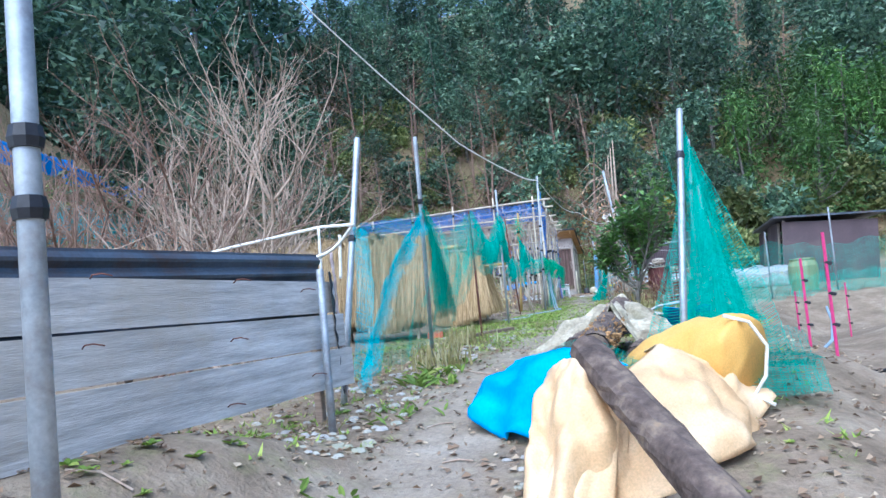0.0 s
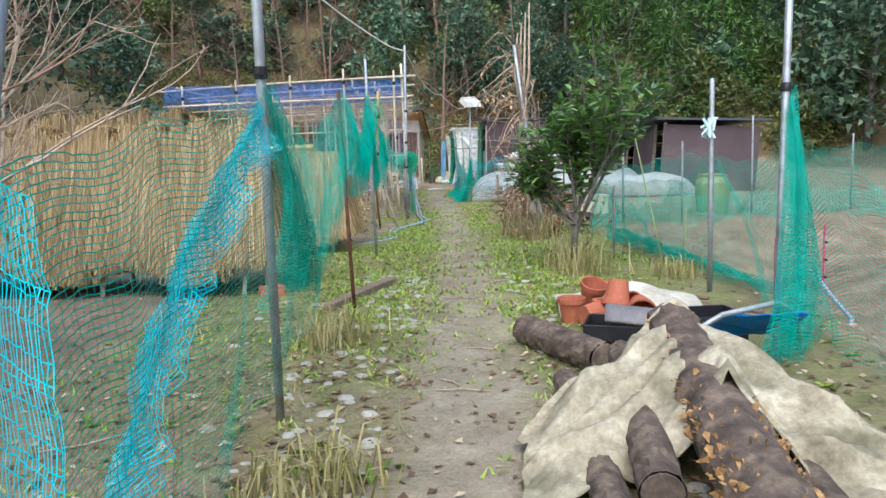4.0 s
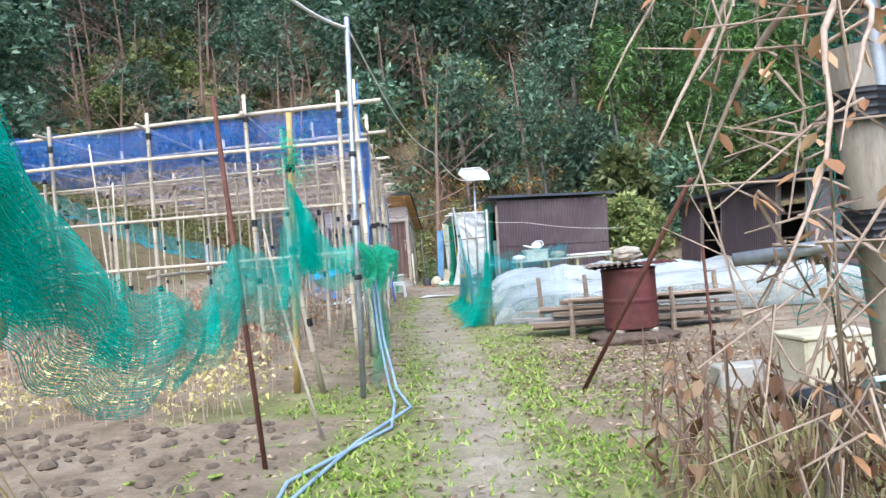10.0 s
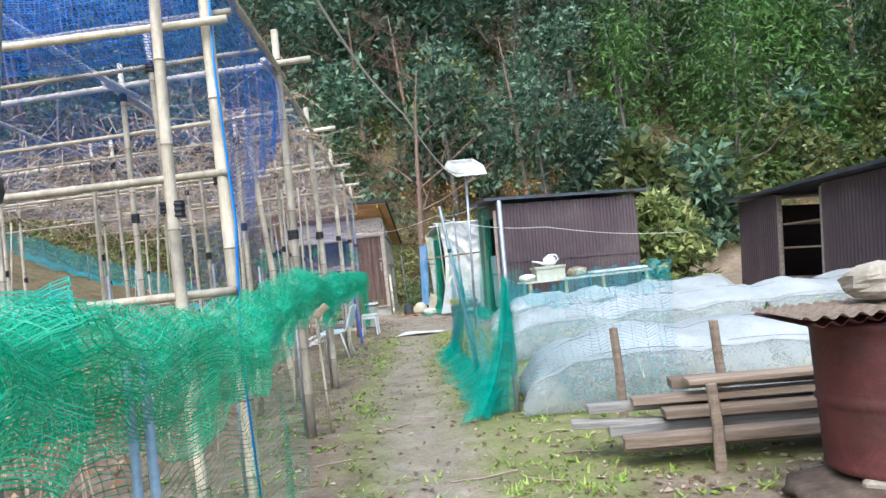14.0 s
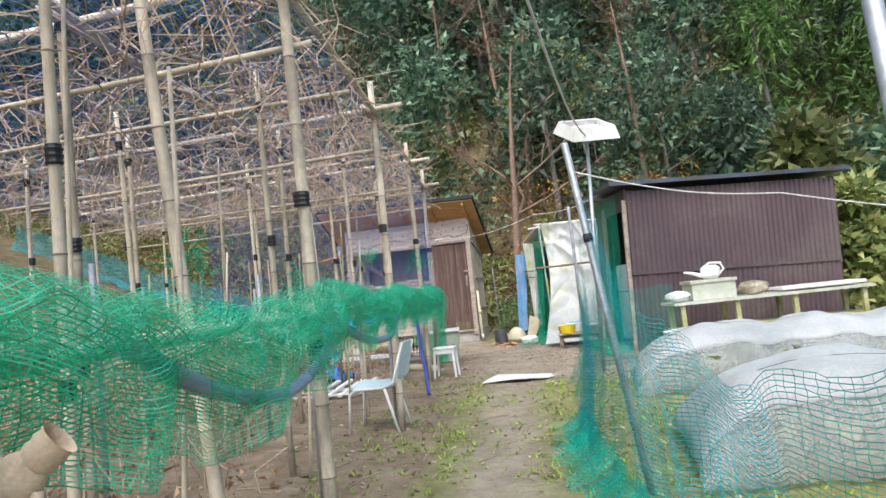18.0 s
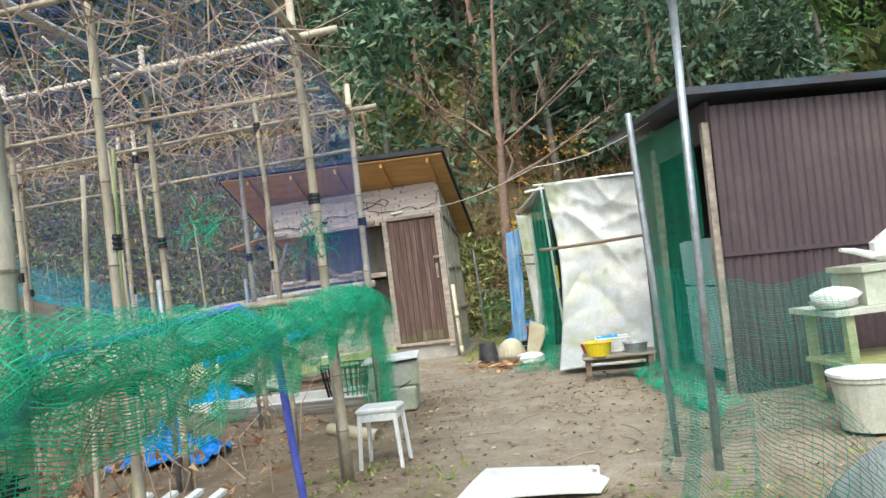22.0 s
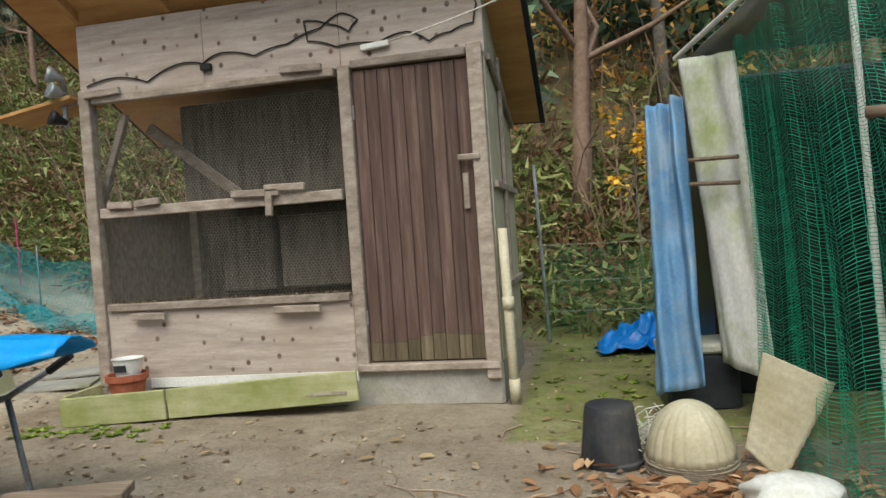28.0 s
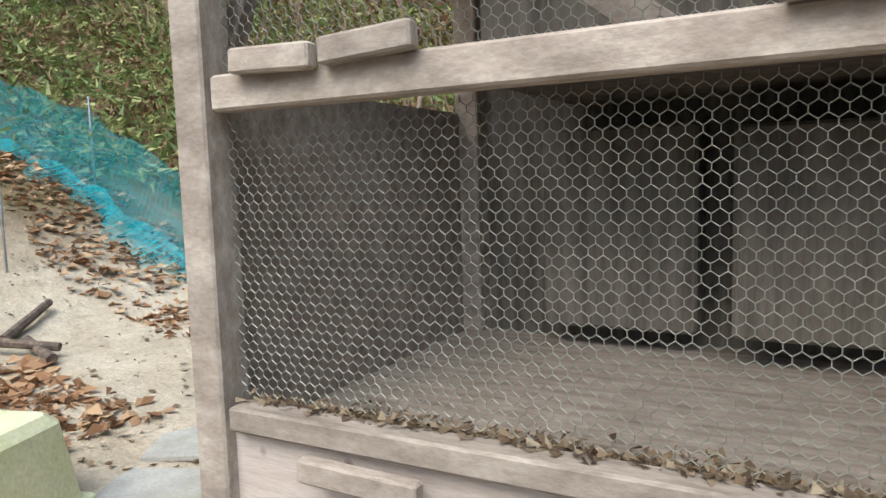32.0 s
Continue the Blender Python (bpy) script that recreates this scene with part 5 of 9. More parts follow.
def sheaves(s, x0, x1, y, top, low, depth, n, splay=0.26, turn=0.0, thick=0.0032):
    """Rice straw hung over a bar from x0 to x1, falling on both sides."""
    for _ in range(n):
        nb = max(3, int((x1 - x0) / 0.15))
        kb = rnd.randrange(nb)
        u = min(1.0, max(0.0, (kb + 0.5 + rnd.gauss(0, 0.34)) / nb))
        x = x0 + (x1 - x0) * u
        yy = y + turn * u
        side = -1 if rnd.random() < 0.62 else 1
        bl = low + abs(rnd.gauss(0, 0.1)) + 0.16 * abs(math.sin(kb * 2.7 + y)) + 0.05 * wob(x, y, 0, 3)
        t = top + rnd.uniform(-0.07, 0.09) + 0.05 * math.sin(kb * 1.9)
        b = splay * rnd.uniform(0.3, 1.25)
        dx = rnd.gauss(0, 0.085) + 0.12 * (u - 0.5) * (1 if x1 - x0 < 1.5 else 0.2)
        p = [Vector((x + rnd.gauss(0, 0.02), yy - side * rnd.uniform(0, 0.1), t - 0.03)), Vector((x, yy + side * depth * rnd.uniform(0.25, 1.0), t + rnd.uniform(-0.06, 0.02))),
             Vector((x + dx * 0.5, yy + side * (depth * 0.8 + b * 0.5), (t + bl) / 2)), Vector((x + dx, yy + side * (depth * 0.8 + b), bl))]
        wv = Vector((thick * rnd.uniform(0.7, 1.4), thick * rnd.uniform(-0.6, 0.6), 0))
        o = len(s.v)
        for k in p:
            s.v.extend([k - wv, k + wv])
        s.f.extend([(o + 2 * k, o + 2 * k + 1, o + 2 * k + 3, o + 2 * k + 2) for k in range(3)])


def straw_rack(x0, x1, y, top, low, n, label, turn=0.0, bar0=0.3, bar1=0.4):
    g = gz((x0 + x1) / 2, y)
    root = thing("straw_rack", ((x0 + x1) / 2, y, g), label, "straw rack", "straw drying racks")
    q, nd = Shape(), Shape()
    bamboo(q, nd, (x0 - bar0, y, g + top - 0.12), (x1 + bar1, y + turn, g + top - 0.14), 0.027, 0.024)
    part("bar", q, BAMBOO_Y, root, "yellow bamboo bar", smooth=True)
    k = max(2, int((x1 - x0) / 1.4) + 1)
    for i in range(k):
        u = (i + 0.15) / (k - 0.7)
        x, yy = x0 + (x1 - x0) * u, y + turn * u
        for dy in (-0.14, 0.14):
            p = Shape()
            p.tube([(x, yy + dy * 2, g - 0.02), (x, yy - dy * 0.3, g + top - 0.05)], 0.02, 7)
            part("leg", p, BAMBOO, root)
    st = Shape()
    # Added inner sheet, coloured like the shaded depth of the straw.
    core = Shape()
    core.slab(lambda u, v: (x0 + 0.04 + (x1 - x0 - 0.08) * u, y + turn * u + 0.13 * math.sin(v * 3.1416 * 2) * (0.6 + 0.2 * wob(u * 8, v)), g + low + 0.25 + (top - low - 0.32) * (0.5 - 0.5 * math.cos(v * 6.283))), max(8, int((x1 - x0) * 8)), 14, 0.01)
    part("straw_core", core, SHADESTRAW, root)
    sheaves(st, x0, x1, y, g + top, g + low, 0.17, n, turn=turn)
    part("straw", st, STRAW, root, "pale golden hanging rice straw")
    return root


straw_rack(-3.4, 0.85, 7.15, 1.38, 0.1, 24000, "rice straw hung to dry over a bamboo rack")
straw_rack(0.06, 0.8, 9.72, 1.18, 0.03, 9500, "thick sheaf of rice straw hung on a yellow bamboo bar", 0.08, 0.5, 0.4)
straw_rack(-6.5, -1.2, 9.6, 1.75, 0.4, 9000, "rice straw rack further up the garden", 0.3)
straw_rack(-6.8, -2.2, 5.3, 1.45, 0.3, 8000, "rice straw rack behind the bare shrubs", 0.2)
single("brick", Shape().box((0.95, 6.75, gz(0.95, 6.75) + 0.05), (0.21, 0.1, 0.1), (0, 0, 20), 0.006), TERRACOTTA, "red brick holding down the net", "brick")

# ---- the bamboo frame ----
def row_x(y):
    return 0.93 - 0.159 * (y - 14.0)


frame_root = thing("bamboo_trellis", (-1.8, 21, 0), "large trellis frame of weathered bamboo poles lashed with tape", "trellis")
YS = [16.2, 18.3, 20.6, 23.35, 26.62, 28.55]
TOPS = [3.1, 3.13, 3.09, 3.12, 3.26, 3.22]


def lash(s, p, r=0.036, turns=3):
    n = turns * 3
    s.tube([Vector(p) + Vector((0, 0, -0.036 + 0.072 * k / n)) for k in range(n + 1)], [r + 0.003 * (k % 3 == 1) for k in range(n + 1)], 9)


def frame_pole(x, y, top, mat=BAMBOO, r=0.034, lean=0.03, tied=True):
    q, nd = Shape(), Shape()
    lx, ly = rnd.uniform(-lean, lean), rnd.uniform(-lean, lean)
    bamboo(q, nd, (x, y, gz(x, y)), (x + lx, y + ly, top), r, r * 0.8, 0.34, 9)
    p = part("pole", q, mat, frame_root, smooth=True)
    tagged(part("node_rings", nd, NODEC, p), kind="stuff")
    if tied:
        for z in (0.95, rnd.uniform(1.5, 1.9), top - 0.27):
            t = Shape()
            lash(t, (x + lx * z / top, y + ly * z / top, z), r * 1.16)
            part("tape", t, TAPE, p, "black tape lashing")
    return p


for k, (y, top) in enumerate(zip(YS, TOPS)):
    for j in range(5):
        x = row_x(y) - 1.22 * j
        frame_pole(x, y + (0.0 if j == 0 else rnd.uniform(-0.12, 0.12)) + (0.7 if (j, k) == (1, 3) else 0.0), top - 0.05 * j - 0.05 * (j > 0) * rnd.random(), r=0.034 if j == 0 else 0.026)
        if j < 3:
            q = Shape()
            q.tube([(x - 0.06, y + 0.06, gz(x, y)), (x - 0.05, y + 0.06, 1.5 if j else 1.15)], 0.019, 10)
            part("steel_stake", q, STEEL, frame_root, "grey steel stake beside the pole", smooth=True)
    q, nd = Shape(), Shape()
    bamboo(q, nd, (row_x(y) + 0.3, y - 0.05, top - 0.27), (row_x(y) - 5.5, y + 0.1, top - 0.33), 0.025, 0.02, 0.4)
    part("cross_beam", q, BAMBOO, frame_root, smooth=True)
    q, nd = Shape(), Shape()
    bamboo(q, nd, (row_x(y) + 0.1, y + 0.04, top - 0.62), (row_x(y) - 5.4, y + 0.1, top - 0.66), 0.018, 0.015, 0.4)
    part("cross_beam", q, BAMBOO, frame_root, smooth=True)
    if k:
        ym = (YS[k - 1] + y) / 2
        frame_pole(row_x(ym) - 0.62, ym, top - 0.25, r=0.024, lean=0.05)
        frame_pole(row_x(ym) - 1.9, ym + 0.2, top - 0.3, r=0.022, lean=0.05)
        q, nd = Shape(), Shape()
        bamboo(q, nd, (row_x(ym) + 0.05, ym, top - 0.5), (row_x(ym) - 5.3, ym + 0.1, top - 0.5), 0.016, 0.013, 0.4)
        part("cross_beam", q, BAMBOO, frame_root, smooth=True)
for j in range(5):
    for a in range(5):
        q, nd = Shape(), Shape()
        y0, y1 = YS[a], YS[a + 1]
        bamboo(q, nd, (row_x(y0) - 1.22 * j, y0 - 0.25, TOPS[a] - 0.3), (row_x(y1) - 1.22 * j, y1 + 0.25, TOPS[a + 1] - 0.3), 0.026 if j < 2 else 0.02, 0.022 if j < 2 else 0.017, 0.4)
        part("top_beam", q, BAMBOO, frame_root, smooth=True)
        if j in (0, 2):
            q, nd = Shape(), Shape()
            bamboo(q, nd, (row_x(y0) - 1.22 * j - 0.03, y0 - 0.2, 1.08), (row_x(y1) - 1.22 * j - 0.03, y1 + 0.2, 1.1), 0.024, 0.022, 0.4)
            part("rail", q, BAMBOO, frame_root, smooth=True)
for k in range(34):
    y = rnd.uniform(14.8, 27.8)
    x = row_x(y) - rnd.uniform(0.3, 5.0)
    h = rnd.uniform(1.5, 2.6)
    q, nd = Shape(), Shape()
    bamboo(q, nd, (x, y, gz(x, y)), (x + rnd.uniform(-0.15, 0.15), y + rnd.uniform(-0.15, 0.15), h), 0.012, 0.009, 0.25, 6)
    part("cane", q, BAMBOO if k % 4 else BAMBOO_G, frame_root, smooth=True)
frame_pole(0.44, 16.0, 2.95, r=0.028, lean=0.02)
q, nd = Shape(), Shape()
bamboo(q, nd, (-0.44, 20.2, gz(-0.44, 20.2)), (-0.7, 20.2, 3.05), 0.032, 0.026, 0.34, 9)
tagged(part("node_rings", nd, NODEC, part("pole", q, BAMBOO, frame_root, smooth=True)), kind="stuff")
q = Shape()
q.tube([(0.63, 16.16, 3.05), (0.61, 16.15, 2.2), (0.64, 16.14, 1.5), (0.6, 16.15, 0.9), (0.63, 16.14, 0.1)], 0.006, 6)
part("blue_cord", q, BLUETARP, frame_root, "blue cord tied down a pole", smooth=True)
# front lower rail and the thick rail at the far end
for a, c, r in (((-4.6, 16.1, 1.2), (0.62, 16.12, 1.18), 0.022), ((-4.6, 16.15, 1.75), (0.62, 16.16, 1.72), 0.02), ((-4.6, 16.1, 2.42), (0.7, 16.12, 2.4), 0.022), ((-3.6, 29.25, 1.22), (-1.56, 29.35, 1.3), 0.042), ((-2.9, 27.0, 1.2), (-1.15, 27.2, 1.22), 0.03)):
    q, nd = Shape(), Shape()
    bamboo(q, nd, a, c, r, r * 0.9, 0.35)
    part("rail", q, BAMBOO, frame_root, smooth=True)

# nets over the frame
q = Nets()
net(q, draped([(row_x(16.2) - 5.3, 16.24, 2.86), (row_x(16.2), 16.22, 2.8)], [(row_x(16.2) - 5.3, 16.26, 2.36), (row_x(16.2), 16.24, 2.3)], 0.02, 0.02, 6, 0, 0.04), 5.4, 0.5, 0.018, 0.0036)
net(q, draped([(row_x(16.2), 16.2, 2.85), (row_x(17.2), 17.2, 2.88), (row_x(18.3), 18.3, 2.85)], [(row_x(16.2), 16.2, 1.2), (row_x(17.2), 17.2, 1.9), (row_x(18.3), 18.3, 2.3)], 0.05, 0.02, 4, 1, 0.03), 2.2, 1.1, 0.022, 0.0032)
net(q, lambda u, v: (row_x(16.2 + 3.4 * u) - 5.3 * v, 16.2 + 3.4 * u, 2.84 - 0.12 * math.sin(3.14 * u * 1.5) ** 2 - 0.1 * abs(math.sin(9 * v))), 3.4, 5.3, 0.032, 0.004)
single("blue_net", q, NETBLUE, "fine blue net stretched over the bamboo frame", "net")
q = Nets()
net(q, lambda u, v: (row_x(19.2 + 9.35 * u) - 5.3 * v, 19.2 + 9.35 * u, 2.8 + 0.2 * u - 0.1 * abs(math.sin(9.4 * u)) - 0.1 * abs(math.sin(13 * v))), 9.35, 5.3, 0.05, 0.0045)
net(q, draped([(row_x(26.6) + 0.03, 26.6, 2.98), (row_x(28.54) + 0.03, 28.54, 2.9)], [(row_x(26.6) + 0.02, 26.6, 1.2), (row_x(28.54) + 0.02, 28.54, 1.25)], 0, 0.012, 3, 0, 0.02), 2.8, 1.7, 0.026, 0.0022)
net(q, draped([(row_x(28.54), 28.56, 2.85), (row_x(28.54) - 4, 28.62, 2.85)], [(row_x(28.54), 28.56, 1.3), (row_x(28.54) - 4, 28.62, 1.2)], 0, 0.012, 3, 0, 0.02), 4, 1.65, 0.03, 0.0022)
single("blue_net", q, NETBLUE, "faded blue net over the far part of the frame", "net")
BAND_T = [(row_x(y) + 0.05, y, z) for y, z in ((13.9, 1.22), (15.3, 1.12), (16.4, 1.18), (17.9, 1.3), (19.4, 1.18), (20.8, 1.3), (22, 1.22), (23.4, 1.3), (25.2, 1.22), (26.6, 1.3), (27.7, 1.27), (28.4, 1.22))]
BAND_L = [(row_x(y) + 0.1, y, z) for y, z in ((13.9, 0.92), (15.3, 0.72), (16.4, 0.82), (17.9, 0.95), (19.4, 0.75), (20.8, 0.92), (22, 0.88), (23.4, 0.92), (25.2, 0.86), (26.6, 0.92), (27.7, 0.75), (28.4, 0.45))]
q = Nets()
for k in range(4):
    low = [Vector(p) * (0.2 * k) + Vector(r) * (1 - 0.2 * k) for p, r in zip(BAND_T, BAND_L)]
    net(q, draped(BAND_T, low, 0.03, 0.04, 16 + 3 * k, 1.1 * k, 0.06 + 0.03 * k), 15.6, 0.48 - 0.08 * k, 0.0165, 0.0028)
single("garden_net", q, NETLEAF, "rolled green net hung along the bamboo frame", "net")
q = Nets()
net(q, draped([(row_x(y) + 0.02, y, 1.0) for y in (13.95, 15.5, 17.0)], [(row_x(y) + 0.12, y, 0.05) for y in (13.95, 15.5, 17.0)], 0, 0.03, 4, 0.6, 0.05), 3.1, 0.95, 0.024, 0.0024)
for j in range(2):
    net(q, draped([(row_x(28.0) + 0.05, 28.0, 1.27), (row_x(28.4) + 0.05, 28.4, 1.25), (row_x(28.4) - 0.4, 28.42, 1.25)], [(row_x(28.0) + 0.1, 28.06, 0.15), (row_x(28.4) + 0.1, 28.42, 0.05), (row_x(28.4) - 0.4, 28.45, 0.4)], 0, 0.04, 4, j, 0.03), 1.0, 1.1, 0.022, 0.003)
single("garden_net", q, NETLEAF, "green net curtain hanging to the ground from the frame", "net")
for x, y, z in ((0.44, 14.15, 2.1), (0.43, 14.16, 1.9), (row_x(20.8) - 0.55, 20.5, 1.45), (row_x(26) - 0.6, 26.0, 1.75), (row_x(23.4) - 0.9, 23.5, 1.4), (row_x(26.4), 26.4, 1.6)):
    q = Shape()
    for _ in range(70):
        d = Vector((rnd.gauss(0, 1), rnd.gauss(0, 1), rnd.gauss(0, 1.3))) * 0.05
        p = Vector((x, y, z)) + d
        e = p + Vector((rnd.gauss(0, 1), rnd.gauss(0, 1), rnd.gauss(0, 1))) * 0.06
        q.tube([p, (p + e) / 2 + Vector((rnd.gauss(0, 0.02), 0, rnd.gauss(0, 0.02))), e], 0.0025, 3, False)
    single("net_tangle", q, NETDARK, "knot of leftover green netting tied to a cane", "net", "net knots", "stuff")
# dead vines over the roof and stems in the beds
q = Shape()
for _ in range(3400):
    y = rnd.uniform(18.5, 29.0)
    v = rnd.random() ** 1.3
    p = Vector((row_x(y) - 5.2 * v, y, 2.72 + 0.02 * (y - 19) + rnd.uniform(-0.25, 0.12)))
    d = Vector((rnd.gauss(0, 1), rnd.gauss(0, 1), rnd.gauss(-0.25, 0.6))).normalized() * rnd.uniform(0.15, 0.6)
    m = p + d * 0.5 + Vector((rnd.gauss(0, 0.06), rnd.gauss(0, 0.06), rnd.gauss(0, 0.08)))
    q.tube([p, m, p + d], [0.005, 0.0045, 0.002], 3, False)
single("dead_vines", q, TWIG, "dry dead vines tangled over the frame roof", "vines", kind="stuff")
q, ql = Shape(), Shape()
for _ in range(800):
    y = rnd.uniform(14.6, 28.2)
    x = row_x(y) - rnd.uniform(0.5, 5.4)
    z = gz(x, y)
    h = rnd.uniform(0.25, 0.9) * (1.0 if y > 17 else 0.7)
    if x > row_x(y) - 1.2 and rnd.random() < 0.7:
        continue
    q.tube([(x, y, z), (x + rnd.gauss(0, 0.06), y + rnd.gauss(0, 0.06), z + h * 0.6), (x + rnd.gauss(0, 0.12), y + rnd.gauss(0, 0.12), z + h)], [0.006, 0.005, 0.003], 3, False)
    for _ in range(4):
        clump(ql, (x + rnd.gauss(0, 0.1), y + rnd.gauss(0, 0.1), z + h * rnd.uniform(0.3, 1)), 0.07, 0.06, 3)
single("dead_stems", q, TWIG, "dry stems standing in the beds under the frame", "stems", kind="stuff")
single("withered_leaves", ql, DEADLEAF, "withered leaves on the standing stems", "leaves", kind="stuff")
s1, s2 = Shape(), Shape()
for _ in range(140):
    x, y = rnd.uniform(-3.8, 0.1), rnd.uniform(13.3, 14.3)
    z, h = gz(x, y), rnd.uniform(0.3, 0.75)
    s1.tube([(x, y, z), (x + rnd.gauss(0, 0.05), y, z + h)], [0.006, 0.003], 3, False)
    for _ in range(5):
        clump(s2, (x + rnd.gauss(0, 0.06), y + rnd.gauss(0, 0.06), z + h * rnd.uniform(0.2, 1)), 0.06, 0.06, 3)
single("dead_stems", s1, TWIG, "dry stems along the bed in front of the frame", "stems", kind="stuff")
single("withered_leaves", s2, DRYGRASS, "yellowing leaves in front of the frame", "leaves", kind="stuff")
# hoses
rope("hose", [(row_x(18.6) + 0.1, 18.6, 1.12), (row_x(19.6) + 0.13, 19.6, 0.86), (row_x(20.7) + 0.1, 20.7, 1.05), (row_x(22.2) + 0.13, 22.2, 0.88), (row_x(23.3) + 0.1, 23.3, 1.12)], "grey hose slung under the net", 0.024, HOSE, 0.05, category="hose")
rope("hose", [(row_x(14.6) + 0.1, 14.6, 1.05), (row_x(14.5) + 0.14, 14.5, 0.4), (row_x(14.3) + 0.2, 14.3, 0.03), (1.25, 13.6, 0.03), (1.35, 12.9, 0.02), (1.0, 11.9, 0.02), (1.15, 10.9, 0.02), (0.7, 10.2, 0.02), (0.1, 9.9, 0.02)], "pale blue hose trailing over the ground", 0.012, HOSE, 0.0, 8, category="hose")
rope("hose", [(row_x(14.6) + 0.13, 14.62, 1.05), (row_x(14.5) + 0.17, 14.52, 0.4), (row_x(14.3) + 0.3, 14.1, 0.03), (1.4, 13.4, 0.03), (1.2, 12.6, 0.02), (1.1, 11.6, 0.02), (1.3, 10.8, 0.02), (0.9, 10.0, 0.02)], "second pale blue hose trailing over the ground", 0.012, HOSE, 0.0, 8, category="hose")
rope("hose", [(-1.75, 24.5, 1.1), (-1.2, 24.95, 1.2), (-0.95, 25.12, 1.24), (-0.83, 25.19, 1.12), (-0.8, 25.2, 0.6), (-0.76, 25.22, 0.02)], "thick blue hose slung over the rail", 0.021, HOSEB, 0.0, 8, category="hose")

# ---- right of the path: sacks, logs, nets, citrus, vines, drum ----
def lump(c, r, n=18, m=12, rough=0.15, seed=0.0, pinch=None, k=2.5):
    """A sagging sack-like body."""
    s = Shape()
    rings = []
    for i in range(m + 1):
        t = i / m
        z = -1 + 2 * t
        w = math.sqrt(max(0.0, 1 - abs(z) ** 2.6)) + 0.02
        if pinch and t > pinch:
            w = min(w, 0.16 + 0.3 * (1 - (t - pinch) / (1 - pinch)) ** 2)
        ring = []
        for j in range(n):
            a = 2 * math.pi * j / n
            d = 1 + rough * wob(math.cos(a) * 1.3 + seed, math.sin(a) * 1.3, z * 1.3 + seed, k * 0.6) + rough * 0.6 * wob(math.cos(a) * 3 + seed, math.sin(a) * 3, z, k) + 0.05 * math.sin(9 * a + seed + 3 * z) * (0.4 + t)
            ring.append(Vector((c[0] + r[0] * w * d * math.cos(a), c[1] + r[1] * w * d * math.sin(a), c[2] + r[2] * z * (1 + 0.1 * wob(a, seed, z, 2)))))
        rings.append(ring)
    s.loft(rings)
    return s


def cloth(fn, nu=36, nv=36, thick=0.006):
    return Shape().slab(fn, nu, nv, thick)


def between(a, c, n=3):
    """A place on a smooth line through three points."""
    def fn(u):
        p, q, r = [Vector(k) for k in a]
        return p * (1 - u) * (1 - 2 * u) + q * 4 * u * (1 - u) + r * u * (2 * u - 1)
    return fn


def throw(top, foot, bulge, crease, seed):
    """A sheet thrown from an upper line down to a foot line, with creases."""
    t, f = between(top, 0), between(foot, 0)
    def fn(u, v):
        a, c = t(u), f(u)
        p = a.lerp(c, v)
        out = Vector((c.x - a.x, c.y - a.y, 0)).normalized()
        b = bulge * math.sin(math.pi * min(1, v * 0.95)) ** 0.8
        k = crease * (math.sin(9 * u + 3 * v + seed + 2.5 * wob(u * 3, v * 2, seed, 1)) + 0.6 * math.sin(19 * u - 4 * v + 2 * seed) + 1.2 * wob(u * 5, v * 5, seed, 1)) * (0.3 + v)
        k += 0.5 * crease * (1 - abs(math.sin(13 * u + 7 * v + 3 * wob(u * 3, v * 3, seed + 5, 1))) ** 0.5) + 0.3 * crease * wob(u * 16, v * 16, seed, 1)
        return p + out * (b * 0.5 + k) + Vector((0, 0, b + 0.7 * k))
    return fn


single("blue_sheet", cloth(throw([(3.45, 2.0, 0.12), (3.66, 1.48, 0.25), (4.04, 0.82, 0.23)], [(3.2, 1.85, -0.06), (3.2, 1.4, -0.1), (3.62, 1.04, -0.13)], 0.075, 0.026, 1.0), 44, 34), CYANSACK, "bright blue plastic sheet thrown over a heap beside the path", "tarpaulin", smooth=True)
sk = thing("orange_sack", (3.93, 0.55, gz(3.93, 0.55)), "pale orange woven sack gathered at the neck", "sack", "orange sacks")
part("bag", cloth(throw([(3.72, 0.82, 0.21), (3.88, 0.66, 0.3), (4.02, 0.72, 0.2)], [(3.66, 0.42, -0.19), (3.9, 0.34, -0.2), (4.2, 0.48, -0.18)], 0.06, 0.03, 2.0), 44, 34), ORANGESACK, sk, smooth=True)
q = Shape()
rings = []
for i in range(12):
    t = i / 11
    c = Vector((3.86, 0.42, -0.14)).lerp(Vector((4.0, 0.6, 0.2)), t)
    rr = 0.11 * (1 - t) ** 0.7 + 0.035 + 0.03 * max(0, t - 0.8) * 5
    rings.append([c + Vector((math.cos(a), 0.75 * math.sin(a), 0.25 * math.sin(a))) * rr * (1 + 0.16 * math.sin(7 * a + 2 * t) + 0.1 * wob(a, t * 4, 3, 1)) for a in [2 * math.pi * k / 42 for k in range(42)]])
q.loft(rings)
part("neck", q, ORANGESACK, sk, "gathered neck of the sack", smooth=True)
single("orange_sack", cloth(throw([(3.9, 1.0, 0.12), (4.1, 1.3, 0.24), (4.0, 1.9, 0.17)], [(4.24, 0.7, -0.16), (4.48, 1.1, -0.15), (4.52, 1.75, -0.1)], 0.09, 0.03, 3.3), 44, 34), ORANGESACK, "crumpled pale orange sack lying under a log", "sack", "orange sacks", smooth=True)
ys = thing("yellow_sack", (4.3, 1.75, gz(4.3, 1.75)), "yellow sack with a white drawstring lying on the bank", "sack")
rings = []
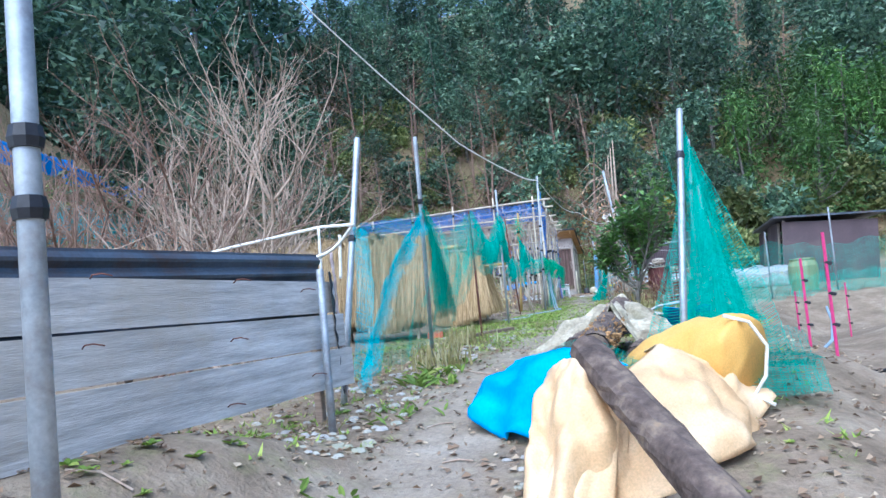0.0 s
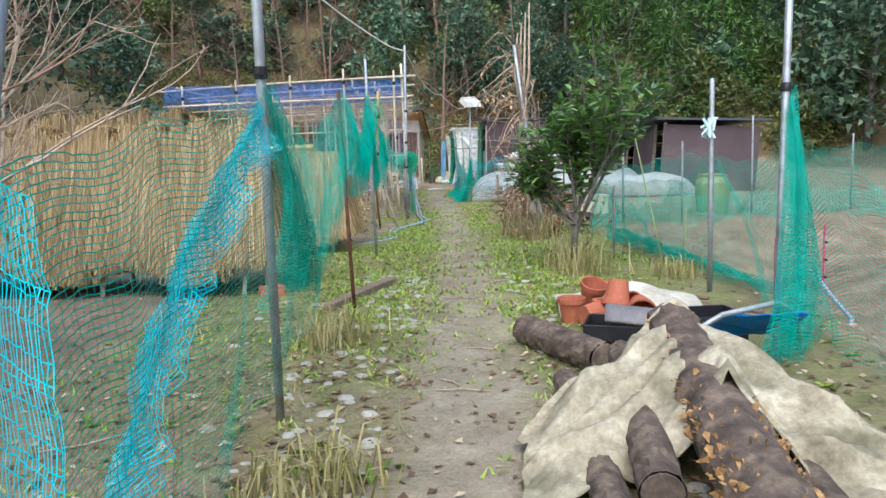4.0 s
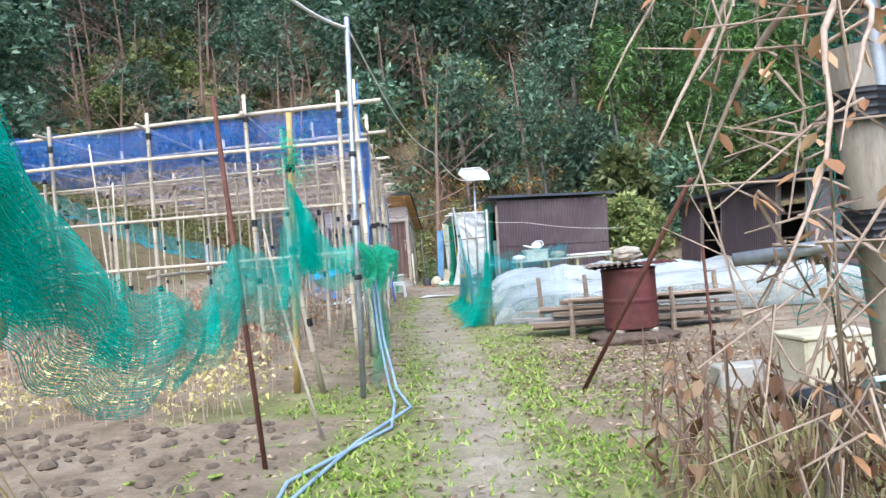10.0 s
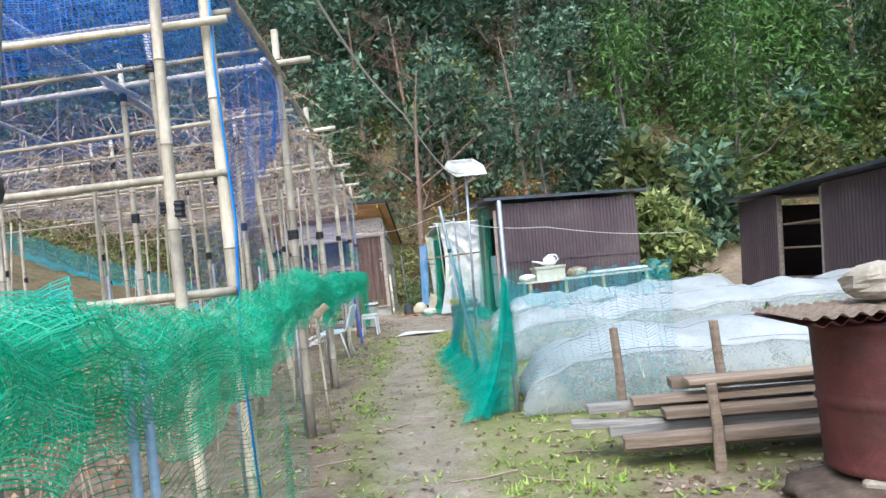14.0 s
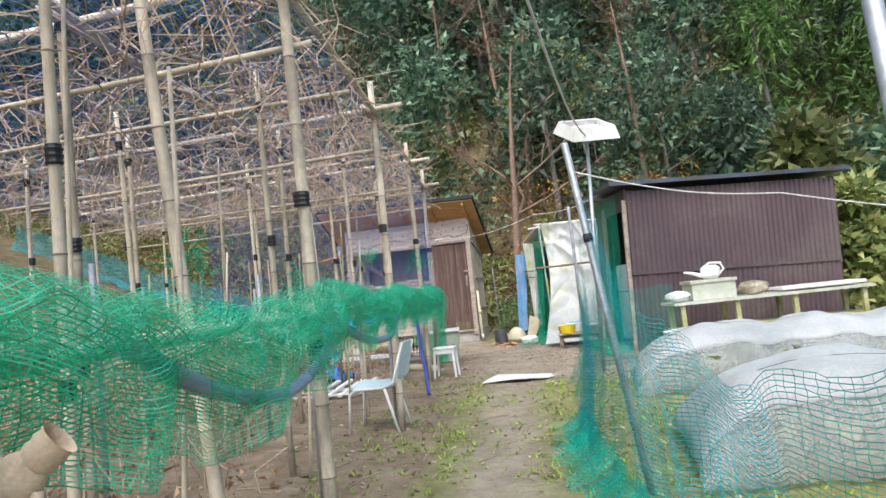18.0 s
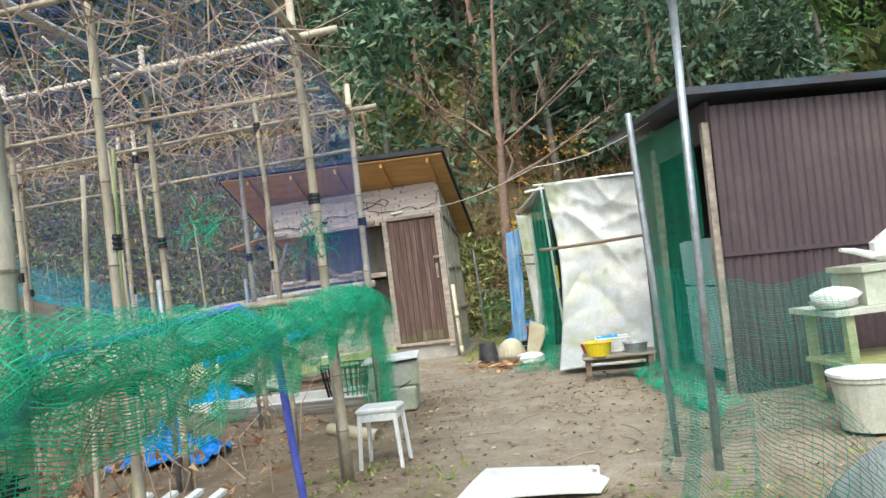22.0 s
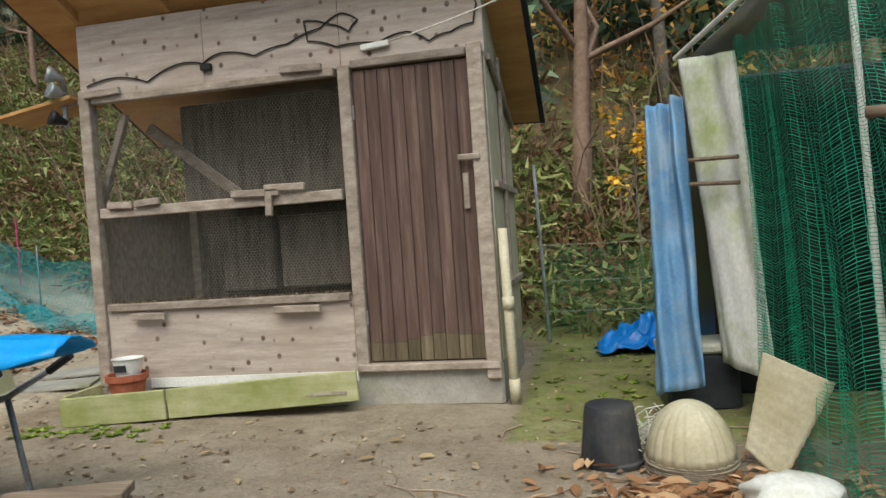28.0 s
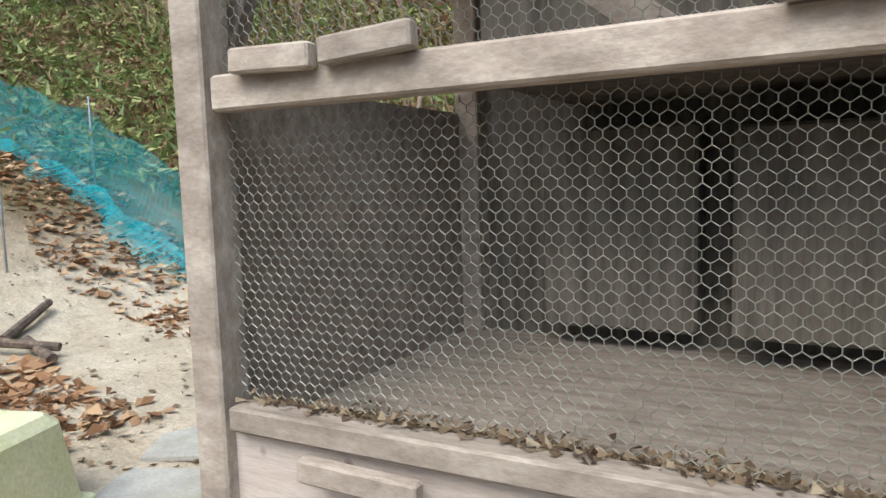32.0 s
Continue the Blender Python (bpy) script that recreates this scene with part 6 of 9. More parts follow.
for i in range(18):
    t = i / 17
    c = Vector((3.86, 2.06, 0.03)).lerp(Vector((4.5, 1.6, 0.13)), t) + Vector((0, 0, 0.04 * math.sin(3.1 * t)))
    rr = 0.07 + 0.15 * math.sin(min(1.0, t * 1.15) * 1.6)
    e1, e2 = Vector((0.58, 0.8, 0.0)), Vector((0.1, -0.1, 0.99))
    rings.append([c + (e1 * math.cos(a) * 0.85 + e2 * math.sin(a)) * rr * (1 + 0.14 * math.sin(5 * a + 4 * t) * wob(a * 0.6, t * 3, 1, 1.7) + 0.2 * wob(math.cos(a) * 2, math.sin(a) * 2, t * 5, 1)) for a in [2 * math.pi * k / 40 for k in range(40)]])
part("bag", Shape().loft(rings), YELLOWSACK, ys, smooth=True)
part("drawstring", Shape().tube([(4.42, 1.5, 0.36), (4.53, 1.55, 0.32), (4.6, 1.6, 0.2), (4.58, 1.6, 0.06), (4.52, 1.55, -0.02), (4.6, 1.5, -0.06)], 0.009, 6), ROPE, ys, smooth=True)


def log(name, a, c, r, label, mat=None, sides=22):
    root = thing(name, a, label, "log", "old logs")
    a, c = Vector(a), Vector(c)
    d = (c - a)
    up = Vector((0, 0, 1))
    e = d.normalized()
    p = e.cross(up).normalized()
    t = p.cross(e)
    rings = []
    n = 34
    for i in range(n + 1):
        u = i / n
        o = a.lerp(c, u)
        rings.append([o + (p * math.cos(b) + t * math.sin(b)) * r * (1 + 0.13 * wob(math.cos(b) * 2, math.sin(b) * 2, u * 9, 1.5) + 0.13 * wob(math.cos(b) * 6, math.sin(b) * 6, u * 14, 2)) for b in [2 * math.pi * k / sides for k in range(sides)]])
    s = Shape().loft(rings, False)
    part("bark", s, mat or BARK, root)
    for o, sg, n_ in ((a, -1, "cut_end"), (c, 1, "cut_end")):
        q = Shape().tube([o + e * sg * 0.0, o + e * sg * 0.006], [r * 0.93, r * 0.9], 14)
        part(n_, q, BARK if r > 0.06 else PLANK_BROWN, root)
    return root


log("log", (4.6, -0.6, gz(4.5, -0.6) + 0.09), (3.9, 0.7, 0.31), 0.066, "rough dark log lying across the sacks")
log("log", (3.63, 2.72, gz(3.65, 2.7) + 0.16), (3.66, 4.35, gz(3.7, 4.3) + 0.33), 0.112, "thick mossy log with flaking bark in a heap")
log("log", (3.4, 3.2, gz(3.4, 3.2) + 0.13), (3.46, 4.4, gz(3.4, 4.4) + 0.2), 0.07, "dark log in the heap beside the path")
log("log", (3.27, 3.15, gz(3.27, 3.1) + 0.06), (3.2, 4.4, gz(3.2, 4.4) + 0.08), 0.06, "thin dark log in the heap")
log("log", (3.86, 3.0, gz(3.9, 3.0) + 0.06), (3.9, 4.3, gz(3.95, 4.3) + 0.1), 0.065, "dark log half under a cloth")
log("log", (3.02, 5.3, gz(3.0, 5.3) + 0.1), (3.4, 4.6, gz(3.4, 4.6) + 0.12), 0.085, "short grey log near the flower pots")
fl = Shape()
for _ in range(520):
    u = rnd.random() ** 1.3
    b = rnd.choice((0.35, 2.8)) + rnd.gauss(0, 0.28) if rnd.random() < 0.75 else rnd.uniform(-0.6, 3.7)
    p = Vector((3.63 + 0.03 * u, 2.72 + 1.63 * u, gz(3.65, 2.7) + 0.16 + 0.17 * u))
    o = Vector((math.cos(b), 0, math.sin(b)))
    q0 = p + o * 0.108
    L = rnd.uniform(0.012, 0.034)
    e = Vector((rnd.uniform(-1, 1), rnd.uniform(-1, 1), rnd.uniform(-1, 1))).normalized() * L * 0.6
    fl.add([q0 - e, q0 + o * L * 0.8 - e * 0.3 + Vector((0, L * 0.5, 0)), q0 + o * L + e * 0.4, q0 + e], [(0, 1, 2, 3)])
single("bark_flakes", fl, simple("orange_bark_flake", [(0.3, (0.2, 0.1, 0.04)), (0.7, (0.52, 0.32, 0.14))], 30, rough=0.9), "orange-brown bark flakes curling off the thick log", "bark flakes", kind="stuff")


def cloth_fn(u, v):
    """Two dirty flaps hanging from the thick log's far end to the ground on both sides."""
    w = 2 * u - 1
    side = abs(w)
    if w < 0:
        x, y = 3.66 - 0.66 * side, 3.5 - 0.25 * side + (0.85 - 0.3 * side) * v
    else:
        x, y = 3.66 + 0.6 * side, 3.5 - 0.55 * side + (0.85 - 0.1 * side) * v
    ridge = 0.25 * abs(math.sin(7 * v + 1.2 * w + 1.5 * wob(u * 3, v * 2, 0, 1))) ** 0.7 * side * (1.15 - side)
    fall = 1 - (1 - min(1.0, 0.1 + 1.5 * v)) * min(1.0, 3 * side)
    h = fall * (0.34 * (1 - side) ** 1.1 + 0.75 * ridge) + 0.05 * wob(u * 9, v * 5, 1, 1) + 0.03 * (1 - abs(math.sin(11 * v + 4 * u + 2 * wob(u * 5, v * 4, 9, 1))) ** 0.5) + 0.02 * math.sin(26 * v + 5 * wob(u * 4, v * 2, 6, 1)) + 0.012 * wob(u * 22, v * 18, 3, 1)
    return (x + 0.05 * wob(u * 5, v * 6, 8, 1), y + 0.06 * wob(u * 6, v * 3, 4, 1), ground_z(x, y) + 0.03 + max(0.0, h))


single("old_cloth", cloth(cloth_fn, 90, 60), CLOTH, "dirty beige cloth draped over the log heap", "cloth", smooth=True)
q = Nets()
for k in range(3):
    net(q, lambda u, v, k=k: (3.25 + 1.6 * u, 1.7 + 0.72 * v - 0.1 * u + 0.05 * k, ground_z(3.25 + 1.6 * u, 1.8 + 0.7 * v) + 0.03 + (0.03 + 0.035 * k) * (1 + math.sin(9 * u + 3 * k)) * (0.6 + 0.5 * math.sin(6 * v + k)) + 0.12 * math.exp(-((v - 0.4) / 0.3) ** 2)), 1.6, 1.0, 0.024, 0.003)
single("garden_net", q, NETGREEN, "green net heaped on the ground by the logs", "net")
ch = thing("folding_chair_frame", (4.25, 4.8, gz(4.25, 4.8)), "fallen blue cloth folding chair with a pale tube frame", "chair")
g2 = ground_z(4.2, 4.8)
part("tube_frame", Shape().tube([(3.75, 4.55, g2 + 0.2), (3.95, 4.62, g2 + 0.3), (4.25, 4.75, g2 + 0.33), (4.38, 4.85, g2 + 0.25), (4.45, 4.95, g2 + 0.0)], 0.014, 8), STEEL, ch, smooth=True)
part("cloth_seat", cloth(lambda u, v: (3.98 + 0.42 * u, 4.75 + 0.3 * v, g2 + 0.05 + 0.22 * (1 - v * 0.8) + 0.03 * wob(u * 4, v * 4, 3, 1)), 14, 14), BLUETARP, ch, smooth=True)


def pot(x, y, z, r, h, label, tilt=(0, 0, 0), mat=None, group="terracotta pots", cat="flower pot"):
    s = Shape()
    s.turned((0, 0, 0), [(r * 0.72, 0), (r * 0.94, h * 0.78), (r * 1.06, h * 0.78), (r * 1.08, h), (r * 0.96, h), (r * 0.88, h * 0.7), (r * 0.6, h * 0.08)], 18, True)
    ob = single("flower_pot", s, mat or TERRACOTTA, label, cat, group, smooth=False)
    ob.matrix_world = pose(x, y, z, *tilt)
    return ob


for x, y, dz, tl in ((3.32, 5.72, 0.0, (0, 0, 0)), (3.5, 5.6, 0.0, (180, 0, 0)), (3.62, 5.75, 0.0, (75, 0, 30)), (3.72, 5.55, 0.06, (100, 20, 0)), (3.45, 5.85, 0.1, (20, 10, 0)), (3.6, 5.58, 0.12, (160, 10, 0)), (3.38, 5.5, 0.0, (90, 0, 120))):
    h = 0.16
    pot(x, y, ground_z(x, y) + dz + (h if tl[0] > 120 else 0.09 if tl[0] > 50 else 0.0), 0.085, h, "red terracotta pot in a tumbled heap", tl)


def sack_fn(u, v):
    x, y = 3.25 + 0.95 * u, 5.75 + 0.75 * v
    return (x, y, ground_z(x, y) + 0.02 + 0.14 * math.exp(-((u - 0.5) / 0.35) ** 2 - ((v - 0.5) / 0.4) ** 2) + 0.03 * abs(math.sin(9 * u + 4 * v)))


single("old_sack", cloth(sack_fn, 40, 34), simple("pale_old_sack", [(0.25, (0.4, 0.36, 0.29)), (0.75, (0.72, 0.68, 0.6))], 5, rough=0.85, bump=0.4, dirt=(0.3, 0.25, 0.17), dirt_scale=4), "weathered pale sack lying behind the pots", "sack", smooth=True)
for a, c in (((4.0, 5.9), (4.6, 5.2)), ((3.9, 6.3), (4.5, 5.7)), ((3.6, 6.6), (4.3, 6.2))):
    q = Shape()
    q.tube([(a[0], a[1], ground_z(*a) + 0.04), (c[0], c[1], ground_z(*c) + 0.05)], [0.02, 0.014], 6)
    single("stick", q, BROWNTWIG, "dead stick lying on the bank", "stick", "dead sticks")

pipe("steel_pole", (4.2, 1.68, gz(4.2, 1.68)), (4.33, 2.4, 1.56), "leaning steel net pole on the bank", 0.019, ties=(0.82,))
pipe("steel_pole", (4.28, 4.85, gz(4.28, 4.85)), (4.37, 5.03, 1.84), "steel net pole on the bank", 0.019, ties=(0.75,))
pipe("steel_pole", (4.44, 6.72, gz(4.44, 6.72)), (4.44, 6.72, 1.6), "steel net pole with a knotted rag on the bank", 0.019)
q = Shape()
for _ in range(14):
    p = Vector((4.44, 6.7, 1.28))
    q.tube([p + Vector((rnd.gauss(0, 0.02), rnd.gauss(0, 0.02), 0.03)), p + Vector((rnd.gauss(-0.04, 0.03), rnd.gauss(0, 0.03), rnd.uniform(-0.12, -0.02)))], 0.01, 5)
single("rag_knot", q, PALECYAN, "pale rag knotted round a steel pole", "rag")
pipe("steel_pole", (3.95, 8.5, gz(3.95, 8.5)), (3.95, 8.5, 0.75), "short thin steel stake by the citrus tree", 0.011)
pipe("garden_stake", (4.35, 8.0, gz(4.35, 8)), (4.1, 8.1, 1.2), "thin pale cane stake", 0.007, BAMBOO_G)
pipe("garden_stake", (4.75, 9.0, gz(4.75, 9)), (4.78, 9.0, 0.45), "thin pale green stake", 0.008, BAMBOO_G)
RT = [(4.2, 2.1, 1.25), (4.35, 3.2, 0.72), (4.36, 5.0, 1.22), (4.4, 5.9, 0.78), (4.46, 6.75, 1.12), (4.3, 8.2, 0.6), (4.15, 9.6, 0.5), (3.98, 11.5, 1.05)]
RL = [(4.1, 1.7, 0.05), (4.65, 2.8, -0.1), (4.7, 4.6, -0.1), (4.72, 5.8, -0.08), (4.72, 6.8, -0.05), (4.45, 8.4, 0.0), (4.1, 10.0, 0.03), (4.0, 11.7, 0.05)]
q = Nets()
net(q, draped(RT, RL, 0.05, 0.05, 8, 0.5, 0.08), 10.2, 1.15, 0.026, 0.0028)
net(q, draped([(4.33, 2.38, 1.42), (4.35, 2.45, 1.35)], [(3.95, 1.75, 0.08), (4.75, 2.4, -0.1)], 0, 0.05, 3, 0.2, 0.05), 0.9, 1.5, 0.024, 0.003)
net(q, draped([(4.33, 2.38, 1.42), (4.36, 2.5, 1.3)], [(4.2, 2.6, 0.05), (4.7, 3.3, -0.2)], 0, 0.05, 3, 1.2, 0.05), 0.9, 1.5, 0.024, 0.003)
for j in range(2):
    net(q, draped([(4.36, 4.95, 1.35), (4.38, 5.08, 1.3)], [(4.15, 4.5, 0.1), (4.6, 5.3, -0.05)], 0, 0.05, 3, j * 1.2, 0.05), 0.7, 1.3, 0.024, 0.003)
for j in range(3):
    net(q, draped([(4.7, 6.6, 0.12), (4.4, 8.3, 0.16), (4.05, 10.1, 0.2)], [(4.95, 6.6, -0.05), (4.55, 8.4, 0.0), (4.15, 10.2, 0.02)], 0, 0.04, 7, j, 0.05), 3.6, 0.25, 0.022, 0.003)
single("garden_net", q, NETGREEN, "turquoise net fence draped along the bank", "net")
q = Nets()
FT = [(3.98, 11.5, 1.05), (4.6, 12.4, 0.85), (5.6, 12.9, 1.05), (6.8, 13.3, 0.9), (8.4, 13.4, 1.1), (9.8, 12.4, 1.0)]
net(q, draped(FT, [(x, y, ground_z(x, y) + 0.03) for x, y, _ in FT], 0.05, 0.05, 7, 0.9, 0.06), 6.8, 0.95, 0.03, 0.0032)
net(q, draped([(x, y, 0.4) for x, y, _ in FT], [(x - 0.15, y - 0.25, ground_z(x, y - 0.25) + 0.02) for x, y, _ in FT], 0.05, 0.06, 9, 0.2, 0.06), 6.8, 0.4, 0.028, 0.0035)
single("garden_net", q, NETGREEN, "turquoise net fence across the lower field", "net")
for x, y, _ in FT[1:]:
    pipe("steel_pole", (x, y, gz(x, y)), (x, y, 1.3 + rnd.uniform(-0.1, 0.3)), "steel net pole by the field", 0.016)
for x, y, h, L in ((5.16, 3.4, 0.85, "magenta"), (5.15, 4.6, 0.75, "magenta"), (6.2, 9.0, 0.75, "magenta"), (5.5, 8.4, 0.6, "magenta")):
    z = ground_z(x, y)
    root = thing("electric_fence_stake", (x, y, z), "magenta plastic fence stake with black clips", "fence stake", "magenta fence stakes")
    part("rod", Shape().tube([(x, y, z - 0.02), (x, y, z + h)], 0.011, 8), PINKPL, root)
    for k in (0.25, 0.5, 0.75):
        part("clip", Shape().box((x + 0.015, y, z + h * k), (0.05, 0.022, 0.025), (0, 15, 0), 0.005), BLACKPL, root)
rope("hose", [(5.5, 5.6, -0.5), (6.0, 5.2, -0.42), (6.5, 5.3, -0.4), (7.2, 6.0, -0.2), (7.0, 7.2, 0.1)], "black irrigation pipe on the soil slope", 0.02, BLACKPL, 0.02, category="hose")
rope("hose", [(5.4, 6.6, -0.45), (5.7, 7.2, -0.35), (5.9, 8.4, -0.2), (6.0, 9.4, -0.1)], "grey pipe lying on the soil slope", 0.018, HOSE, 0.02, category="hose")
pipe("orange_pole", (8.4, 9.9, gz(8.4, 9.9)), (8.45, 9.9, 1.9), "orange pole at the edge of the field", 0.035, YELLOWSACK)
q = Shape()
q.turned((6.3, 13.8, ground_z(6.3, 13.8)), [(0.24, 0), (0.28, 0.25), (0.28, 0.5), (0.24, 0.6), (0.25, 0.64), (0.1, 0.66)], 18)
single("compost_bin", q, BAMBOO_G, "green plastic compost bin behind the net", "compost bin")

# citrus tree
ct = thing("citrus_tree", (3.5, 7.9, gz(3.5, 7.9)), "young citrus tree with glossy dark green leaves beside the path", "citrus tree")
tr, lf, yl = Shape(), Shape(), Shape()
z0 = ground_z(3.5, 7.9)


def big_leaf(s, p, a, L, wd=0.42):
    side = a.cross(Vector((rnd.uniform(-0.5, 0.5), rnd.uniform(-0.5, 0.5), 1))).normalized()
    up = side.cross(a).normalized()
    q = [p, p + a * L * 0.3 + side * L * wd * 0.45 + up * L * 0.04, p + a * L * 0.68 + side * L * wd * 0.4 + up * L * 0.03, p + a * L - up * L * 0.08,
         p + a * L * 0.68 - side * L * wd * 0.4 + up * L * 0.03, p + a * L * 0.3 - side * L * wd * 0.45 + up * L * 0.04, p + a * L * 0.5 - up * L * 0.05]
    s.add(q, [(0, 1, 6), (1, 2, 6), (2, 3, 6), (3, 4, 6), (4, 5, 6), (5, 0, 6)])


def shoot(p, d, L, r, depth):
    m = p + d * L * 0.5 + Vector((rnd.gauss(0, 0.03), rnd.gauss(0, 0.03), 0.02))
    e = m + (d + Vector((rnd.gauss(0, 0.25), rnd.gauss(0, 0.25), 0.3))).normalized() * L * 0.5
    tr.tube([p, m, e], [r, r * 0.8, r * 0.5], 6, False)
    if depth < 2:
        for _ in range(4):
            o = p.lerp(e, rnd.uniform(0.3, 1))
            shoot(o, (d + Vector((rnd.gauss(0, 0.7), rnd.gauss(0, 0.7), rnd.uniform(0.0, 0.7)))).normalized(), L * rnd.uniform(0.5, 0.75), r * 0.55, depth + 1)
    n = (4, 8, 12)[depth]
    for k in range(n):
        o = p.lerp(m, k / n * 2) if k < n / 2 else m.lerp(e, k / n * 2 - 1)
        a = Vector((rnd.gauss(0, 1), rnd.gauss(0, 1), rnd.uniform(-0.3, 0.9))).normalized()
        big_leaf(lf, o, a, rnd.uniform(0.085, 0.145))
    return e


tr.tube([(3.5, 7.9, z0 - 0.05), (3.51, 7.9, z0 + 0.25), (3.54, 7.9, z0 + 0.5)], [0.035, 0.028, 0.025], 8)
for d, L in (((0.1, 0.1, 1), 0.85), ((-0.55, 0.1, 0.7), 0.6), ((0.5, -0.1, 0.9), 0.9), ((0.15, 0.5, 0.8), 0.7), ((-0.3, -0.3, 0.9), 0.65), ((0.3, -0.4, 0.8), 0.7), ((-0.65, 0.2, 0.35), 0.45), ((0.6, 0.3, 0.5), 0.6)):
    shoot(Vector((3.53, 7.9, z0 + rnd.uniform(0.3, 0.5))), Vector(d).normalized(), L, 0.016, 0)
for _ in range(14):
    big_leaf(yl, Vector((4.02, 7.82, 1.33 + rnd.uniform(-0.1, 0.05))), Vector((rnd.gauss(0, 0.6), rnd.gauss(0, 0.6), rnd.uniform(0.0, 1))).normalized(), 0.11, 0.3)
part("trunk", tr, TREEBARK, ct, smooth=True)
part("crown", lf, CITRUS, ct)
part("yellow_shoot", yl, YELLOWLEAF, ct, "bright yellow leaf tuft")
ct.scale = (1.05, 1.05, 1.14)


def grass_tuft(s, x, y, n, h, spread):
    z = ground_z(x, y)
    for _ in range(n):
        a, L = rnd.uniform(0, 6.283), h * rnd.uniform(0.5, 1.2)
        px, py = x + rnd.gauss(0, spread), y + rnd.gauss(0, spread)
        b = rnd.uniform(0.2, 0.9)
        wv = 0.004 + 0.003 * rnd.random()
        sx, sy = -math.sin(a) * wv, math.cos(a) * wv
        mx, my, mz = px + math.cos(a) * L * b * 0.45, py + math.sin(a) * L * b * 0.45, z + L * 0.75
        s.add([(px - sx, py - sy, z - 0.01), (px + sx, py + sy, z - 0.01), (mx + sx * 0.7, my + sy * 0.7, mz), (mx - sx * 0.7, my - sy * 0.7, mz), (px + math.cos(a) * L * b, py + math.sin(a) * L * b, z + L * (1 - 0.35 * b))], [(0, 1, 2, 3), (3, 2, 4)])


q = Shape()
for x, y, n, h in ((3.55, 7.65, 160, 0.3), (3.4, 8.1, 90, 0.25), (3.2, 10.4, 200, 0.4), (3.0, 10.9, 160, 0.45), (2.3, 3.3, 120, 0.22), (1.85, 5.2, 130, 0.25), (3.3, 11.4, 160, 0.4), (4.3, 7.4, 120, 0.2), (3.6, 9.3, 90, 0.2)):
    grass_tuft(q, x, y, n, h, 0.13)
single("dry_grass", q, DRYGRASS, "tufts of dry yellow grass along the path", "grass", kind="stuff")

# the vine post
vp = thing("vine_post", (3.25, 10.2, gz(3.25, 10.2)), "leaning bamboo and steel post wrapped in dead vines", "vine post")
q, nd = Shape(), Shape()
bamboo(q, nd, (3.19, 10.32, gz(3.2, 10.3)), (3.03, 10.26, 1.5), 0.056, 0.05, 0.35, 10)
part("bamboo_post", q, OLDBAMBOO, vp, smooth=True)
tagged(part("node_rings", nd, NODEC, vp), kind="stuff")
part("steel_pipe", Shape().tube([(3.28, 10.36, gz(3.28, 10.36)), (2.97, 10.17, 2.44)], 0.02, 10), STEEL, vp, smooth=True)
part("steel_pipe", Shape().tube([(3.33, 10.38, gz(3.3, 10.35)), (3.1, 10.32, 1.25)], 0.02, 10), STEEL, vp, smooth=True)
part("side_pipe", Shape().tube([(2.75, 10.3, 1.02), (3.1, 10.25, 1.05), (4.3, 10.2, 1.12)], 0.017, 10), STEEL, vp, smooth=True)
part("brown_stake", Shape().tube([(3.2, 10.28, 0.5), (3.02, 10.26, 2.46)], 0.022, 8), PLANK_BROWN, vp)
for p, e in (((3.05, 10.26, 1.36), 0.066), ((3.07, 10.27, 1.08), 0.066)):
    t = Shape()
    lash(t, p, e, 4)
    part("tape", t, TAPE, vp, "black tape binding")
part("rope", Shape().tube([(3.03, 10.22, 0.66), (3.2, 10.2, 0.64), (3.28, 10.34, 0.65), (3.06, 10.38, 0.68), (3.03, 10.24, 0.72), (3.2, 10.22, 0.74)], 0.007, 6), PALECYAN, vp)
q, dl = Shape(), Shape()
for k in range(26):
    p = Vector((3.02 + rnd.gauss(0, 0.05), 10.28 + rnd.gauss(0, 0.05), rnd.uniform(1.5, 2.5)))
    d = Vector((rnd.uniform(-1.0, 0.45), rnd.gauss(0, 0.4), rnd.uniform(-0.2, 0.7)))
    pts, L = [p], rnd.uniform(0.5, 1.1)
    for i in range(7):
        d = d + Vector((rnd.gauss(0, 0.2), rnd.gauss(0, 0.2), -0.24 + rnd.gauss(0, 0.15)))
        pts.append(pts[-1] + d.normalized() * L / 7)
    r = rnd.uniform(0.005, 0.013)
    q.tube(pts, [r * (1 - i / 9) for i in range(8)], 5, False)
    for _ in range(3):
        o = rnd.choice(pts[2:])
        big_leaf(dl, Vector(o), Vector((rnd.gauss(0, 0.6), rnd.gauss(0, 0.6), -1)).normalized(), rnd.uniform(0.04, 0.08), 0.5)
for k in range(4):
    p = Vector((3.05, 10.27, 1.6))
    q.tube([p, p + Vector((0.06 * k - 0.08, 0, 0.5)), p + Vector((0.05 * k - 0.03, 0.02, 1.0 + 0.12 * k))], [0.022, 0.018, 0.008], 7)
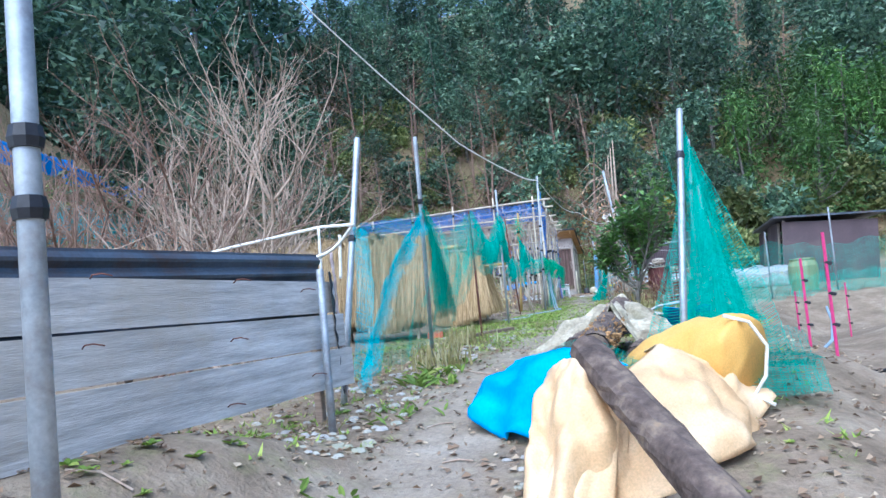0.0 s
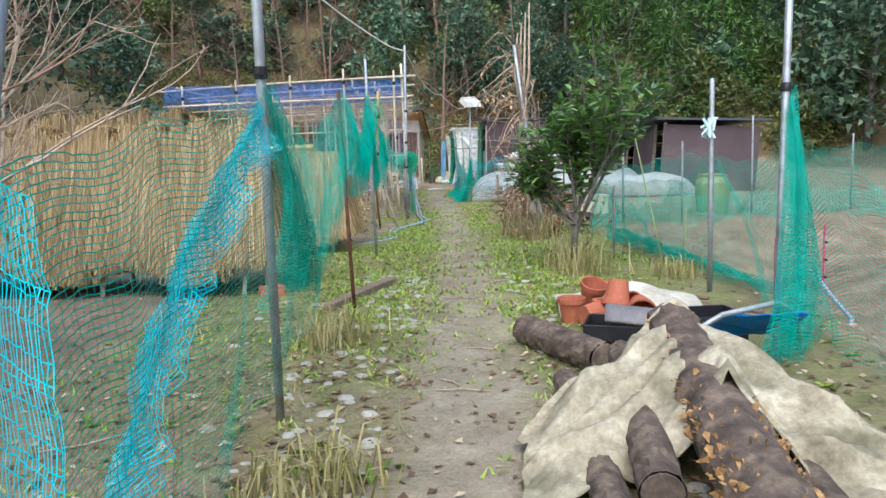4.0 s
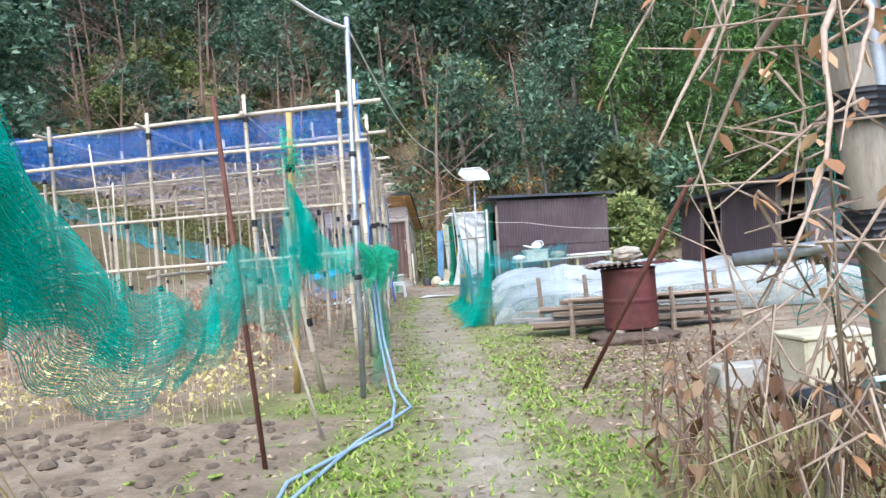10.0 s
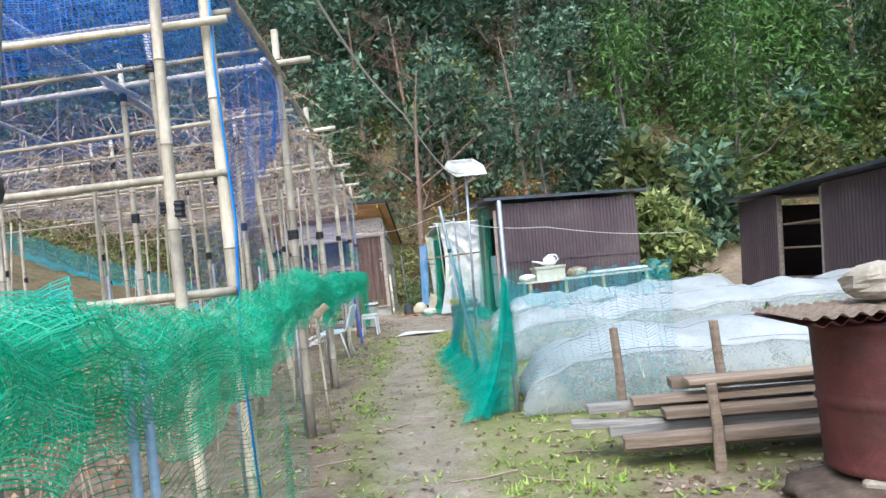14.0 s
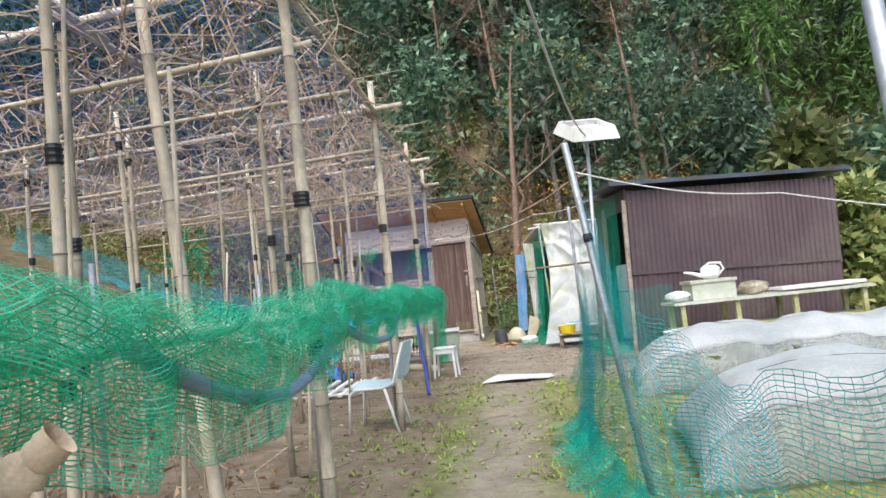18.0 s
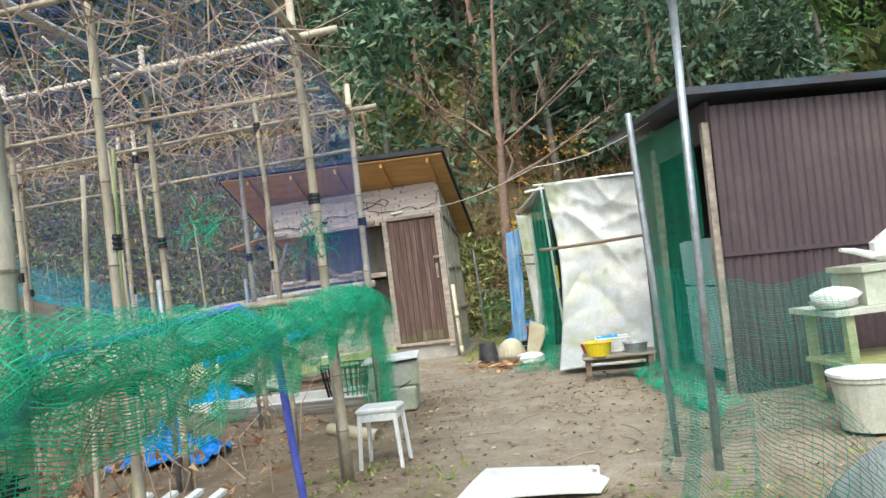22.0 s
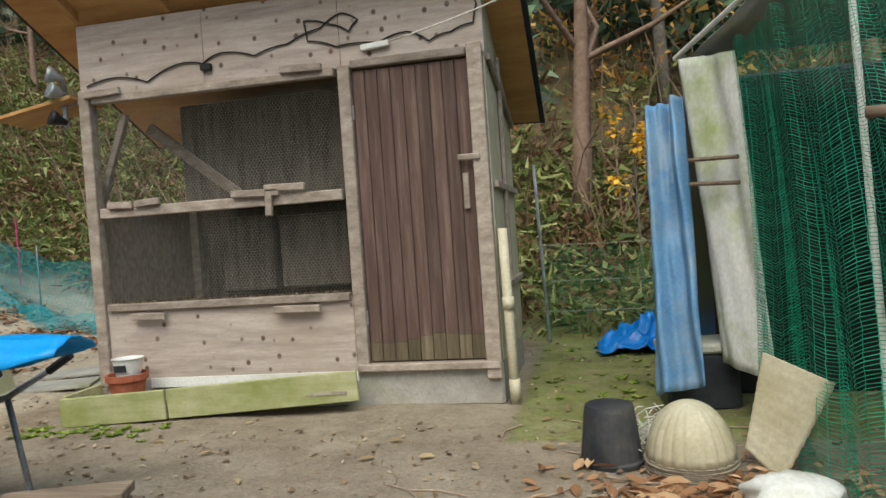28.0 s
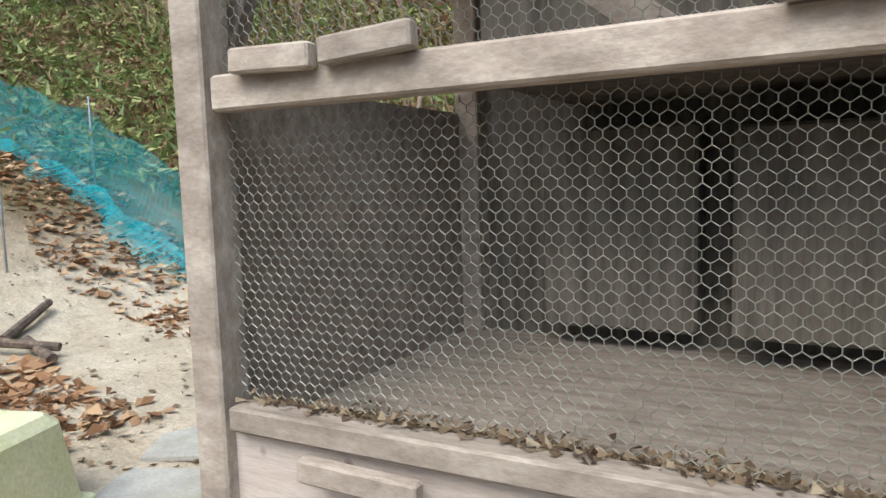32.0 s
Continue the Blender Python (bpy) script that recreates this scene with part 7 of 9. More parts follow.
for k in range(120):
    z = rnd.uniform(0.1, 1.9)
    x = 3.2 - 0.11 * z + rnd.gauss(-0.08, 0.12)
    p = Vector((x, 10.2 + rnd.gauss(0, 0.1), z))
    q.tube([p, p + Vector((rnd.gauss(0, 0.08), rnd.gauss(0, 0.06), rnd.gauss(0, 0.12))), p + Vector((rnd.gauss(0, 0.16), rnd.gauss(0, 0.1), rnd.gauss(-0.05, 0.22)))], [0.005, 0.004, 0.002], 4, False)
    big_leaf(dl, p, Vector((rnd.gauss(0, 0.7), rnd.gauss(0, 0.7), -0.7)).normalized(), rnd.uniform(0.04, 0.07), 0.5)
part("dead_vine", q, TWIG, vp, "pale dry twisted vine stems", smooth=True)
tagged(part("dead_foliage", dl, DEADLEAF, vp, "hanging brown leaves"), kind="stuff")
q = Shape()
net(q, draped([(3.0, 10.3, 2.3), (3.1, 10.35, 2.2)], [(2.85, 10.35, 0.9), (3.15, 10.3, 0.8)], 0, 0.06, 2, 0, 0.05), 0.35, 1.4, 0.04, 0.003)
part("net_strip", q, NETGREEN, vp, "torn green net strip")
q, dl = Shape(), Shape()
for k in range(130):
    x, y = max(2.75, rnd.gauss(3.3, 0.35)), rnd.uniform(10.5, 12.3)
    z, h = ground_z(x, y), rnd.uniform(0.25, 0.7)
    e = Vector((max(2.6, x + rnd.gauss(0, 0.15)), y + rnd.gauss(0, 0.15), z + h))
    q.tube([(x, y, z), (Vector((x, y, z)) + e) / 2 + Vector((rnd.gauss(0, 0.04), 0, 0.03)), e], [0.006, 0.005, 0.003], 4, False)
    for _ in range(3):
        big_leaf(dl, Vector((x, y, z)).lerp(e, rnd.uniform(0.3, 1)), Vector((rnd.gauss(0, 0.7), rnd.gauss(0, 0.7), -0.8)).normalized(), rnd.uniform(0.05, 0.1), 0.5)
wsh = thing("withered_shrub", (3.3, 11.3, gz(3.3, 11.3)), "withered shrub with hanging reddish brown leaves", "shrub")
tagged(part("stem_tangle", q, BROWNTWIG, wsh), kind="stuff")
tagged(part("foliage", dl, DEADLEAF, wsh), kind="stuff")

# stakes, drum and boards
pipe("rusty_stake", (2.63, 13.8, gz(2.63, 13.8)), (3.3, 12.85, 1.42), "leaning rusty steel stake", 0.016, RUST)
pipe("rusty_stake", (3.85, 14.8, gz(3.85, 14.8)), (3.83, 14.8, 0.98), "upright rusty steel stake", 0.014, RUST)
dr = thing("rusty_drum", (3.4, 16.25, gz(3.4, 16.25)), "rusty red oil drum stove on blocks with a tin lid", "oil drum")
gd = ground_z(3.4, 16.25)
prof = [(0.275, 0.0), (0.287, 0.01), (0.283, 0.03)]
for z in (0.05, 0.26, 0.28, 0.3, 0.32, 0.34, 0.54, 0.6, 0.62, 0.64):
    prof.append((0.295 if z in (0.3, 0.62) else 0.283, z))
q = Shape().turned((3.4, 16.25, gd + 0.13), prof + [(0.27, 0.64), (0.27, 0.1)], 36, False)
part("barrel", q, DRUM, dr, smooth=True)
single("earth_mound", lump((3.4, 16.2, gd + 0.02), (0.5, 0.42, 0.1), 26, 10, 0.3, 7.0), simple("dark_earth", [(0.3, (0.06, 0.04, 0.03)), (0.7, (0.15, 0.11, 0.08))], 12, rough=0.95, bump=0.8), "dark earth heaped round the drum foot", "soil", smooth=True)
for x, y in ((3.25, 16.1), (3.58, 16.12), (3.3, 16.42), (3.55, 16.42)):
    part("foot_block", Shape().box((x, y, gd + 0.06), (0.16, 0.14, 0.15), (0, 0, 20 * x), 0.015), STONE, dr)
q = Shape()
corrugated(q, lambda a, h, o: Vector((2.98 + a, 15.95 + h, gd + 0.8 + o + 0.03 * (a - 0.4))), 0.9, 0.62, 0.07, 0.011)
part("tin_lid", q, DRUM, dr, "rusty corrugated tin lid")
q = Shape()
corrugated(q, lambda a, h, o: Vector((2.93 + a, 15.9 + h, gd + 0.825 + o)), 0.55, 0.55, 0.07, 0.01)
part("tin_lid", q, PLANK_BROWN, dr, "curled rusty tin sheet")
single("stone", lump((3.4, 16.2, gd + 0.92), (0.15, 0.13, 0.085), 16, 10, 0.25, 2.0), STONE, "rough stone weighing down the drum lid", "stone")
bd = thing("timber_stack", (3.4, 17.2, gz(3.4, 17.2)), "stack of old dark boards held between short stakes", "timber stack")
gb = ground_z(3.4, 17.2)
for k, (x0, x1, y, z, ry, m) in enumerate(((2.35, 4.6, 17.0, 0.08, 0, PLANK_BROWN), (2.5, 4.7, 17.18, 0.1, 1, PLANK_BROWN), (2.3, 4.4, 17.1, 0.16, -1, PLANK_GREY), (2.6, 4.8, 17.05, 0.22, 1, PLANK_BROWN), (2.2, 3.9, 17.25, 0.24, 2, PLANK_GREY), (2.45, 4.5, 17.12, 0.29, 0, PLANK_BROWN), (2.1, 2.9, 17.15, 0.17, 4, PLANK_GREY), (2.7, 4.85, 17.25, 0.33, 1.5, PLANK_BROWN), (2.35, 4.3, 16.9, 0.13, -1, PLANK_BROWN), (3.6, 5.1, 17.05, 0.3, -2, PLANK_GREY), (2.75, 4.7, 17.1, 0.38, 0.5, PLANK_BROWN))):
    part("board", Shape().box(((x0 + x1) / 2, y, gb + z), (x1 - x0, rnd.uniform(0.09, 0.16), rnd.uniform(0.03, 0.06)), (0, ry * 0.6, rnd.uniform(-3, 3)), 0.004), m, bd)
for x, y, h in ((2.48, 17.75, 0.65), (3.05, 17.5, 0.66), (2.8, 16.78, 0.42), (3.95, 16.8, 0.48), (4.6, 17.4, 0.6)):
    q = Shape()
    q.tube([(x, y, gb - 0.05), (x + 0.01, y, gb + h * 0.5), (x, y, gb + h)], [0.032, 0.03, 0.028], 7)
    part("stake", q, PLANK_BROWN, bd)
single("concrete_block", Shape().box((3.75, 13.65, ground_z(3.75, 13.65) + 0.07), (0.42, 0.2, 0.17), (0, 0, 8), 0.012), CONCRETE, "old concrete block lying on the ground", "concrete block")
bx = thing("cream_box", (4.1, 13.2, gz(4.1, 13.2)), "weathered cream plastic crate on the ground", "box")
gq = ground_z(4.2, 13.3)
part("body", Shape().box((4.2, 13.4, gq + 0.2), (0.5, 0.36, 0.3), (0, 0, 12), 0.015), CREAM, bx)
part("rim", Shape().box((4.2, 13.4, gq + 0.36), (0.53, 0.39, 0.03), (0, 0, 12), 0.008), CREAM, bx)
single("old_board", Shape().box((4.15, 13.2, gq + 0.03), (0.8, 0.5, 0.05), (0, 4, 20), 0.006), PLANK_BROWN, "old board under the cream crate", "board")
single("black_bag", lump((3.95, 12.7, ground_z(3.95, 12.7) + 0.07), (0.22, 0.16, 0.09), 18, 10, 0.3, 3.0), BLACKPL, "crumpled black plastic on the ground", "bag", smooth=True)

# crop tunnels
def tunnel(x0, x1, y, hw, h, label, tilt=0.0):
    g = ground_z((x0 + x1) / 2, y)
    root = thing("crop_tunnel", ((x0 + x1) / 2, y, g), label, "crop tunnel", "white netted crop tunnels")
    def fn(u, v):
        a = math.pi * v
        x = x0 + (x1 - x0) * u
        e = min(1.0, min(u, 1 - u) * (x1 - x0) / 0.45 + 0.02) ** 0.5
        hoop = 0.9 + 0.1 * abs(math.cos(math.pi * u * (x1 - x0) / 0.9))
        hh = h * e * hoop
        return (x + 0.03 * wob(u * 9, v * 5, y, 1), y + tilt * u - hw * (1.05 - 0.05 * e) * math.cos(a) + 0.04 * wob(u * 14, v * 4, y + 2, 1), g + 0.02 + hh * max(0.0, math.sin(a)) ** 0.7 + 0.025 * wob(u * 16, v * 9, y, 1) * math.sin(a))
    def ruffled(u, v):
        return Vector(fn(u, v)) + Vector((0.0, 0.02 * math.sin(40 * u + 3 * wob(u * 6, v * 3, y, 1)) * math.sin(3.14 * v), 0.03 * abs(wob(u * 20, v * 6, y, 1)) + 0.014 * math.sin(55 * u + 9 * v + 4 * wob(u * 5, v * 4, y, 1)) * math.sin(3.14 * v)))
    for v0, v1, m, lb in ((0.0, 0.2, FLEECETHIN, "thin see-through side of the netting"), (0.2, 0.8, FLEECE, "fine white insect netting"), (0.8, 1.0, FLEECETHIN, "thin see-through side of the netting")):
        part("white_net", Shape().slab(lambda u, v: ruffled(u, v0 + (v1 - v0) * v), 150, 8 if m is FLEECETHIN else 22, 0.002), m, root, lb, smooth=True)
    for k in range(3):
        v = 0.2 + 0.24 * k + 0.03 * math.sin(7 * y + 3 * k)
        part("net_seam", Shape().tube([Vector(fn(i / 40, v)) + Vector((0, 0, 0.012)) for i in range(41)], 0.0016, 4), GREYPL, root)
    for k in range(int((x1 - x0) / 0.9) + 1):
        u = min(0.97, max(0.03, k * 0.9 / (x1 - x0)))
        part("hoop", Shape().tube([Vector(fn(u, j / 10)) - Vector((0, 0, 0.012)) for j in range(11)], 0.006, 6), BAMBOO_G, root)
    q = Shape()
    for _ in range(int((x1 - x0) * 26)):
        x, yy = rnd.uniform(x0 + 0.3, x1 - 0.3), y + rnd.uniform(-hw, hw) * 0.7
        clump(q, (x, yy, g + h * 0.3), 0.15, 0.17, 10, 0.8, 0.1, 0.8)
    tagged(part("leafy_crop", q, SHRUB, root, "leafy vegetables under the net"), kind="stuff")
    return root


tunnel(1.85, 7.2, 19.0, 0.7, 0.52, "white net crop tunnel over leafy vegetables")
tunnel(1.65, 6.6, 21.9, 0.75, 0.56, "white net crop tunnel beside the path net", 0.3)
tunnel(1.5, 5.8, 24.9, 0.7, 0.56, "white net crop tunnel near the shed", 0.3)

# path-side net and its poles
PT = [(1.86, 18.6, 1.0), (1.6, 19.5, 0.8), (1.3, 20.6, 1.1), (1.24, 21.3, 1.5), (1.2, 22.9, 0.8), (1.08, 24.4, 0.9), (1.02, 25.6, 0.85), (1.0, 26.55, 1.18), (1.5, 26.9, 1.0), (2.2, 27.1, 0.95)]
PL = [(1.7, 18.4, 0.03), (1.55, 19.5, 0.03), (1.35, 20.6, 0.03), (1.15, 21.8, 0.03), (1.05, 23.0, 0.03), (0.92, 24.5, 0.03), (0.9, 25.6, 0.03), (0.98, 26.6, 0.03), (1.5, 26.95, 0.03), (2.2, 27.15, 0.03)]
q = Nets()
net(q, draped(PT, PL, 0.03, 0.04, 9, 0.7, 0.05), 9.8, 0.98, 0.024, 0.0024)
for j in range(3):
    net(q, draped([(1.82, 18.55, 1.05), (1.8, 18.7, 1.0)], [(1.45, 18.25, 0.03), (1.7, 18.6, 0.03)], 0, 0.05, 3, j, 0.05), 0.4, 1.05, 0.022, 0.003)
    net(q, draped([(p[0], p[1], 0.18) for p in PL[:5]], [(p[0] - 0.2, p[1], 0.02) for p in PL[:5]], 0, 0.05, 8, j * 1.4, 0.03), 6.2, 0.25, 0.022, 0.003)
single("garden_net", q, NETGREEN, "turquoise net fence along the vegetable beds", "net")
q = Nets()
for j in range(1):
    net(q, draped([(1.62, 19.3, 0.78), (1.5, 19.8, 0.88), (1.3, 20.6, 1.2), (1.2, 21.28, 1.7)], [(1.6, 19.3, 0.05), (1.52, 19.8, 0.03), (1.42, 20.6, 0.03), (1.35, 21.25, 0.03)], 0.02, 0.03, 4, j, 0.03), 2.1, 1.2, 0.03, 0.0024)
    net(q, draped([(1.2, 21.3, 1.68), (1.15, 22.1, 1.05), (1.1, 23.4, 0.85)], [(1.2, 21.3, 0.1), (1.05, 22.1, 0.05), (1.0, 23.4, 0.05)], 0, 0.03, 3, j * 2, 0.03), 1.6, 1.1, 0.024, 0.003)
single("garden_net", q, NETTEAL, "teal net pulled up to a leaning pole", "net")
pipe("steel_pole", (1.8, 18.57, gz(1.8, 18.57)), (1.84, 18.9, 1.68), "steel net pole by the crop tunnel", 0.019, ties=(0.45,))
pipe("steel_pole", (1.4, 21.19, gz(1.4, 21.19)), (1.155, 21.26, 1.9), "leaning steel net pole by the crop tunnel", 0.02, ties=(0.72,))
pipe("steel_pole", (1.02, 26.62, gz(1.02, 26.62)), (0.99, 26.5, 2.1), "steel net pole near the yard", 0.02)
rope("rope", [(1.18, 21.27, 1.74), (2.4, 22.0, 1.55), (4.4, 23.0, 1.3)], "thin white cord along the net", 0.004, sag=0.05)

# ---- the yard ----
lamp = thing("shaded_post_lamp", (1.2, 26.33, gz(1.2, 26.33)), "steel post with a white slatted shade on top", "post lamp")
part("post", Shape().tube([(1.2, 26.33, gz(1.2, 26.33)), (1.32, 26.38, 2.88)], 0.024, 12), STEEL, lamp, smooth=True)
SHADE = pose(1.32, 26.4, 2.99, 24, -2, 25)
for k in range(6):
    w = 0.29 - 0.012 * abs(k - 2.5)
    part("slat", Shape().loft([[SHADE @ Vector((x, -0.28 + 0.1 * k + a, z)) for a, z in ((0, 0.02), (0.085, 0.05), (0.085, 0.058), (0, 0.03))] for x in (-w, w)]), WHITEPL, lamp, "white slat")
for a, c in (((-0.31, -0.31), (0.31, -0.31)), ((0.31, -0.31), (0.31, 0.31)), ((0.31, 0.31), (-0.31, 0.31)), ((-0.31, 0.31), (-0.31, -0.31))):
    part("rim", Shape().loft([[SHADE @ Vector((p[0] * k, p[1] * k, z)) for p, k, z in ((a, 1.02, -0.03), (c, 1.02, -0.03), (c, 0.84, 0.13), (a, 0.84, 0.13))], [SHADE @ Vector((p[0] * k, p[1] * k, z)) for p, k, z in ((a, 0.98, -0.03), (c, 0.98, -0.03), (c, 0.8, 0.125), (a, 0.8, 0.125))]]), WHITEPL, lamp)
part("bulb_holder", Shape().turned((1.325, 26.39, 2.85), [(0.03, 0), (0.05, 0.03), (0.05, 0.09), (0.03, 0.11)], 12), STEEL, lamp)
rope("cable", [(0.93, 14.48, 3.1), (0.63, 13.8, 3.17), (-0.15, 12.0, 3.74), (-1.55, 8.73, 5.7), (-3.2, 4.9, 8.6)], "thick pale overhead cable", 0.014, ROPE, 0.03, category="cable")
rope("cable", [(0.93, 14.5, 3.12), (1.0, 20.0, 2.75), (1.32, 26.38, 2.95)], "overhead cable sagging to the lamp post", 0.009, ROPE, 0.25, category="cable")
rope("cord", [(1.7, 29.0, 2.62), (0.2, 31.0, 2.5), (-2.1, 33.2, 2.42)], "thin pale cord to the hen house", 0.005, sag=0.12)

sheetp = thing("plastic_sheet", (0.12, 26.3, gz(0.12, 26.3)), "dirty white plastic panel lying on the path", "panel")
part("sheet", Shape().slab(lambda u, v: (-0.28 + 0.82 * u + 0.12 * v, 26.0 + 0.62 * v + 0.05 * u, ground_z(0.1, 26.3) + 0.03 + 0.02 * math.sin(3 * u + 2 * v)), 10, 8, 0.006), WHITEPL, sheetp)


def stool(x, y, h=0.4, w=0.3, d=0.26, label="white plastic garden stool", turn=0.0):
    g = ground_z(x, y)
    root = thing("stool", (x, y, g), label, "stool", "plastic stools")
    part("seat", Shape().box((x, y, g + h - 0.02), (w, d, 0.04), (0, 0, turn), 0.012), WHITEPL, root)
    part("apron", Shape().box((x, y, g + h - 0.065), (w * 0.92, d * 0.92, 0.06), (0, 0, turn), 0.005), WHITEPL, root)
    for sx in (-1, 1):
        for sy in (-1, 1):
            c = Matrix.Rotation(radians(turn), 3, "Z")
            a = c @ Vector((sx * w * 0.43, sy * d * 0.42, 0))
            e = c @ Vector((sx * w * 0.5, sy * d * 0.5, 0))
            part("leg", Shape().tube([(x + a.x, y + a.y, g + h - 0.05), (x + e.x, y + e.y, g)], [0.018, 0.015], 6), WHITEPL, root)
    return root


stool(-0.93, 27.0, 0.42, 0.3, 0.24, "white plastic stool on the mud")
cx, cy = -0.76, 23.4
gc = ground_z(cx, cy)
chr_ = thing("garden_chair", (cx, cy, gc), "white tube-legged garden chair with a pale blue seat", "chair")
part("seat", Shape().slab(lambda u, v: (cx - 0.19 + 0.38 * u, cy - 0.18 + 0.38 * v, gc + 0.4 + 0.012 * math.sin(3.14 * u) * -1 + 0.02 * v), 8, 8, 0.022), PALECYAN, chr_, smooth=False)
part("backrest", Shape().slab(lambda u, v: (cx + 0.23 + 0.07 * v, cy - 0.17 + 0.36 * u, gc + 0.46 + 0.3 * v), 8, 6, 0.02), PALECYAN, chr_)
for sy in (-1, 1):
    part("side_tube", Shape().tube([(cx - 0.22, cy + sy * 0.19, gc), (cx - 0.2, cy + sy * 0.19, gc + 0.34), (cx - 0.15, cy + sy * 0.19, gc + 0.385), (cx + 0.1, cy + sy * 0.19, gc + 0.385), (cx + 0.2, cy + sy * 0.19, gc + 0.42), (cx + 0.31, cy + sy * 0.17, gc + 0.76)], 0.013, 8), WHITEPL, chr_, smooth=True)
    part("back_leg", Shape().tube([(cx + 0.12, cy + sy * 0.19, gc + 0.38), (cx + 0.22, cy + sy * 0.2, gc)], 0.013, 8), WHITEPL, chr_, smooth=True)
part("stretcher", Shape().tube([(cx - 0.2, cy - 0.19, gc + 0.34), (cx - 0.2, cy + 0.19, gc + 0.34)], 0.012, 8), WHITEPL, chr_, smooth=True)
lad = thing("white_ladder_frame", (-2.35, 25.9, gz(-2.35, 25.9)), "white metal rack frame lying on the bed", "rack")
gl = ground_z(-2, 25.6) + 0.06
for y in (25.3, 25.75):
    part("rail", Shape().box((-2.3, y + 0.3, gl), (1.3, 0.035, 0.03), (0, 0, 6), 0.004), WHITEPL, lad)
for k in range(4):
    part("rung", Shape().box((-2.25 + 0.17 * k, 25.83, gl + 0.05), (0.06, 0.55, 0.03), (14, 0, -18), 0.004), WHITEPL, lad)
ped = thing("foam_box_stack", (-1.38, 29.05, gz(-1.38, 29.05)), "two mossy foam boxes stacked under a white board", "box stack")
gp = ground_z(-1.2, 29.1)
for z, t in ((0.13, 0), (0.37, 5)):
    part("foam_box", Shape().box((-1.38, 29.05, gp + z), (0.42 + 0.06 * (z > 0.3), 0.36, 0.235), (0, 0, 8 + t), 0.015, 1.08), STYRO, ped)
part("lid_board", Shape().box((-1.39, 29.03, gp + 0.53), (0.56, 0.44, 0.022), (2, -2, 10), 0.004), WHITEPL, ped)
part("strap", Shape().tube([(-1.6, 28.85, gp + 0.25), (-1.36, 28.86, gp + 0.21), (-1.18, 28.9, gp + 0.3)], 0.006, 5), BLACKPL, ped)
single("gutter_pipe", Shape().tube([(-1.75, 28.1, gz(-1.7, 28.1) + 0.06), (-1.2, 27.75, gz(-1.2, 27.8) + 0.05)], 0.055, 12, False), CREAM, "short pale plastic pipe on the ground", "pipe", smooth=True)
for k, (x, y, L, a) in enumerate(((-2.8, 29.5, 1.9, 4), (-2.6, 29.2, 1.7, 2), (-3.0, 29.8, 2.2, 5))):
    single("bed_edging_board", Shape().box((x, y, ground_z(x, y) + 0.06 + 0.03 * k), (L, 0.04, 0.1), (0, 0, a), 0.005), WHITEPL if k != 1 else PLANK_GREY, "weathered board edging the bed", "board", "bed edging boards")


def tarp_heap(x, y, sx, sy, h, mat, label, name="tarpaulin"):
    def fn(u, v):
        xx, yy = x + (u - 0.5) * sx, y + (v - 0.5) * sy
        xx, yy = xx + 0.07 * wob(u * 5, v * 5, x + 3, 1), yy + 0.07 * wob(u * 5, v * 5, x + 8, 1)
        heap = h * math.exp(-((u - 0.5) / 0.34) ** 2 - ((v - 0.5) / 0.36) ** 2)
        fold = 1 - abs(math.sin(9 * u + 7 * v + 2.5 * wob(u * 4, v * 4, x, 1))) ** 0.6
        crease = 1 - abs(math.sin(15 * v - 11 * u + 3 * wob(u * 3, v * 5, x + 5, 1))) ** 0.6
        return (xx, yy, ground_z(xx, yy) + 0.02 + heap * (0.5 + 0.55 * fold + 0.4 * crease) + 0.035 * fold + 0.02 * crease)
    return single(name, cloth(fn, 52, 44), mat, label, "tarpaulin", smooth=True)


tarp_heap(-4.2, 30.6, 0.8, 0.6, 0.3, CYANSACK, "bright blue tarpaulin crumpled under the barrow")
tarp_heap(-3.0, 27.6, 0.9, 0.6, 0.3, BLUETARP, "blue tarpaulin crumpled between the canes")
single("white_jug", lump((-3.4, 25.6, ground_z(-3.4, 25.6) + 0.12), (0.13, 0.1, 0.13), 16, 10, 0.12, 2), WHITEPL, "white plastic container on the bed", "container", smooth=True)
for a, c in (((-15.6, 13.4), (-15.4, 16.2)), ((-15.2, 15.6), (-15.6, 19.6))):
    a3, c3 = Vector((*a, ground_z(*a) - 0.1)), Vector((*c, ground_z(*c) - 0.1))
    single("tarpaulin", cloth(lambda u, v: a3.lerp(c3, u) + Vector((0.08 * math.sin(9 * u + 3 * v), 0, (0.9 - 0.15 * math.sin(3 * u)) * v + 0.05 * wob(u * 5, v * 3, 1, 1))), 26, 10), BLUETARP, "blue tarpaulin screen up on the terraced slope", "tarpaulin", "terrace tarpaulins", smooth=True)
q = Nets()
TN = [(-12.6, 11.0), (-12.4, 14.0), (-12.6, 17.5), (-12.2, 21.0)]
for j in range(2):
    net(q, draped([(x, y, ground_z(x, y) + 1.15 - 0.3 * j) for x, y in TN], [(x + 0.3, y, ground_z(x + 0.3, y)) for x, y in TN], 0.15, 0.1, 7, j, 0.1), 10.2, 1.2, 0.05, 0.006)
single("garden_net", q, NETTEAL, "teal net sagging along the terraced slope", "net")

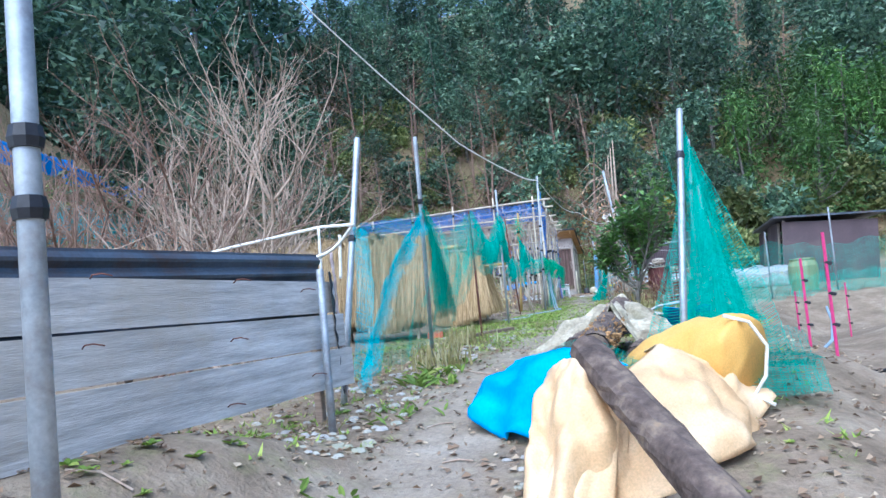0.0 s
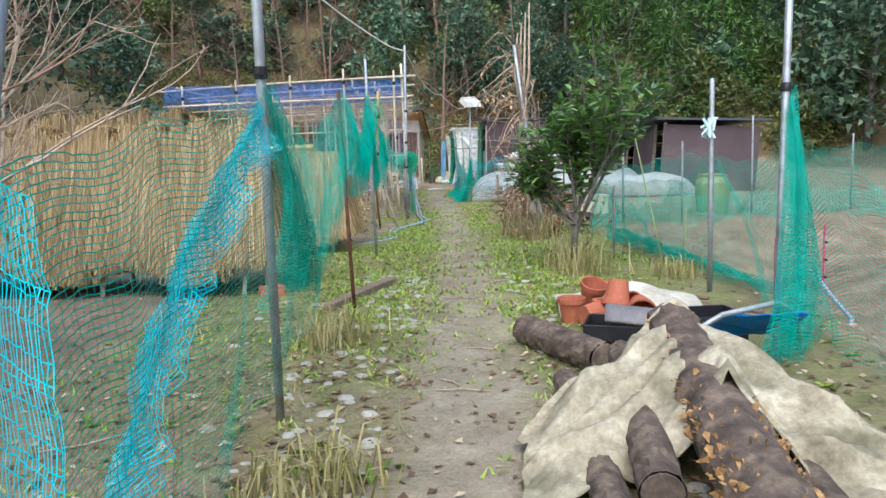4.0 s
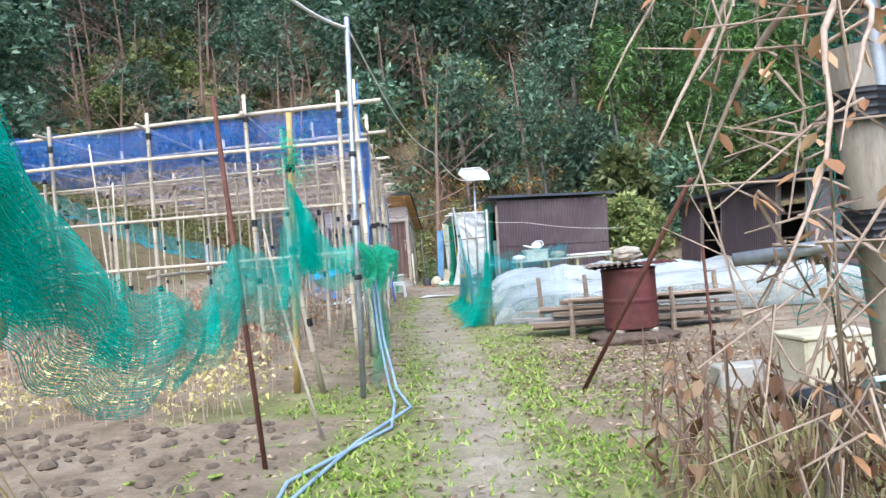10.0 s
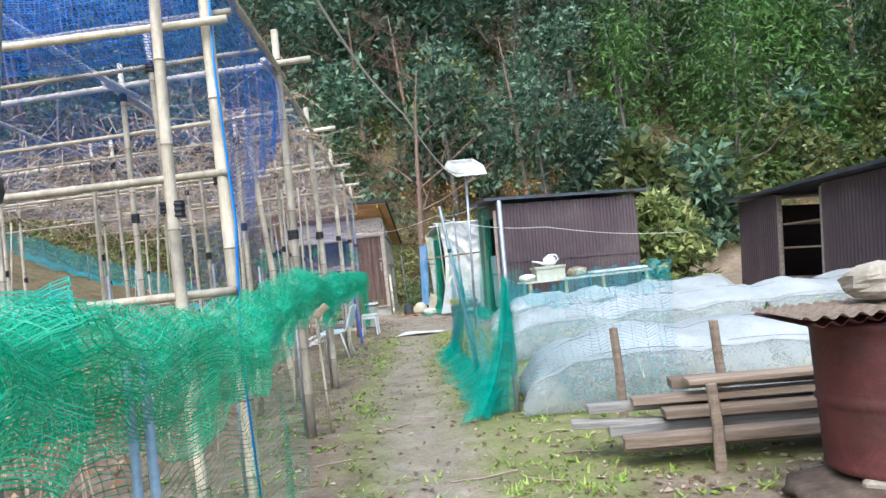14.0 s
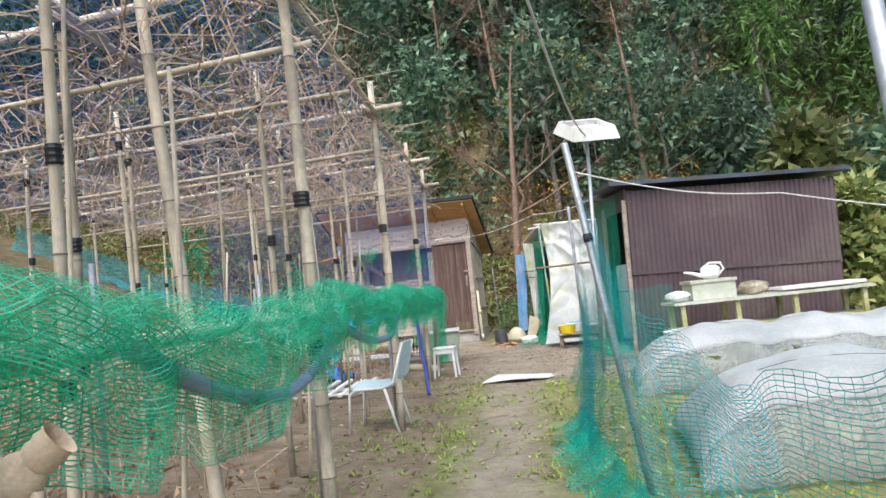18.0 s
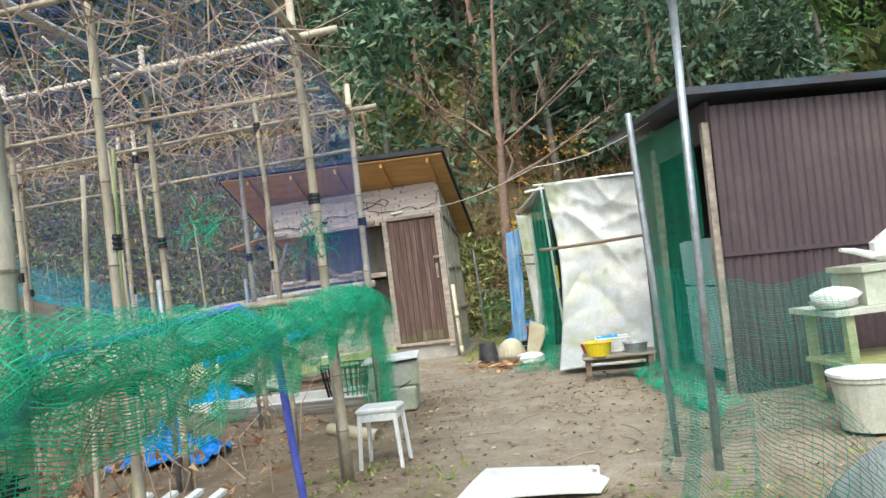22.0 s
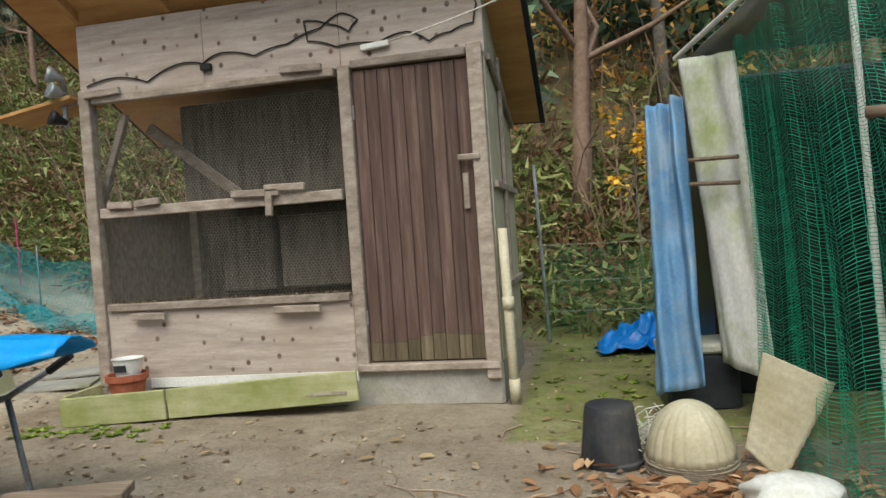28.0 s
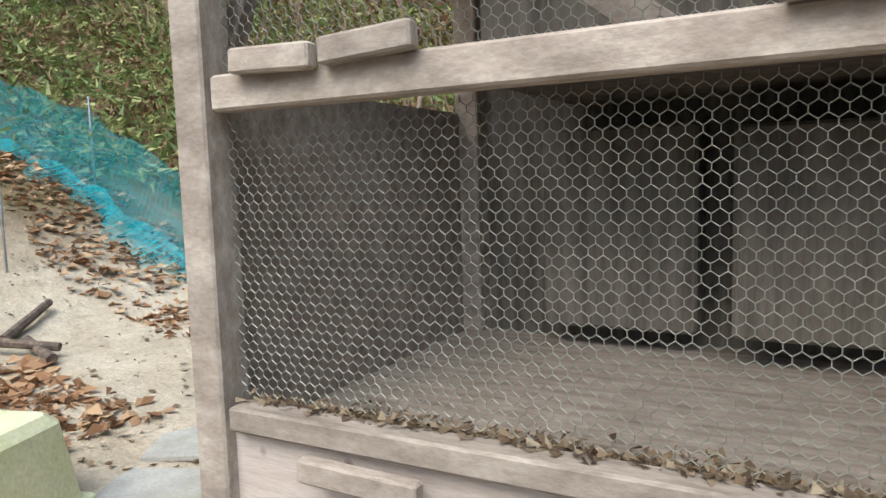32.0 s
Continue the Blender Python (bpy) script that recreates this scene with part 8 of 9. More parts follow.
# bench and bowls
bn = thing("low_bench", (0.72, 29.85, gz(0.72, 29.85)), "low weathered plank bench holding bowls", "bench")
gb2 = ground_z(0.72, 29.85)
for k in range(3):
    part("plank", Shape().box((0.72, 29.7 + 0.125 * k, gb2 + 0.25), (0.74, 0.115, 0.03), (0, 0, 1), 0.004), PLANK_GREY, bn)
for x in (0.4, 1.03):
    for y in (29.7, 29.96):
        part("leg", Shape().box((x, y, gb2 + 0.115), (0.06, 0.05, 0.24), bevel=0.004), PLANK_BROWN, bn)
part("brace", Shape().box((0.72, 29.85, gb2 + 0.2), (0.6, 0.03, 0.06), bevel=0.004), PLANK_BROWN, bn)


def bowl(name, x, y, z, r, h, mat, label, cat="bowl"):
    s = Shape().turned((x, y, z), [(r * 0.75, 0), (r * 0.95, h * 0.9), (r * 1.04, h), (r * 0.98, h), (r * 0.88, h * 0.85), (r * 0.68, h * 0.12)], 22)
    return single(name, s, mat, label, cat, smooth=False)


zb = gb2 + 0.266
on_bench = [bowl("yellow_bowl", 0.52, 29.72, zb, 0.15, 0.14, YELLOWPL, "yellow plastic feeding tub on the bench", "tub")]
on_bench += [bowl("red_bowl", 0.46, 29.98, zb, 0.12, 0.1, REDPL, "red plastic bowl on the bench")]
on_bench += [bowl("steel_bowl", 0.9, 29.74, zb, 0.13, 0.1, STEEL, "steel dog bowl on the bench")]
bk = thing("white_basket", (0.68, 29.92, zb), "white plastic basket with slotted sides on the bench", "basket")
part("base", Shape().box((0.68, 29.93, zb + 0.012), (0.3, 0.22, 0.02), bevel=0.005), WHITEPL, bk)
part("rim", Shape().tube([(0.51, 29.81, zb + 0.15), (0.85, 29.81, zb + 0.15), (0.85, 30.05, zb + 0.15), (0.51, 30.05, zb + 0.15), (0.51, 29.81, zb + 0.15)], 0.01, 6), WHITEPL, bk)
for y in (29.82, 30.04):
    q = Shape()
    for k in range(15):
        q.box((0.53 + 0.3 * k / 14, y, zb + 0.08), (0.009, 0.006, 0.14))
    for z in (0.05, 0.09):
        q.box((0.68, y + 0.002, zb + z), (0.31, 0.006, 0.008))
    part("lattice_side", q, WHITEPL, bk)
on_bench += [single("blue_cloth", cloth(lambda u, v: (0.52 + 0.22 * u, 29.85 + 0.12 * v, zb + 0.16 + 0.03 * wob(u * 5, v * 5, 1, 1)), 10, 8), CYANSACK, "blue cloth lying over the basket", "cloth"), bn, bk]
for ob in on_bench:
    ob.location = Vector(ob.location) + Vector((0.14, -0.1, 0))

# the tarp shelter beside the hen house
sh2 = thing("tarp_shelter", (0.8, 32.3, gz(0.8, 32.3)), "low shelter covered with dirty silver tarp", "shelter")


def tarp_fn(u, v):
    z = 0.05 + 2.33 * v - 0.1 * u * v
    y = 31.85 - 1.5 * (1 - v) ** 2 - 0.4 * u * v + 0.05 * u
    x = 0.23 + 0.12 * math.sin(3.1416 * (1 - v)) - 0.02 * (1 - v) + 1.4 * u
    d = v + 0.55 * u + 0.25 * wob(u * 2, v * 2, 8, 1)
    r = 0.05 * wob(u * 2.5, v * 3, 4, 1) + 0.05 * (1 - abs(math.sin(7.5 * d)) ** 0.6) + 0.022 * (1 - abs(math.sin(17 * (v - 0.3 * u) + 2 * wob(u * 4, v * 4, 2, 1))) ** 0.5) + 0.012 * wob(u * 14, v * 16, 6, 1)
    return (x, y - r, z)


part("front_tarp", cloth(tarp_fn, 60, 70, 0.004), TARPWHITE, sh2, "silver-white tarp stained green", smooth=True)
part("roof_tarp", cloth(lambda u, v: (0.23 + 1.37 * u - 0.45 * v * (1 - u), 31.85 + 1.5 * v - 0.4 * u, 2.38 - 0.1 * u - 0.25 * v + 0.02 * wob(u * 5, v * 5, 3, 1)), 20, 20, 0.004), TARPWHITE, sh2, smooth=True)
q, nd = Shape(), Shape()
bamboo(q, nd, (0.1, 31.5, 1.47), (1.75, 31.2, 1.5), 0.022, 0.02, 0.3)
part("batten", q, PLANK_BROWN, sh2, "wooden batten across the tarp", smooth=True)
for a, c in (((0.28, 31.9, 0), (0.2, 31.9, 2.38)), ((-0.1, 33.2, 0), (-0.15, 33.3, 2.12)), ((0.1, 31.92, 2.38), (1.6, 31.5, 2.3)), ((0.2, 31.9, 2.36), (-0.3, 33.4, 2.14)), ((1.45, 31.6, 0), (1.45, 31.6, 2.3)), ((-0.02, 31.86, 2.3), (0.25, 31.8, 2.31))):
    part("frame_pipe", Shape().tube([a, c], 0.016, 8), WHITEPL, sh2)


def hung(tl, tr, bl, br, crease, seed):
    tl, tr, bl, br = Vector(tl), Vector(tr), Vector(bl), Vector(br)
    n = (tr - tl).cross(bl - tl).normalized()
    def fn(u, v):
        return bl.lerp(br, u).lerp(tl.lerp(tr, u), v) + n * crease * (math.sin(9 * u + 2 * v + seed) + 0.8 * wob(u * 4, v * 6, seed, 1) + 0.5 * math.sin(17 * u + 5 * v))
    return fn


part("side_sheet", cloth(hung((-0.29, 33.3, 2.11), (-0.03, 32.94, 2.05), (-0.2, 32.95, 0.3), (0.02, 32.6, 0.25), 0.015, 1.0), 16, 30, 0.004), simple("stained_white_sheet", [(0.3, (0.74, 0.76, 0.74)), (0.7, (0.9, 0.9, 0.89))], 2.2, (1, 1, 0.6), rough=0.5, bump=0.3, dirt=(0.42, 0.5, 0.2), dirt_scale=2.2, sub=0.2), sh2, "stained white side sheet", smooth=True)
part("blue_side", cloth(hung((-0.48, 33.42, 1.85), (-0.28, 33.34, 1.9), (-0.58, 32.95, 0.12), (-0.3, 32.8, 0.2), 0.04, 2.0), 30, 40, 0.005), simple("faded_blue_sheet", [(0.25, (0.1, 0.27, 0.5)), (0.75, (0.22, 0.42, 0.66))], 3, rough=0.4, bump=0.15, dirt=(0.35, 0.42, 0.46), dirt_scale=2.5, sub=0.25), sh2, "faded blue sheet hanging on the side", smooth=True)
for z in (1.47, 1.33):
    part("peg", Shape().tube([(-0.3, 33.05, z), (-0.08, 32.8, z - 0.02)], 0.014, 6), PLANK_BROWN, sh2)
# Solid black box in the plastic's colour stands in for the shelter's inner shade.
part("dark_inner", Shape().box((0.6, 34.05, 1.0), (1.5, 1.3, 2.0), bevel=0.02), BLACKPL, sh2, "added black box standing in for the shelter's dark inside")
q = Nets()
for j in range(1):
    net(q, draped([(0.24, 31.75, 2.32), (0.1, 32.3, 2.22), (-0.05, 32.95, 2.08)], [(0.22 - 0.12 * j, 30.6, 0.03), (0.0 - 0.05 * j, 31.5, 0.03), (-0.08, 32.6, 0.05)], 0.04, 0.035, 4, j * 1.1, 0.04), 2.0, 2.35, 0.024, 0.0034)
net(q, draped([(0.28, 30.95, 0.3), (-0.05, 31.1, 0.12), (-0.35, 31.0, 0.06)], [(0.2, 30.7, 0.02), (-0.1, 30.75, 0.02), (-0.4, 30.85, 0.02)], 0, 0.04, 4, 0, 0.03), 0.8, 0.3, 0.022, 0.004)
single("shelter_net", q, NETDARK, "dark green net hanging on the shelter side", "net")
part("yellow_tape", Shape().box((0.29, 31.42, 1.1), (0.02, 0.05, 0.3), (14, 0, 0), 0.003), YELLOWPL, sh2, "yellow tape on the tarp edge")
tarp_heap(-0.45, 35.2, 0.9, 0.6, 0.25, BLUETARP, "blue tarpaulin crumpled behind the shelter")
cb = thing("cool_box", (-0.42, 33.25, gz(-0.4, 33.2)), "dark green cool box with a grey lid", "cool box")
gcb = ground_z(-0.42, 33.25)
part("body", Shape().box((-0.3, 33.2, gcb + 0.17), (0.42, 0.32, 0.34), (0, 0, 5), 0.02), GREYPL, cb)
part("lid", Shape().box((-0.3, 33.2, gcb + 0.37), (0.45, 0.35, 0.06), (0, 0, 5), 0.015), STYRO, cb)
part("latch", Shape().box((-0.34, 33.02, gcb + 0.34), (0.08, 0.02, 0.09), (0, 0, 5), 0.004), REDPL, cb)
bu = thing("grey_bucket", (-0.88, 32.15, gz(-0.88, 32.15)), "dark grey plastic bucket turned upside down", "bucket")
gbk = ground_z(-0.88, 32.15)
q = Shape().turned((-0.85, 32.15, gbk), [(0.15, 0), (0.155, 0.02), (0.145, 0.03), (0.118, 0.26), (0.112, 0.28), (0.05, 0.28)], 24)
part("body", q, GREYPL, bu, smooth=False)
part("handle", Shape().tube([(-0.7, 32.15, gbk + 0.03), (-0.69, 32.1, gbk + 0.0), (-0.85, 31.98, gbk + 0.0)], 0.004, 5), STEEL, bu)
q = Shape()
rings = []
for i in range(12):
    t = i / 11
    rings.append([Vector((-0.5 + (0.19 * math.cos(t * 1.52)) * (1 + 0.045 * math.cos(22 * a)) * math.cos(a), 32.05 + (0.19 * math.cos(t * 1.52)) * (1 + 0.045 * math.cos(22 * a)) * math.sin(a), ground_z(-0.5, 32.05) + 0.07 + 0.26 * math.sin(t * 1.52))) for a in [2 * math.pi * k / 66 for k in range(66)]])
q.loft(rings)
single("ribbed_dome", q, CREAM, "cream ribbed plastic dome on the ground", "dome lid", smooth=True)
ts = thing("tile_stack", (-0.5, 32.05, ground_z(-0.5, 32.05)), "stack of dark tiles under the dome", "tile stack")
for k in range(8):
    part("tile", Shape().turned((-0.5 + 0.008 * math.sin(4 * k), 32.05, ground_z(-0.5, 32.05) + 0.009 * k), [(0.197, 0), (0.2, 0.008)], 20), STONE, ts)
q = Shape().slab(lambda u, v: (-0.22 + 0.22 * (u - 0.5) * (0.55 + 0.6 * v) + 0.16 * v, 31.92 + 0.05 * math.cos(3 * u), ground_z(-0.3, 32) + 0.06 + 0.42 * v - 0.12 * (u - 0.5) + 0.004 * math.sin(60 * v)), 12, 50, 0.012)
single("plastic_scoop", q, CREAM, "ribbed cream plastic panel leaning on the net", "plastic panel", smooth=True)
single("plastic_bag", lump((-0.2, 31.55, ground_z(-0.2, 31.5) + 0.07), (0.17, 0.12, 0.09), 20, 12, 0.35, 5), WHITEPL, "crumpled pale plastic bag", "bag", smooth=True)
q = Shape()
for _ in range(160):
    p = Vector((rnd.gauss(-0.6, 0.1), rnd.gauss(32.35, 0.1), ground_z(-0.6, 32.3) + rnd.uniform(0, 0.18)))
    d = Vector((rnd.gauss(0, 1), rnd.gauss(0, 1), rnd.gauss(0, 0.5))).normalized() * rnd.uniform(0.08, 0.25)
    q.tube([p, p + d * 0.5 + Vector((0, 0, 0.02)), p + d], 0.003, 3, False)
single("string_tangle", q, ROPE, "tangle of old string and straw", "string", kind="stuff")

# beside the hen house: planter, pots, barrow, boards, basket and crates
pl = thing("planter_edge", (-3.5, 33.0, gz(-3.5, 33)), "mossy board edge of a narrow bed at the hen house", "planter")
for (xa, ya), (xb, yb), za, zb_ in (((-4.5, 32.85), (-3.75, 32.93), 0.12, 0.13), ((-3.74, 32.94), (-2.45, 33.12), 0.14, 0.2)):
    L = math.hypot(xb - xa, yb - ya)
    part("board", Shape().box(((xa + xb) / 2, (ya + yb) / 2, (za + zb_) / 2 - 0.02), (L, 0.035, 0.2), (0, -2.5, math.degrees(math.atan2(yb - ya, xb - xa))), 0.005), MOSSWOOD, pl)
part("board", Shape().box((-4.5, 33.07, 0.1), (0.03, 0.4, 0.2), (0, 0, 3), 0.005), MOSSWOOD, pl)
part("soil", Shape().slab(lambda u, v: (-4.47 + 1.95 * u, 32.9 + 0.38 * v + 0.18 * u * (1 - v), 0.09 + 0.05 * u + 0.02 * wob(u * 8, v * 3, 1, 1)), 20, 5, 0.02), STONE, pl)
part("white_strip", Shape().box((-3.3, 33.29, 0.2), (1.6, 0.012, 0.07), (0, -0.5, 0), 0.002), WHITEPL, pl)
pot(-4.14, 33.08, 0.11, 0.135, 0.2, "brown flower pot in the narrow bed")
bowl("white_tub", -4.12, 33.07, 0.29, 0.105, 0.13, WHITEPL, "white tub set in the flower pot", "tub")
single("tub_print", Shape().box((-4.11, 32.968, 0.36), (0.09, 0.004, 0.05), (12, 0, 6)), GREYPL, "dark printed patch on the white tub", "label")
wb = thing("wheelbarrow", (-3.5, 31.6, gz(-3.5, 31.6)), "wheelbarrow under a bright blue tarpaulin", "wheelbarrow")
gw = ground_z(-3.5, 31.6)
part("cover", cloth(lambda u, v: (-4.6 + 1.58 * u, 30.95 + 0.65 * v - 0.1 * u * (v - 0.5) * 4, gw + 0.66 + 0.1 * u + 0.05 * math.sin(3.1 * u) + 0.04 * math.sin(3.1 * v) - (0.22 - 0.2 * u * u) * (abs(v - 0.5) * 2) ** 3 + 0.02 * wob(u * 6, v * 6, 2, 1)), 22, 18), CYANSACK, wb, "bright blue tarpaulin", smooth=True)
for y in (31.1, 31.5):
    part("handle", Shape().tube([(-4.3, y, gw + 0.35), (-3.6, y, gw + 0.5), (-3.25, y, gw + 0.68)], 0.015, 8), STEEL, wb, smooth=True)
    part("leg", Shape().tube([(-3.6, y, gw + 0.5), (-3.5, y, gw + 0.0), (-3.65, y, gw)], 0.014, 8), STEEL, wb, smooth=True)
    part("grip", Shape().tube([(-3.36, y, gw + 0.62), (-3.24, y, gw + 0.69)], 0.02, 8), BLACKPL, wb)
part("tray", Shape().box((-4.0, 31.25, gw + 0.42), (1.0, 0.06, 0.62), (-18, 12, -4), 0.02), STYRO, wb, "pale grey tub panel leaning on the barrow")
whl = part("wheel", Shape().turned((0, 0, 0), [(0.05, -0.03), (0.15, -0.03), (0.16, 0), (0.15, 0.03), (0.05, 0.03)], 20), BLACKPL, wb)
whl.matrix_local = Matrix.Translation((-0.85, 0.02, 0.16)) @ Matrix.Rotation(radians(90), 4, "X")
for k in range(5):
    single("old_board", Shape().box((-3.05 + 0.02 * k, 31.05 + 0.03 * (k % 3), ground_z(-3, 31) + 0.03 + 0.045 * k), (0.7 - 0.05 * k, 0.16, 0.04), (0, 0, 14 + 5 * (k % 3)), 0.004), PLANK_BROWN, "dark board in a small stack by the barrow", "board", "stacked boards")
bs = thing("black_basket", (-2.15, 29.75, gz(-2.15, 29.75)), "round black plastic lattice basket", "basket")
gbs = ground_z(-2.15, 29.75)
bx_, by_ = -2.15, 29.75
for z, r in ((0.0, 0.2), (0.14, 0.225), (0.28, 0.25), (0.42, 0.275)):
    part("ring", Shape().tube([(bx_ + r * math.cos(a), by_ + r * math.sin(a), gbs + 0.02 + z) for a in [2 * math.pi * k / 28 for k in range(29)]], 0.012 if z > 0.4 else 0.007, 6), BLACKPL, bs)
q = Shape()
for k in range(26):
    a = 2 * math.pi * k / 26
    q.tube([(bx_ + 0.2 * math.cos(a), by_ + 0.2 * math.sin(a), gbs + 0.02), (bx_ + 0.275 * math.cos(a), by_ + 0.275 * math.sin(a), gbs + 0.44)], 0.007, 5)
part("ribs", q, BLACKPL, bs)
part("base", Shape().turned((bx_, by_, gbs + 0.01), [(0.2, 0), (0.2, 0.01)], 24), BLACKPL, bs)
LIMEFOAM = simple("lime_foam", [(0.3, (0.66, 0.66, 0.4)), (0.7, (0.78, 0.77, 0.56))], 5, rough=0.7, bump=0.1, sub=0.2, dirt=(0.42, 0.42, 0.2))
yb = thing("yellow_foam_box", (-5.75, 33.35, gz(-5.75, 33.35)), "upturned pale yellow-green foam box", "box")
gyb = ground_z(-5.75, 33.35)
part("body", Shape().box((-6.15, 33.42, gyb + 0.17), (0.95, 0.6, 0.4), (0, 0, 18), 0.04, 0.9), LIMEFOAM, yb)
part("rim", Shape().box((-6.15, 33.42, gyb + 0.0), (0.99, 0.64, 0.04), (0, 0, 18), 0.01), LIMEFOAM, yb)
for k, (x, y) in enumerate(((-5.55, 34.05), (-5.75, 34.5), (-5.2, 34.3))):
    single("paving_board", Shape().box((x, y, ground_z(x, y) + 0.015), (0.6, 0.4, 0.03), (0, 0, 24 + 6 * k), 0.005), CONCRETE, "flat grey board on the sandy ground", "board", "ground boards")
BF = [(-5.4, 36.3), (-6.6, 36.6), (-8.2, 36.85), (-10.0, 37.0), (-12.0, 37.05), (-14.5, 37.1), (-17.5, 37.3)]
q = Nets()
for j in range(2):
    net(q, draped([(x, y, ground_z(x, y) + 0.82) for x, y in BF], [(x + 0.05, y - 0.25 - 0.1 * j, ground_z(x, y) + 0.02) for x, y in BF], 0.06, 0.05, 8, j, 0.05), 12, 0.85, 0.03, 0.0035)
net(q, draped([(x, y - 0.2, ground_z(x, y) + 0.15) for x, y in BF], [(x, y - 0.5, ground_z(x, y - 0.5) + 0.02) for x, y in BF], 0, 0.06, 9, 0.4, 0.05), 11, 0.3, 0.03, 0.005)
single("blue_net_fence", q, NETTEAL, "blue net fence along the foot of the slope", "net fence")
for x, y in BF:
    pipe("steel_pole", (x, y, gz(x, y)), (x, y, ground_z(x, y) + 0.95), "thin steel stake in the blue net fence", 0.011)
for x, y, h in ((-6.9, 36.7, 1.0), (-9.2, 37.6, 1.0)):
    z = ground_z(x, y)
    root = thing("electric_fence_stake", (x, y, z), "magenta plastic fence stake by the blue net", "fence stake", "magenta fence stakes")
    part("rod", Shape().tube([(x, y, z), (x, y, z + h)], 0.012, 8), PINKPL, root)
for x, y in ((-8.75, 35.3), (-9.7, 35.4), (-10.4, 35.4), (-12.2, 36.0)):
    pipe("steel_pole", (x, y, gz(x, y)), (x, y, ground_z(x, y) + 1.3), "thin pale garden stake by the sandy path", 0.01)
for k in range(9):
    x, y = -7.2 - 1.6 * rnd.random(), 33.4 + 1.4 * rnd.random()
    a, L = rnd.uniform(0, 3.1), rnd.uniform(0.4, 1.0)
    q = Shape()
    q.tube([(x, y, ground_z(x, y) + 0.05), (x + L * math.cos(a), y + L * math.sin(a), ground_z(x + L * math.cos(a), y + L * math.sin(a)) + 0.07)], [0.035, 0.028], 7)
    single("branch_log", q, BARK, "cut branch lying on leaf litter", "branch", "cut branches")
pipe("wood_pole", (-7.0, 38.0, gz(-7, 38)), (-6.7, 38.3, ground_z(-7, 38) + 2.2), "thin leaning wooden pole on the slope", 0.03, PLANK_BROWN, "wooden poles")
# wire fence behind the yard
wf = thing("wire_fence", (-0.7, 35.8, gz(-0.7, 35.8)), "thin wire fence behind the yard", "wire fence")
for x in (-1.35, 0.3, 2.0, 4.5):
    part("post", Shape().tube([(x, 35.7, gz(x, 35.7)), (x - 0.05, 35.7, 1.75 if x < 0 else 1.3)], 0.016, 8), STEEL, wf)
for z in (0.3, 0.6, 0.95):
    part("wire", Shape().tube([(-1.4, 35.7, z), (1.0, 35.75, z - 0.02), (4.6, 35.7, z)], 0.003, 4), WIRE, wf)
q = Shape()
net(q, draped([(-1.35, 35.72, 0.95), (0.3, 35.72, 0.85), (2, 35.72, 0.9)], [(-1.35, 35.7, 0.1), (0.3, 35.7, 0.1), (2, 35.7, 0.1)], 0.03, 0.03, 4, 0, 0.03), 3.4, 0.85, 0.05, 0.003)
part("net", q, NETDARK, wf)

# table with boxes in front of the shed
tb = thing("garden_table", at_shed(1.4, -0.85, 0), "long green-grey work table in front of the shed", "table")
part("top", fbox(0.25, 3.0, -1.15, -0.55, 0.66, 0.7), STYRO, tb)
for u in (0.35, 1.1, 1.9, 2.85):
    for v in (-1.1, -0.62):
        part("leg", fbox(u, u + 0.06, v, v + 0.06, 0.0, 0.66), MOSSWOOD, tb)
part("shelf", fbox(0.3, 2.95, -1.1, -0.6, 0.3, 0.33), MOSSWOOD, tb)
fo = thing("foam_box", at_shed(0.8, -0.85, 0.7), "grey-green foam box on the table", "box")
part("body", fbox(0.55, 1.15, -1.05, -0.65, 0.703, 0.93), STYRO, fo)
part("lid", fbox(0.53, 1.17, -1.07, -0.63, 0.933, 0.975), STYRO, fo)
wc = thing("watering_can", at_shed(0.85, -0.85, 0.98), "white plastic watering can on the foam box", "watering can")
o = at_shed(0.9, -0.85, 0.98)
part("body", Shape().box(o + Vector((0, 0, 0.095)), (0.26, 0.15, 0.19), (0, 0, 12), 0.045), WHITEPL, wc)
part("spout", Shape().tube([o + Vector((-0.12, -0.02, 0.05)), o + Vector((-0.26, -0.05, 0.1)), o + Vector((-0.36, -0.08, 0.12))], [0.03, 0.022, 0.015], 8), WHITEPL, wc)
part("handle", Shape().tube([o + Vector((0.11, 0.02, 0.05)), o + Vector((0.19, 0.04, 0.12)), o + Vector((0.15, 0.03, 0.21)), o + Vector((0.0, 0.0, 0.22)), o + Vector((-0.08, -0.02, 0.17))], 0.016, 8), WHITEPL, wc, smooth=True)
single("white_board", fbox(1.75, 2.9, -1.12, -0.7, 0.73, 0.77), WHITEPL, "white panel lying on the table", "panel")
single("plastic_bag", lump(at_shed(0.35, -1.0, 0.78), (0.15, 0.12, 0.08), 18, 10, 0.3, 1.0), WHITEPL, "crumpled clear plastic bag on the table", "bag", smooth=True)
single("plastic_bag", lump(at_shed(1.45, -0.9, 0.8), (0.2, 0.13, 0.1), 18, 10, 0.35, 6.0), CLOTH, "crumpled dirty bag on the table", "bag", smooth=True)
tubg = thing("grey_tub", at_shed(0.2, -1.6, 0), "grey plastic tub with a lid by the net", "tub")
part("body", Shape().turned(at_shed(0.15, -1.55, 0.02), [(0.17, 0), (0.2, 0.3), (0.21, 0.3), (0.21, 0.33)], 20), STYRO, tubg)
part("lid", Shape().turned(at_shed(0.15, -1.55, 0.35), [(0.22, 0), (0.22, 0.02), (0.1, 0.035)], 20), WHITEPL, tubg)

